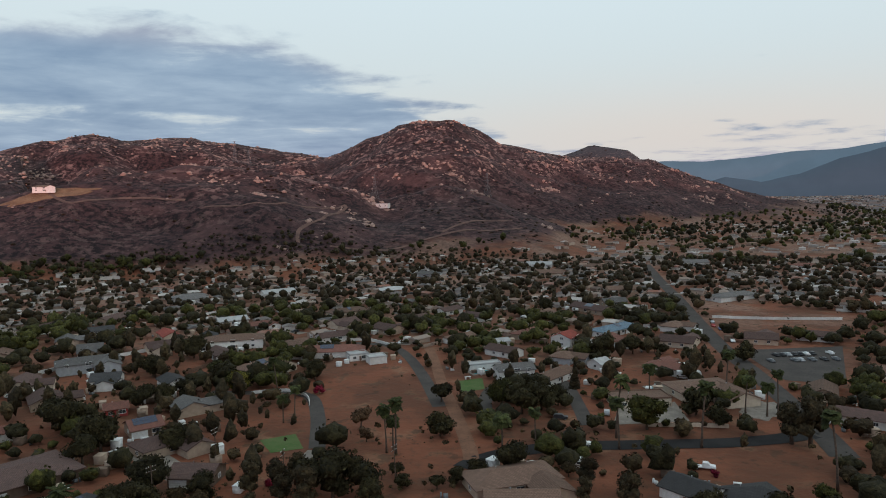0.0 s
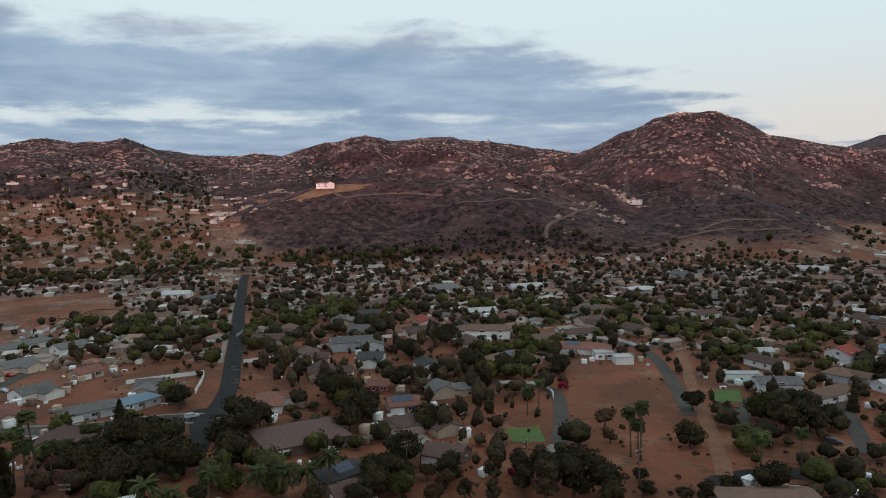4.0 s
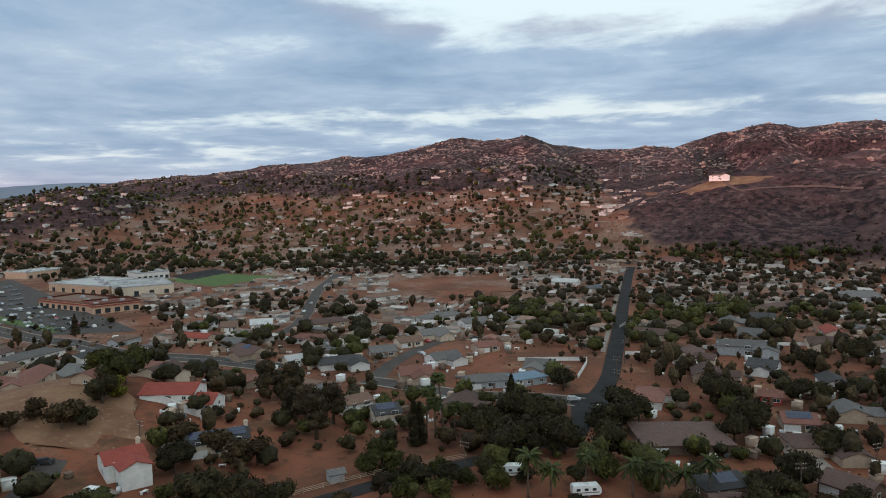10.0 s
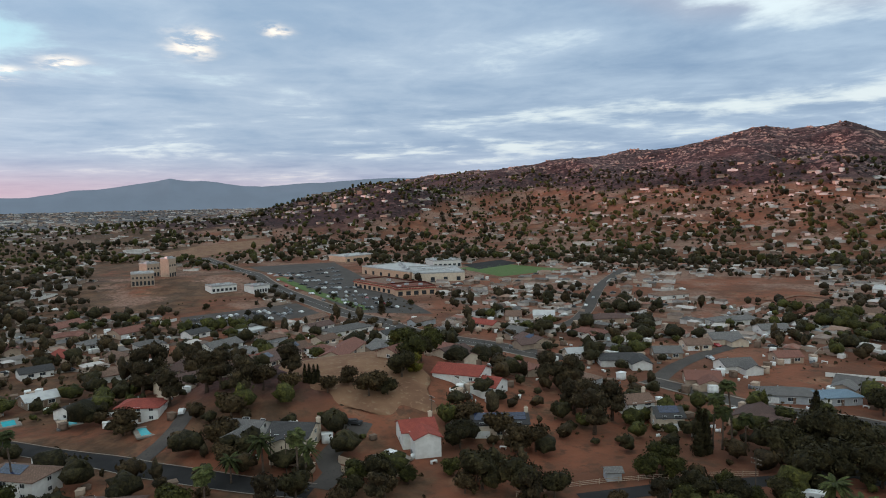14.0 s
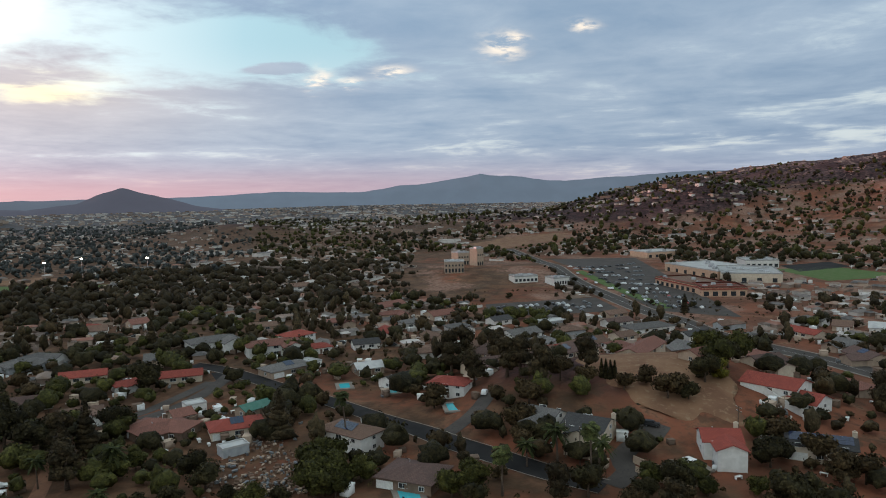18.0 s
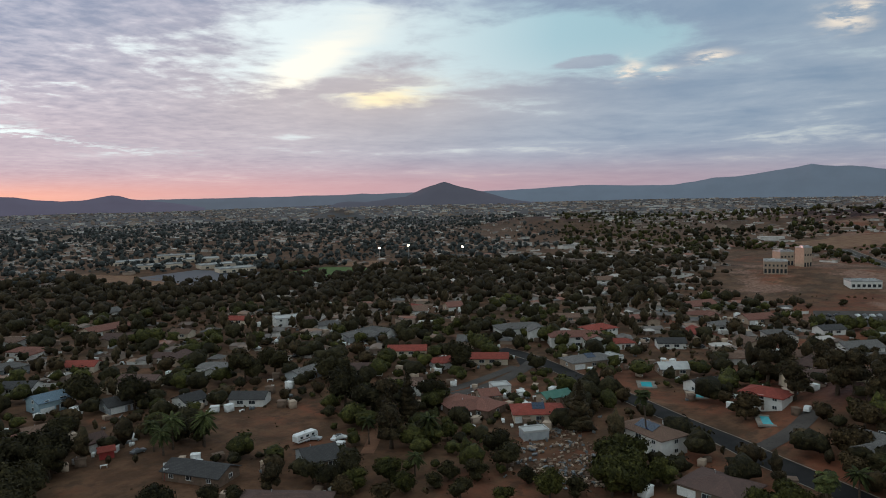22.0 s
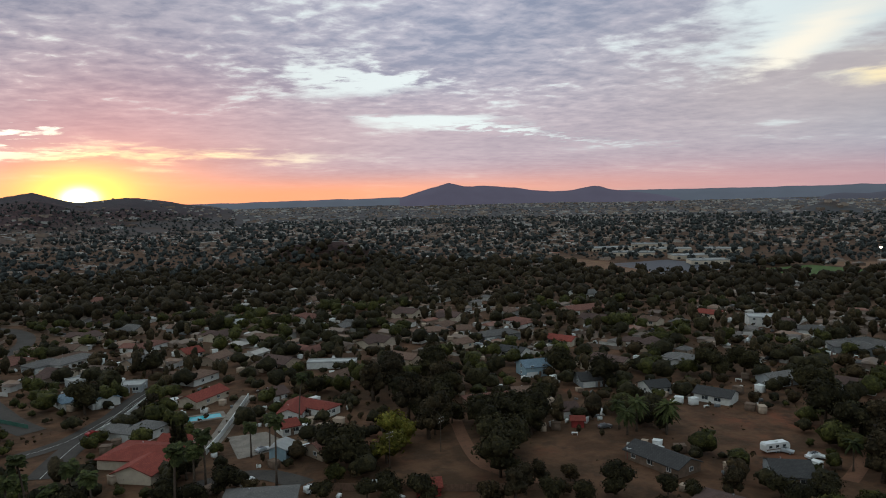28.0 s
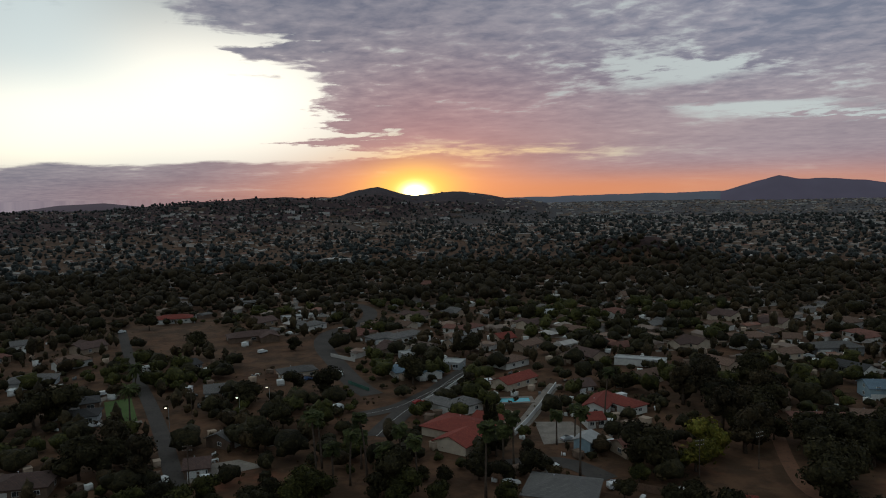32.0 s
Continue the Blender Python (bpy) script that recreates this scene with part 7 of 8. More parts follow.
tree("pine", -192.1, -130.9, 1.20)
tree("pine", -311.7, -199.0, 0.92)
tree("pine", -331.3, -187.6, 1.14)
tree("oak", -186.1, -141.7, 1.45)
tree("oak", -193.8, -159.2, 1.45)
tree("oak", -213.9, -181.7, 1.45)
tree("oak", -207.7, -131.0, 1.18)
tree("oak", -252.5, -146.3, 1.38)
tree("oak", -168.4, -83.0, 0.93)
tree("oak", -175.1, -89.5, 0.96)
tree("oak", -85.8, -173.2, 1.45)
tree("oak", -91.8, -177.2, 1.30)
tree("oak", -96.4, -205.4, 1.09)
tree("oak", -109.3, -196.1, 1.26)
tree("oak", -104.0, -203.1, 1.28)
tree("oak", -118.8, -209.1, 1.15)
tree("oak", -84.9, -220.7, 1.32)
tree("oak", -80.6, -234.4, 1.45)
tree("oak", -103.5, -271.3, 1.37)
tree("oak", -94.8, -232.3, 1.20)
tree("oak", -149.8, -245.5, 1.45)
tree("oak", -143.3, -176.4, 0.91)
tree("oak", -140.2, -189.9, 0.76)
tree("oak", -215.8, -214.6, 1.43)
tree("oak", -201.9, -217.6, 1.40)
tree("oak", -155.7, -224.3, 1.30)
tree("gum", -74.8, -199.4, 1.15)
tree("gum", -75.0, -219.1, 1.15)
tree("gum", -82.3, -258.2, 1.15)
tree("gum", -166.7, -119.9, 1.15)
tree("gum", -187.1, -136.6, 1.15)
tree("lime", -64.0, -196.0, 1.40)
tree("date_palm", -142.6, -172.8, 1.50)
tree("date_palm", -135.5, -177.9, 1.50)
tree("date_palm", -166.5, -128.1, 1.06)
tree("date_palm", -153.2, -102.9, 1.07)
tree("date_palm", -173.7, -110.6, 1.39)
tree("fresh", -173.7, -110.6, 0.91)
tree("fresh", -175.4, -56.2, 1.40)
tree("fresh", -185.0, -55.1, 1.20)
tree("fresh", -180.8, -109.1, 0.74)
tree("oak", -46.7, -186.5, 1.42)
tree("oak", -43.4, -192.5, 1.29)
tree("oak", -81.2, -163.8, 1.39)
tree("oak", -92.1, -195.1, 1.39)
tree("oak", -102.4, -196.0, 1.25)
tree("oak", -104.6, -189.1, 1.05)
tree("oak", -77.8, -201.9, 0.87)
tree("oak", -86.8, -209.7, 0.91)
tree("oak", -77.8, -217.2, 0.74)
tree("oak", -49.3, -273.3, 0.88)
tree("oak", -53.6, -262.5, 0.85)
tree("oak", 25.7, -274.8, 1.31)
tree("oak", 3.6, -325.1, 1.27)
tree("oak", -4.7, -197.6, 0.97)
tree("oak", -13.4, -181.8, 0.90)
tree("lime", -57.1, -186.1, 1.37)
tree("gum", 3.7, -260.5, 0.70)
tree("gum", -81.4, -206.1, 1.01)
tree("gum", -97.6, -240.5, 1.15)
tree("gum", -80.5, -249.0, 1.15)
tree("gum", -70.8, -245.8, 1.15)
tree("cypress", -2.4, -216.8, 1.17)
tree("cypress", -3.6, -215.2, 1.03)
tree("cypress", -4.7, -216.6, 1.04)
tree("palm", -6.4, -188.9, 1.50)
tree("palm", -9.2, -189.5, 1.50)
tree("palm", -41.4, -231.8, 1.27)
tree("palm", -22.8, -207.1, 1.24)
tree("palm", -27.8, -204.7, 1.23)
tree("palm", -26.3, -183.5, 1.40)
tree("date_palm", -131.0, -176.4, 1.47)
tree("date_palm", -141.7, -171.3, 1.50)
tree("date_palm", -131.8, -181.8, 1.13)
tree("gum", -82.5, -219.6, 1.15)
tree("gum", -92.4, -236.5, 1.15)
tree("gum", 89.1, -178.1, 1.10)
tree("gum", 103.3, -194.0, 1.15)
tree("oak", 147.8, -224.8, 1.45)
tree("oak", 141.5, -230.4, 1.45)
tree("oak", 102.3, -185.8, 1.20)
tree("oak", 108.1, -182.0, 1.37)
tree("oak", 56.1, -257.4, 1.25)
tree("oak", 139.6, -344.4, 1.16)
tree("oak", 82.8, -247.5, 1.04)
tree("oak", 21.5, -174.1, 1.16)
tree("oak", -96.0, -204.6, 1.27)
tree("oak", -102.3, -204.5, 1.10)
tree("oak", 63.6, -222.5, 0.93)
tree("oak", 63.2, -202.3, 1.03)
tree("oak", 72.0, -269.5, 0.88)
tree("date_palm", 119.0, -232.6, 1.50)
tree("date_palm", 66.1, -250.5, 1.03)
tree("date_palm", 136.3, -272.3, 1.49)
tree("palm", 43.3, -181.4, 1.41)
tree("palm", 38.1, -177.7, 1.38)
tree("palm", 33.6, -177.7, 1.37)
tree("palm", 29.8, -181.3, 1.39)
tree("palm", 24.8, -177.6, 1.36)
tree("palm", 20.8, -181.2, 1.38)
tree("palm", 43.5, -189.1, 1.26)
tree("palm", 32.5, -189.0, 1.25)
tree("palm", 15.8, -174.1, 1.33)
tree("palm", -1.3, -170.6, 1.50)
tree("lime", 146.5, -321.0, 0.50)
tree("round", 189.2, -398.4, 1.33)
tree("round", 90.4, -341.4, 1.07)
hall(-2448.6, -1458.6, 35.2, 14, 150, 7, "cream", "pale hilltop house on a lone peak", units=0, bays=4)
tree("round", -539.7, 65.4, 0.65)
tree("round", -508.1, 72.9, 0.62)
tree("round", -493.6, 48.5, 0.60)
tree("round", -466.6, 77.6, 0.57)
tree("round", -556.9, 34.9, 0.67)
tree("round", -456.7, 11.7, 0.64)
tree("round", -436.0, -4.0, 0.61)
tree("round", -600.3, 50.9, 0.60)
tree("round", -454.2, 100.8, 0.65)
tree("round", -458.2, 116.9, 0.66)
tree("round", -484.5, 146.4, 0.71)
tree("round", -489.3, -13.9, 0.69)
tree("round", -481.1, 26.2, 0.58)

# ---- woods, scrub, boulders and the far town ----
scatter = np.random.default_rng(77)
VIEW_LOW, VIEW_HIGH = -38.0, 221.0


def polar_points(count, near, far, power=1.0):
    """Random places in the swept sector, evenly over the ground for power 1."""
    u = scatter.uniform(0, 1, count)
    r = np.sqrt(near ** 2 + u ** power * (far ** 2 - near ** 2))
    a = np.radians(scatter.uniform(VIEW_LOW, VIEW_HIGH, count))
    return -r * np.sin(a), r * np.cos(a), r, np.degrees(a)


def free_of(x, y, rings, extra=0.0):
    """Which places lie outside all rings."""
    rings = np.array(rings)
    ok = np.ones(len(x), bool)
    for k in range(0, len(x), 2000):
        s = slice(k, k + 2000)
        d2 = (x[s, None] - rings[None, :, 0]) ** 2 + (y[s, None] - rings[None, :, 1]) ** 2
        ok[s] = ~(d2 < (rings[None, :, 2] + extra) ** 2).any(1)
    return ok


def spaced(x, y, gap):
    """Keeps places at least gap apart."""
    cells, keep = {}, []
    for k, (px, py) in enumerate(zip(x, y)):
        c = (int(px // gap), int(py // gap))
        if all((x[j] - px) ** 2 + (y[j] - py) ** 2 > gap * gap for i in (-1, 0, 1) for l in (-1, 0, 1) for j in cells.get((c[0] + i, c[1] + l), ())):
            cells.setdefault(c, []).append(k)
            keep.append(k)
    return np.array(keep, int)


def planted(name, templates, x, y, scale, mat, label, category, squash=(0.85, 1.2), sink=0.0, turning=True):
    """Many low forms joined in one mesh."""
    z = land(x, y) - sink
    turn = scatter.uniform(0, 6.283, len(x)) * (1.0 if turning else 0.0)
    stretch = scatter.uniform(squash[0], squash[1], len(x))
    pick = scatter.integers(0, len(templates), len(x))
    allv, allf, base = [], [], 0
    for k, (tv, tf) in enumerate(templates):
        idx = np.nonzero(pick == k)[0]
        if not len(idx):
            continue
        c, s = np.cos(turn[idx])[:, None], np.sin(turn[idx])[:, None]
        sc = scale[idx][:, None]
        vx = (tv[None, :, 0] * c - tv[None, :, 1] * s) * sc + x[idx][:, None]
        vy = (tv[None, :, 0] * s + tv[None, :, 1] * c) * sc + y[idx][:, None]
        vz = tv[None, :, 2] * sc * stretch[idx][:, None] + z[idx][:, None]
        allv.append(np.stack([vx, vy, vz], 2).reshape(-1, 3))
        allf.append((tf[None] + (np.arange(len(idx)) * len(tv))[:, None, None] + base).reshape(-1, 3))
        base += len(idx) * len(tv)
    v, f = np.concatenate(allv), np.concatenate(allf)
    me = bpy.data.meshes.new(name)
    me.vertices.add(len(v))
    me.vertices.foreach_set("co", v.astype(np.float32).ravel())
    me.loops.add(f.size)
    me.loops.foreach_set("vertex_index", f.astype(np.int32).ravel())
    me.polygons.add(len(f))
    me.polygons.foreach_set("loop_start", np.arange(0, f.size, 3, dtype=np.int32))
    me.update(calc_edges=True)
    if category not in ("cars", "driveways", "boulders", "yard clutter"):
        me.shade_smooth()
    me.materials.append(mat)
    return tagged(new(name, me), label, category, kind="stuff")


def template(v, f):
    tris = [t for face in f for t in ([face] if len(face) == 3 else [face[:3], (face[0], face[2], face[3])])]
    return np.array(v, float), np.array(tris, int)


def clump(rng, tall, spread, lobes, count, size, detail=1):
    """A cheap crown that reaches the ground: one broad body, side lobes and a few sprays."""
    bv, bf = blob(rng, spread * 0.72, tall / spread * 0.46, 2 if lobes > 1 else detail)
    v, f = list(bv + np.array([0, 0, tall * 0.48])), list(bf)
    centres, radii = [np.array([0, 0, tall * 0.5])], [spread * 0.75]
    for k in range(lobes):
        a, r = k * 2.3 + rng.uniform(0, 1), spread * rng.uniform(0.34, 0.52)
        c = np.array([spread * 0.55 * math.cos(a), spread * 0.55 * math.sin(a), tall * rng.uniform(0.32, 0.68)])
        bv, bf = blob(rng, r, 0.95, detail)
        i = len(v)
        v += list(bv + c)
        f += [tuple(q + i for q in t) for t in bf]
        centres.append(c)
        radii.append(r)
    sv, sf = sprays(rng, centres, radii, count, size, 0.9)
    i = len(v)
    return template(v + sv, f + [tuple(q + i for q in t) for t in sf])


mid_forms = {k: [clump(tree_rng, KINDS[k][0], KINDS[k][1] * (0.75 if k == "gum" else 1.0), 2, 40, 0.8) for _ in range(6)] for k in ("oak", "fresh", "olive", "gum")}
far_forms = [clump(tree_rng, t, 4.2, 1, 7, 1.0, 1) for t in (7, 8, 9, 11, 6)]
small_forms = [clump(tree_rng, t, 4.6, 0, 2, 1.5, 1) for t in (7, 8, 9, 11, 6)]
rock_forms = [template(*blob(tree_rng, 1.0, 0.75, 1)) for k in range(6)]

# rows of parked cars
def lot_rows(corners, rows, places, seed):
    rng = np.random.default_rng(seed)
    (x0, y0), (x1, y1), (x2, y2), (x3, y3) = corners
    form = template(*car_form())
    xs, ys, ang = [], [], math.atan2(y1 - y0, x1 - x0)
    for i in range(rows):
        for j in range(places):
            if rng.uniform() < 0.55:
                s, t = (j + 0.5) / places, (i + 0.5) / rows
                xs.append((x0 * (1 - s) + x1 * s) * (1 - t) + (x3 * (1 - s) + x2 * s) * t)
                ys.append((y0 * (1 - s) + y1 * s) * (1 - t) + (y3 * (1 - s) + y2 * s) * t)
    xs, ys, shade = np.array(xs), np.array(ys), rng.choice(4, len(xs), p=[0.14, 0.16, 0.30, 0.40])
    c, s = math.cos(ang + 1.5708), math.sin(ang + 1.5708)
    v = form[0].copy()
    turned = np.stack([v[:, 0] * c - v[:, 1] * s, v[:, 0] * s + v[:, 1] * c, v[:, 2]], 1)
    for k, paint in enumerate(("white", "silver", "grey", "black")):
        pick = shade == k
        if not pick.any():
            continue
        planted("parked_cars", [(turned, form[1])], xs[pick], ys[pick], np.ones(pick.sum()), CAR[paint], f"{paint} cars parked in rows on asphalt", "cars", (0.95, 1.05), 0.0, False)


def car_form():
    s = Solid()
    s.box(-2.2, -0.9, 0.3, 2.2, 0.9, 0.95, 0.06)
    s.box(-1.5, -0.8, 0.95, 0.9, 0.8, 1.45, 0.25)
    for wx in (-1.4, 1.4):
        s.box(wx - 0.32, -0.93, 0.12, wx + 0.32, 0.93, 0.5)
    return s.v, s.f


lot_rows([(-654, 32), (-733, 104), (-540, 103), (-555, 59)], 6, 16, 1)
lot_rows([(-542, 54), (-544, 95), (-441, 112), (-448, 85)], 5, 16, 2)
lot_rows([(-455, -22), (-481, 40), (-445, 50), (-422, -18)], 4, 18, 3)
lot_rows([(-547, 158), (-568, 194), (-472, 170), (-459, 141)], 3, 10, 4)
lot_rows([(137, 310), (171, 313), (164, 291), (135, 291)], 2, 12, 5)

# more houses between the measured ones
x, y, r, a = polar_points(6000, 235, 640)
ok = free_of(x, y, KEEP_CLEAR, 8) & free_of(x, y, HOUSES, 11) & (land(x, y) < 20) & (fbm(x, y, 130, 2, 71) > -0.30 - 0.25 * ((a > 60) & (a < 125)) + 0.32 * (a > 112))
x, y, a = x[ok], y[ok], a[ok]
keep = spaced(x, y, 26)
keep = keep[np.argsort(np.hypot(x[keep], y[keep]))][:122]
protos = []
for n, k in enumerate(keep):
    tilt = float(45 + 20 * math.sin(x[k] / 160) + scatter.integers(0, 2) * 90 + scatter.uniform(-8, 8))
    m = pose(float(x[k]), float(y[k]), ground_z(x[k], y[k]), 0, 0, tilt)
    if n < 14:
        look_of = (("tan", "cream"), ("grey", "white"), ("brown", "tan"), ("brown", "white"), ("rust", "white"), ("grey", "tan"), ("slate", "white"), ("tan", "white"), ("brown", "cream"), ("red", "cream"), ("tan", "grey"), ("brown", "cream"), ("tan", "tan"), ("rust", "tan"))[n]
        ob = house(float(x[k]), float(y[k]), 11 + n % 5 * 1.6, 8.5 + n % 3, tilt, look_of[0], look_of[1], ("gable", "hip", "gable")[n % 3], wing=(0, 7, -8)[n % 3], simple=1)
        for wx in (-3, 2.5):
            part("window", FAR_WINDOW, ob, pose(wx, (8.5 + n % 3) / 2 + 0.01, 0.95, 0, 0, 180))
            part("window", FAR_WIDE, ob, pose(wx * 0.8, -(8.5 + n % 3) / 2 - 0.01, 0.95))
        protos.append(ob)
    else:
        copy_thing(protos[n % 14], m)
    HOUSES.append((float(x[k]), float(y[k]), 8.0))
    KEEP_CLEAR.append((float(x[k]), float(y[k]), 6.5))

# yards: sheds, bins, tables, driveways and hedges beside the nearer houses
yard_homes = np.array([c for c in HOUSES if 120 < math.hypot(c[0], c[1]) < 480])
spot = np.repeat(yard_homes, 3, axis=0)
way, far_off = scatter.uniform(0, 6.283, len(spot)), scatter.uniform(4, 10, len(spot)) + spot[:, 2]
cx, cy = spot[:, 0] + far_off * np.cos(way), spot[:, 1] + far_off * np.sin(way)
ok = free_of(cx, cy, HOUSES, -0.5) & free_of(cx, cy, [c for c in KEEP_CLEAR if c[2] < 5.5], -0.3)
cx, cy = cx[ok], cy[ok]
shed = template(*(lambda q: (q.v, q.f))(Solid().box(-1.3, -1.0, -0.5, 1.3, 1.0, 1.9).box(-1.45, -1.15, 1.9, 1.45, 1.15, 2.05, 0.1)))
crate = template(*(lambda q: (q.v, q.f))(Solid().box(-0.5, -0.4, -0.3, 0.5, 0.4, 0.8).box(0.7, -0.3, -0.3, 1.2, 0.3, 1.1, 0.05)))
stand = template(*(lambda q: (q.v, q.f))(Solid().box(-1.0, -0.5, 0.68, 1.0, 0.5, 0.76).box(-0.9, -0.4, -0.3, -0.8, 0.4, 0.68).box(0.8, -0.4, -0.3, 0.9, 0.4, 0.68)))
YARD_PAINT = [("sheds", shed, TRIM, "small white garden sheds beside the houses"), ("sheds", shed, WALLS["brown"], "small brown garden sheds beside the houses"), ("bins", crate, CAR["white"], "pale bins and boxes in the yards"), ("bins", crate, CAR["grey"], "dark bins and boxes in the yards"), ("garden_tables", stand, TRIM, "pale garden tables in the yards"), ("sheds", shed, WALLS["tan"], "small tan garden sheds beside the houses")]
for k, (name, form, mat, words) in enumerate(YARD_PAINT):
    planted(name, [form], cx[k::6], cy[k::6], scatter.uniform(0.75, 1.25, len(cx[k::6])), mat, words, "yard clutter")

# far houses
def town(name, count, near, far, label, power, low=60, gap=3.0):
    x, y, r, a = polar_points(count, near, far, power)
    h = land(x, y)
    patch = fbm(x, y, 300, 2, 95) + scatter.uniform(-0.5, 0.5, len(x))
    slope = (a > 35) & (a < 95)
    ok = (patch > -0.08 + 0.05 * ((a > 122) & (r < 1500)) - 0.3 * (r > 1700) + 0.1 * (a < 36) - 0.2 * (slope & (r < 1000)) - 0.45 * ((a > 50) & (a < 108) & (r < 720)) + 0.4 * ((a > 114) & (r < 720))) & np.where(a < 35, h < 9, h < np.where(slope, 78, low) + 40 * scatter.uniform(0, 1, len(x)) ** 4)
    ok &= free_of(x, y, [c for c in KEEP_CLEAR if c[2] > 3.3], gap - 3) & free_of(x, y, HOUSES, gap - 3)
    x, y, h = x[ok], y[ok], h[ok]
    k = spaced(x, y, 16.5 if far < 800 else 18)
    x, y, h = x[k], y[k], h[k]
    v, f, mi = [], [], []
    for px, py, pz in zip(x, y, h):
        l, w, t = scatter.uniform(2.8, 5.4), scatter.uniform(2.4, 3.5), scatter.uniform(2.1, 2.9)
        big = scatter.uniform() < (0.16 if near > 1500 else 0.03 if near > 700 else 0.0)
        if big:
            l, w, t = l * 3.0, w * 2.4, t * 1.9
        g = math.radians(45 + 20 * math.sin(px / 160) + 90 * scatter.integers(0, 2)) + scatter.normal(0, 0.12)
        if far < 800:
            HOUSES.append((px, py, l * 0.8))
        c, s = math.cos(g), math.sin(g)

        def put(points, faces, kinds):
            i = len(v)
            v.extend((px + qx * c - qy * s, py + qx * s + qy * c, pz + qz) for qx, qy, qz in points)
            f.extend(tuple(q + i for q in face) for face in faces)
            mi.extend(kinds)

        def roofed(l, w, t, ox, oy, pitch, hip):
            pk = t + w * pitch
            put([(ox + qx, oy + qy, qz) for qx, qy, qz in ((-l, -w, -3), (l, -w, -3), (l, w, -3), (-l, w, -3), (-l, -w, t), (l, -w, t), (l, w, t), (-l, w, t), (-l - 0.5, -w - 0.5, t - 0.15), (l + 0.5, -w - 0.5, t - 0.15), (l + 0.5, w + 0.5, t - 0.15), (-l - 0.5, w + 0.5, t - 0.15), (-l * hip, 0, pk), (l * hip, 0, pk))],
                [(0, 1, 5, 4), (1, 2, 6, 5), (2, 3, 7, 6), (3, 0, 4, 7), (8, 9, 13, 12), (9, 10, 13), (10, 11, 12, 13), (11, 8, 12)], [0, 0, 0, 0, 1, 1, 1, 1])

        def block(x0, y0, x1, y1, top, kind):
            put([(x0, y0, -1.5), (x1, y0, -1.5), (x1, y1, -1.5), (x0, y1, -1.5), (x0, y0, top), (x1, y0, top), (x1, y1, top), (x0, y1, top)],
                [(4, 5, 6, 7), (0, 1, 5, 4), (1, 2, 6, 5), (2, 3, 7, 6), (3, 0, 4, 7)], [kind] * 5)

        roofed(l, w, t, 0, 0, 0.02 if big else 0.34, scatter.choice([0.62, 1.0]))
        if near > 1500:
            continue
        if scatter.uniform() < 0.6 and not big:
            roofed(w * 0.75, w * 0.7, t - 0.05, scatter.choice([-1, 1]) * (l - w * 0.5), -w - w * 0.45, 0.3, 0.6)
        if scatter.uniform() < 0.55:
            ox, oy = scatter.uniform(-9, 9), scatter.choice([-1, 1]) * scatter.uniform(w + 3.0, w + 6)
            block(ox - 1.6, oy - 1.2, ox + 1.6, oy + 1.2, scatter.uniform(1.6, 2.6), 0)
        if scatter.uniform() < 0.6:
            oy = scatter.choice([-1, 1]) * (w + 7.5)
            block(-9, oy - 0.12, 8, oy + 0.12, 1.6, 0)
        if scatter.uniform() < 0.4:
            ox = scatter.choice([-1, 1]) * (l + 3.5)
            block(ox - 0.12, -9, ox + 0.12, 7, 1.6, 0)
    if far < 800:
        aside = scatter.uniform(0, 6.283, len(x))
        px, py = x + 9.5 * np.cos(aside), y + 9.5 * np.sin(aside)
        pad = np.array([(-2.2, -6, 0.14), (2.2, -6, 0.14), (2.6, 6, 0.14), (-2.6, 6, 0.14)]), np.array([(0, 1, 2), (0, 2, 3)])
        planted("driveways", [pad], px, py, scatter.uniform(0.7, 1.2, len(x)), CONCRETE, "pale concrete driveways beside the houses", "driveways")
        body = template(*car_form())
        for k, paint in enumerate(("white", "silver", "black")):
            planted("parked_cars", [body], px[k::3], py[k::3], np.full(len(px[k::3]), 1.0), CAR[paint], f"{paint} cars parked on the driveways", "cars", (0.95, 1.05), -0.14)
    me = bpy.data.meshes.new(name)
    me.from_pydata(v, [], f)
    me.materials.append(FAR_WALL)
    me.materials.append(FAR_ROOF)
    me.polygons.foreach_set("material_index", mi)
    return tagged(new(name, me), label, "houses", kind="stuff")


def by_island(stops):
    def paint(tree, place):
        geo = tree.nodes.new("ShaderNodeNewGeometry")
        ramp = tree.nodes.new("ShaderNodeValToRGB")
        ramp.color_ramp.interpolation = "CONSTANT"
        for k, col in enumerate(stops):
            e = ramp.color_ramp.elements[k] if k < 2 else ramp.color_ramp.elements.new(k / len(stops))
            e.position, e.color = k / len(stops), (*col, 1)
        tree.links.new(geo.outputs["Random Per Island"], ramp.inputs[0])
        return blend(tree, noise_of(tree, place, 0.3, 3).step(0.4, 0.7) * 0.4, Sum(tree, ramp.outputs[0]), (0.25, 0.22, 0.2))
    return paint


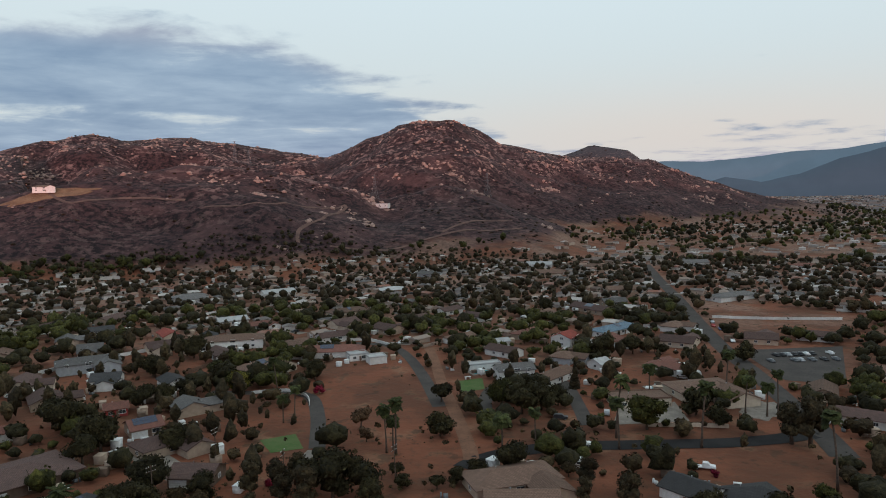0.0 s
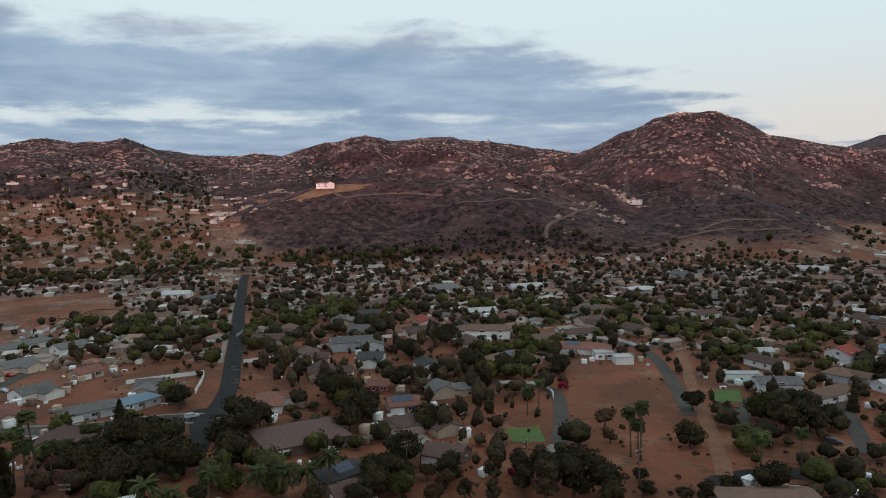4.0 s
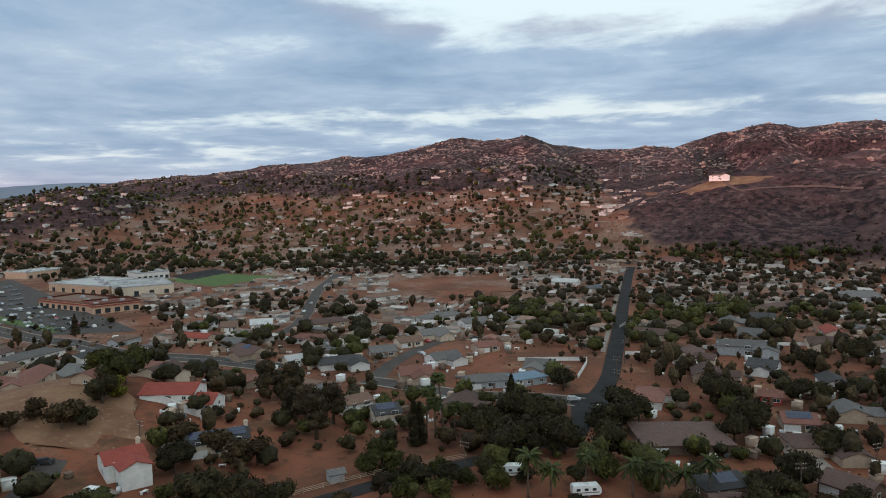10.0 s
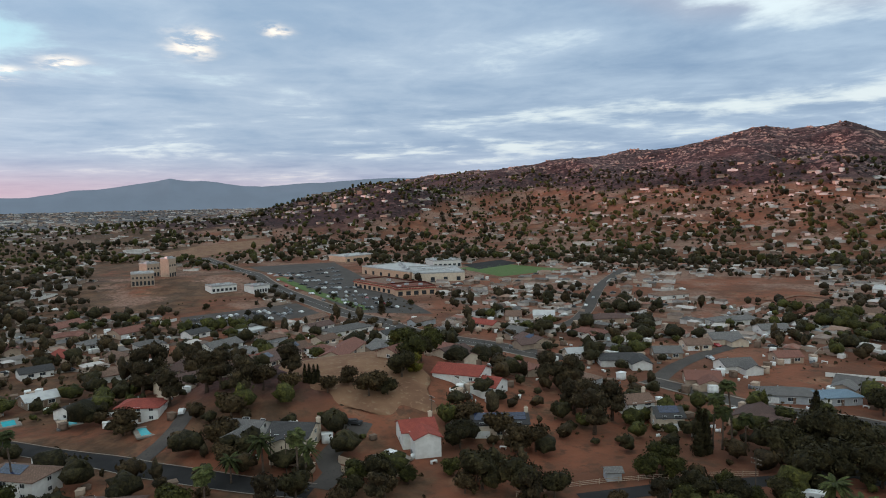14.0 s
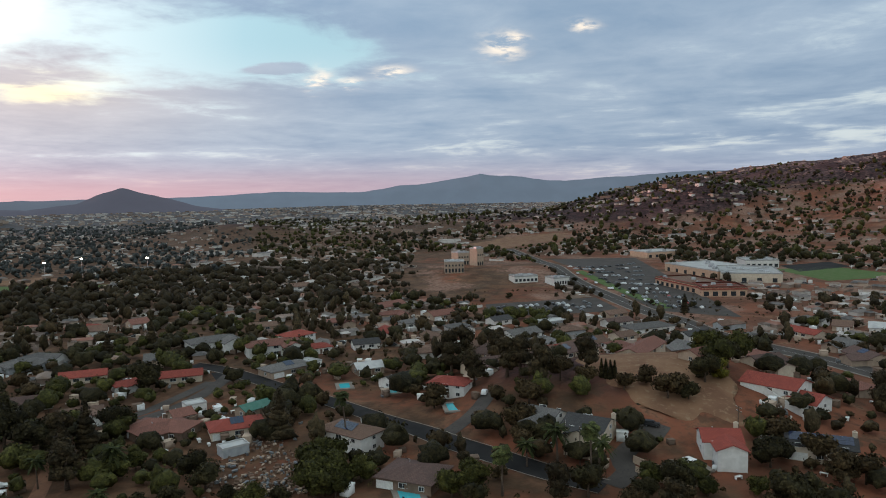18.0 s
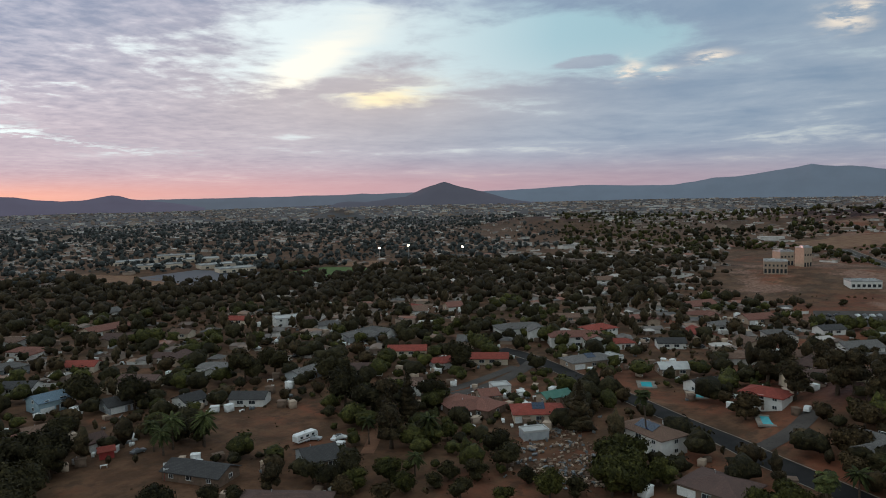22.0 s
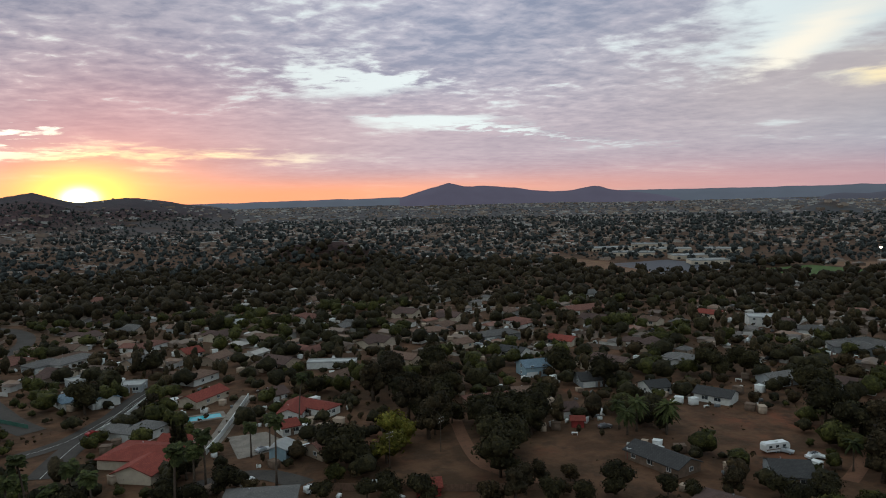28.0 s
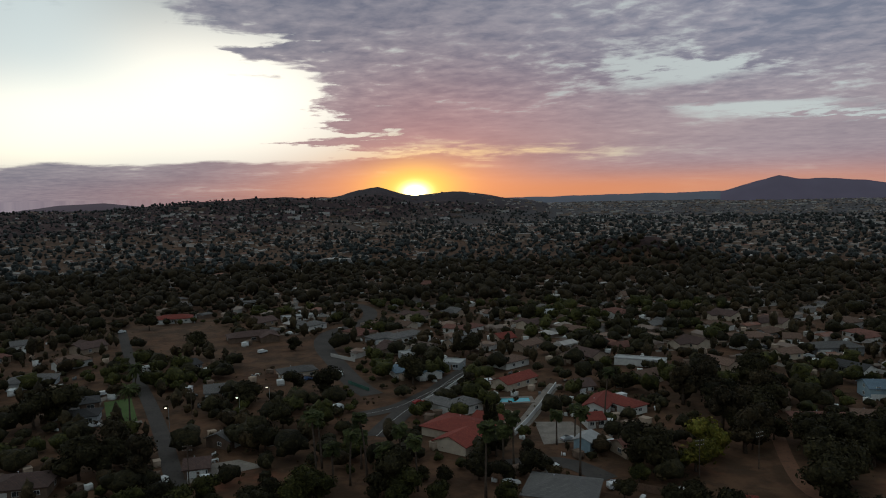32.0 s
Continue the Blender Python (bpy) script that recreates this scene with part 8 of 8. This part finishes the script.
FAR_WALL = material("far_walls", (0.5, 0.47, 0.43), 0.9, by_island([(0.46, 0.43, 0.40), (0.30, 0.22, 0.17), (0.16, 0.11, 0.085), (0.58, 0.55, 0.52), (0.38, 0.29, 0.23)]))
FAR_ROOF = material("far_roofs", (0.25, 0.22, 0.2), 0.9, by_island([(0.135, 0.115, 0.105), (0.23, 0.145, 0.105), (0.25, 0.19, 0.155), (0.11, 0.075, 0.06), (0.22, 0.10, 0.072), (0.20, 0.145, 0.115), (0.085, 0.078, 0.075), (0.42, 0.38, 0.35)]))
town("middle_houses", 9000, 330, 720, "houses with tan, grey and pale roofs close together", 1.0, 40, 9.5)

# trees: the nearest are things, the others woods
x, y, r, a = polar_points(46000, 165, 760)
dense = 0.24 + 0.26 * (a < 34) + 0.16 * (a < -8) - 0.02 * ((a > 38) & (a < 104) & (r > 250)) + 0.6 * smooth((a - 88) / 30) + (0.2 + 0.16 * (a > 95)) * smooth((290 - r) / 60)
clump = fbm(x, y, 75, 3, 81) * 1.1 - 0.2 * ((a > 60) & (a < 100) & (r > 380)) + scatter.uniform(-0.22, 0.22, len(x)) + dense - 0.04
steep = land(x, y)
ok = (clump > 0.12 * ((a > 112) & (r > 560))) & (steep < 34) & free_of(x, y, KEEP_CLEAR, 0.5) & free_of(x, y, HOUSES, 0.3)
x, y, r, a = x[ok], y[ok], r[ok], a[ok]
keep = spaced(x, y, 5.2)
x, y, r, a = x[keep], y[keep], r[keep], a[keep]
order = np.argsort(r)
near_list = order[:max(0, 430 - TREE_COUNT[0])]
for k in near_list:
    v = value_noise(np.array([x[k] / 40]), np.array([y[k] / 40]), 5)[0] + scatter.uniform(-0.25, 0.25)
    kind = "gum" if v < 0.22 else "olive" if v < 0.38 else "oak" if v < 0.62 else "fresh" if v < 0.78 else "round"
    tree(kind, float(x[k]), float(y[k]), float(scatter.uniform(0.6, 1.05)) * (0.85 if kind == "gum" else 1))
rest = order[len(near_list):]
outer = rest[r[rest] > 480]
rest = rest[r[rest] <= 480]
planted("outer_woods", far_forms[:2] + small_forms[:3], x[outer], y[outer], (0.32 + 0.75 * scatter.uniform(0, 1, len(outer)) ** 1.6) * np.where(a[outer] > 104, 1.45, 1.0), LEAF["gum"], "dark trees between the outer lots", "trees")
v = value_noise(x[rest] / 40, y[rest] / 40, 5) + scatter.uniform(-0.25, 0.25, len(rest))
size = 0.30 + 0.85 * scatter.uniform(0, 1, len(rest)) ** 1.7
for kind, low, high, words in (("gum", -9, 0.24, "grey-green eucalyptus trees among the lots"), ("olive", 0.24, 0.40, "dusty olive-green trees and hedges among the lots"), ("oak", 0.40, 0.66, "dark oak trees filling the lots"), ("fresh", 0.66, 9, "mid-green garden trees among the lots")):
    s = (v >= low) & (v < high)
    planted("woodland", mid_forms[kind], x[rest][s], y[rest][s], size[s] * (0.8 if kind == "gum" else 1.0), LEAF[{"fresh": "green"}.get(kind, kind)], words, "trees")

# garden shrubs and weeds
x, y, r, a = polar_points(9000, 165, 520)
ok = free_of(x, y, HOUSES, -1.0) & (fbm(x, y, 40, 3, 91) > -0.12)
roads_only = free_of(x, y, [c for c in KEEP_CLEAR if c[2] < 6.0], -0.6)
ok &= roads_only
x, y = x[ok][:3600], y[ok][:3600]
planted("shrubs", [template(*crown(tree_rng, 1.7, 1.0, 0.1, 1, 9, 1, 0.5, 0.8)) for _ in range(6)], x, y, 0.25 + 1.5 * scatter.uniform(0, 1, len(x)) ** 2, LEAF["olive"], "low dusty shrubs and weeds on the dirt lots", "shrubs")

# far trees
x, y, r, a = polar_points(64000, 720, 2200, 1.35)
h = land(x, y)
clump = 1.3 * fbm(x, y, 110, 4, 84) + scatter.uniform(-0.22, 0.22, len(x)) + 0.12 + 0.4 * (a > 118) + 0.62 * ((a > 36) & (a < 95)) - np.where((a < 38) & (h > 16), 2.0, 0) - np.clip((h - 95) / 40, 0, 1) * 1.8 - np.where((a > 110) & (a < 138) & (r > 2300), 2, 0)
ok = (clump > 0) & free_of(x, y, [c for c in KEEP_CLEAR if c[0] ** 2 + c[1] ** 2 > 360000] + [(0, 0, 1)], 0)
x, y, r, a = x[ok][:25000], y[ok][:25000], r[ok][:25000], a[ok][:25000]
shade = fbm(x, y, 160, 2, 151) + scatter.uniform(-0.5, 0.5, len(x))
size = (0.36 + 0.95 * scatter.uniform(0, 1, len(x)) ** 1.7) * np.where(a > 104, np.where(r < 1000, 0.95, 1.0), 1.12)
for forms, lo, hi in ((far_forms, 0, 1000), (small_forms, 1000, 9000)):
    for leaf, which, words in (("oak", (shade < 0) & (a < 112), "dark trees spread over the far lots and slopes"), ("green", (shade >= 0) & (a < 112), "green trees spread over the far lots and slopes"), ("hazed", a >= 112, "trees spread over the far valley, painted hazy grey-green")):
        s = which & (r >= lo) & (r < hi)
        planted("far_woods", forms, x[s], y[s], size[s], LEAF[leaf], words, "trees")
x, y, r, a = polar_points(20000, 2200, 4600, 1.2)
ok = (fbm(x, y, 260, 3, 86) + scatter.uniform(-0.5, 0.5, len(x)) > -0.15) & ((a > 60) | (a < -18)) & (land(x, y) < 30) & ~((a > 112) & (a < 136) & (r > 2350))
x, y = x[ok], y[ok]
# these crowns also carry the haze in their leaf colour
planted("distant_woods", [template(*blob(tree_rng, 4.0, 0.9, 1)) for _ in range(4)], x, y, scatter.uniform(0.4, 1.1, len(x)), LEAF["hazed"], "dark tree cover of the distant valley", "trees")

# far houses
town("far_houses", 9000, 720, 1700, "pale houses with grey, tan and red roofs over the far lots", 1.0)
town("distant_houses", 20000, 1600, 4500, "countless small pale buildings of the distant town", 1.15, 40)

# chaparral and boulders of the hills
x, y, r, a = polar_points(60000, 640, 2500)
h = land(x, y)
hill = ((a < 38) & (h > 13)) | ((a >= 38) & (a < 90) & (h > 60))
ok = hill & (fbm(x, y, 90, 4, 101) + scatter.uniform(-0.5, 0.5, len(x)) > 0.05) & free_of(x, y, [c for c in KEEP_CLEAR if c[0] ** 2 + c[1] ** 2 > 360000] + [(0, 0, 1)], 0)
x1, y1 = x[ok][:10000], y[ok][:10000]
planted("chaparral", [template(*blob(tree_rng, 2.0, 0.6, 1)) for _ in range(4)], x1, y1, scatter.uniform(0.4, 1.5, len(x1)), LEAF["scrub"], "dark brown dry brush covering the hills", "brush", sink=0.2)
x, y, r, a = polar_points(90000, 700, 2300)
h = land(x, y)
stony = fbm(x, y, 70, 4, 111) + 0.5 * fbm(x, y, 22, 2, 113) + scatter.uniform(-0.12, 0.12, len(x)) + np.clip((h - 60) / 240, -0.15, 0.30)
ok = (((a < 38) & (h > 16)) | ((a >= 38) & (a < 92) & (h > 60))) & (stony > 0.40)
x1, y1 = x[ok][:12500], y[ok][:12500]
planted("boulders", rock_forms, x1, y1, 0.5 + 3.6 * scatter.uniform(0, 1, len(x1)) ** 4, ROCK, "pale pinkish granite boulders strewn over the hillsides", "boulders", (0.7, 1.3), 0.4)
# outcrops: heaps of larger stones
x, y, r, a = polar_points(5000, 700, 2000)
h = land(x, y)
ok = ((a < 35) & (h > 22) & (fbm(x, y, 150, 3, 117) + np.clip((h - 80) / 250, -0.1, 0.3) > 0.02)) | ((a >= 35) & (a < 80) & (h > 105))
cx, cy = x[ok][:330], y[ok][:330]
px, py = np.repeat(cx, 16), np.repeat(cy, 16)
wide = np.repeat(scatter.uniform(3, 11, len(cx)), 16)
px, py = px + scatter.normal(0, 1, len(px)) * wide, py + scatter.normal(0, 0.7, len(px)) * wide
planted("outcrops", rock_forms, px, py, 1.0 + 3.2 * scatter.uniform(0, 1, len(px)) ** 2, ROCK, "heaped granite outcrops among the dry brush", "boulders", (0.7, 1.4), 0.3)


# ---- ranges beyond the valley, pale with distance haze painted in ----
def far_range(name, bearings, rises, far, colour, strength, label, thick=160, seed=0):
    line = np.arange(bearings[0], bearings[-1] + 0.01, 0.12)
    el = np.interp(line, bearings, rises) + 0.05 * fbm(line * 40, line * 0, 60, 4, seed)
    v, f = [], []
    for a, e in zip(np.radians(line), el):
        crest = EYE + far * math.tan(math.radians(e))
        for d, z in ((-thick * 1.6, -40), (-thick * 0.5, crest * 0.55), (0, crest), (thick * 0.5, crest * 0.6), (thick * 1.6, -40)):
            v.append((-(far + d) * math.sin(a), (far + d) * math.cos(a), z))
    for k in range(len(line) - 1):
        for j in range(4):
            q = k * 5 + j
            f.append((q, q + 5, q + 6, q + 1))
    # the haze is imitated by a tinted base and emission of the slopes
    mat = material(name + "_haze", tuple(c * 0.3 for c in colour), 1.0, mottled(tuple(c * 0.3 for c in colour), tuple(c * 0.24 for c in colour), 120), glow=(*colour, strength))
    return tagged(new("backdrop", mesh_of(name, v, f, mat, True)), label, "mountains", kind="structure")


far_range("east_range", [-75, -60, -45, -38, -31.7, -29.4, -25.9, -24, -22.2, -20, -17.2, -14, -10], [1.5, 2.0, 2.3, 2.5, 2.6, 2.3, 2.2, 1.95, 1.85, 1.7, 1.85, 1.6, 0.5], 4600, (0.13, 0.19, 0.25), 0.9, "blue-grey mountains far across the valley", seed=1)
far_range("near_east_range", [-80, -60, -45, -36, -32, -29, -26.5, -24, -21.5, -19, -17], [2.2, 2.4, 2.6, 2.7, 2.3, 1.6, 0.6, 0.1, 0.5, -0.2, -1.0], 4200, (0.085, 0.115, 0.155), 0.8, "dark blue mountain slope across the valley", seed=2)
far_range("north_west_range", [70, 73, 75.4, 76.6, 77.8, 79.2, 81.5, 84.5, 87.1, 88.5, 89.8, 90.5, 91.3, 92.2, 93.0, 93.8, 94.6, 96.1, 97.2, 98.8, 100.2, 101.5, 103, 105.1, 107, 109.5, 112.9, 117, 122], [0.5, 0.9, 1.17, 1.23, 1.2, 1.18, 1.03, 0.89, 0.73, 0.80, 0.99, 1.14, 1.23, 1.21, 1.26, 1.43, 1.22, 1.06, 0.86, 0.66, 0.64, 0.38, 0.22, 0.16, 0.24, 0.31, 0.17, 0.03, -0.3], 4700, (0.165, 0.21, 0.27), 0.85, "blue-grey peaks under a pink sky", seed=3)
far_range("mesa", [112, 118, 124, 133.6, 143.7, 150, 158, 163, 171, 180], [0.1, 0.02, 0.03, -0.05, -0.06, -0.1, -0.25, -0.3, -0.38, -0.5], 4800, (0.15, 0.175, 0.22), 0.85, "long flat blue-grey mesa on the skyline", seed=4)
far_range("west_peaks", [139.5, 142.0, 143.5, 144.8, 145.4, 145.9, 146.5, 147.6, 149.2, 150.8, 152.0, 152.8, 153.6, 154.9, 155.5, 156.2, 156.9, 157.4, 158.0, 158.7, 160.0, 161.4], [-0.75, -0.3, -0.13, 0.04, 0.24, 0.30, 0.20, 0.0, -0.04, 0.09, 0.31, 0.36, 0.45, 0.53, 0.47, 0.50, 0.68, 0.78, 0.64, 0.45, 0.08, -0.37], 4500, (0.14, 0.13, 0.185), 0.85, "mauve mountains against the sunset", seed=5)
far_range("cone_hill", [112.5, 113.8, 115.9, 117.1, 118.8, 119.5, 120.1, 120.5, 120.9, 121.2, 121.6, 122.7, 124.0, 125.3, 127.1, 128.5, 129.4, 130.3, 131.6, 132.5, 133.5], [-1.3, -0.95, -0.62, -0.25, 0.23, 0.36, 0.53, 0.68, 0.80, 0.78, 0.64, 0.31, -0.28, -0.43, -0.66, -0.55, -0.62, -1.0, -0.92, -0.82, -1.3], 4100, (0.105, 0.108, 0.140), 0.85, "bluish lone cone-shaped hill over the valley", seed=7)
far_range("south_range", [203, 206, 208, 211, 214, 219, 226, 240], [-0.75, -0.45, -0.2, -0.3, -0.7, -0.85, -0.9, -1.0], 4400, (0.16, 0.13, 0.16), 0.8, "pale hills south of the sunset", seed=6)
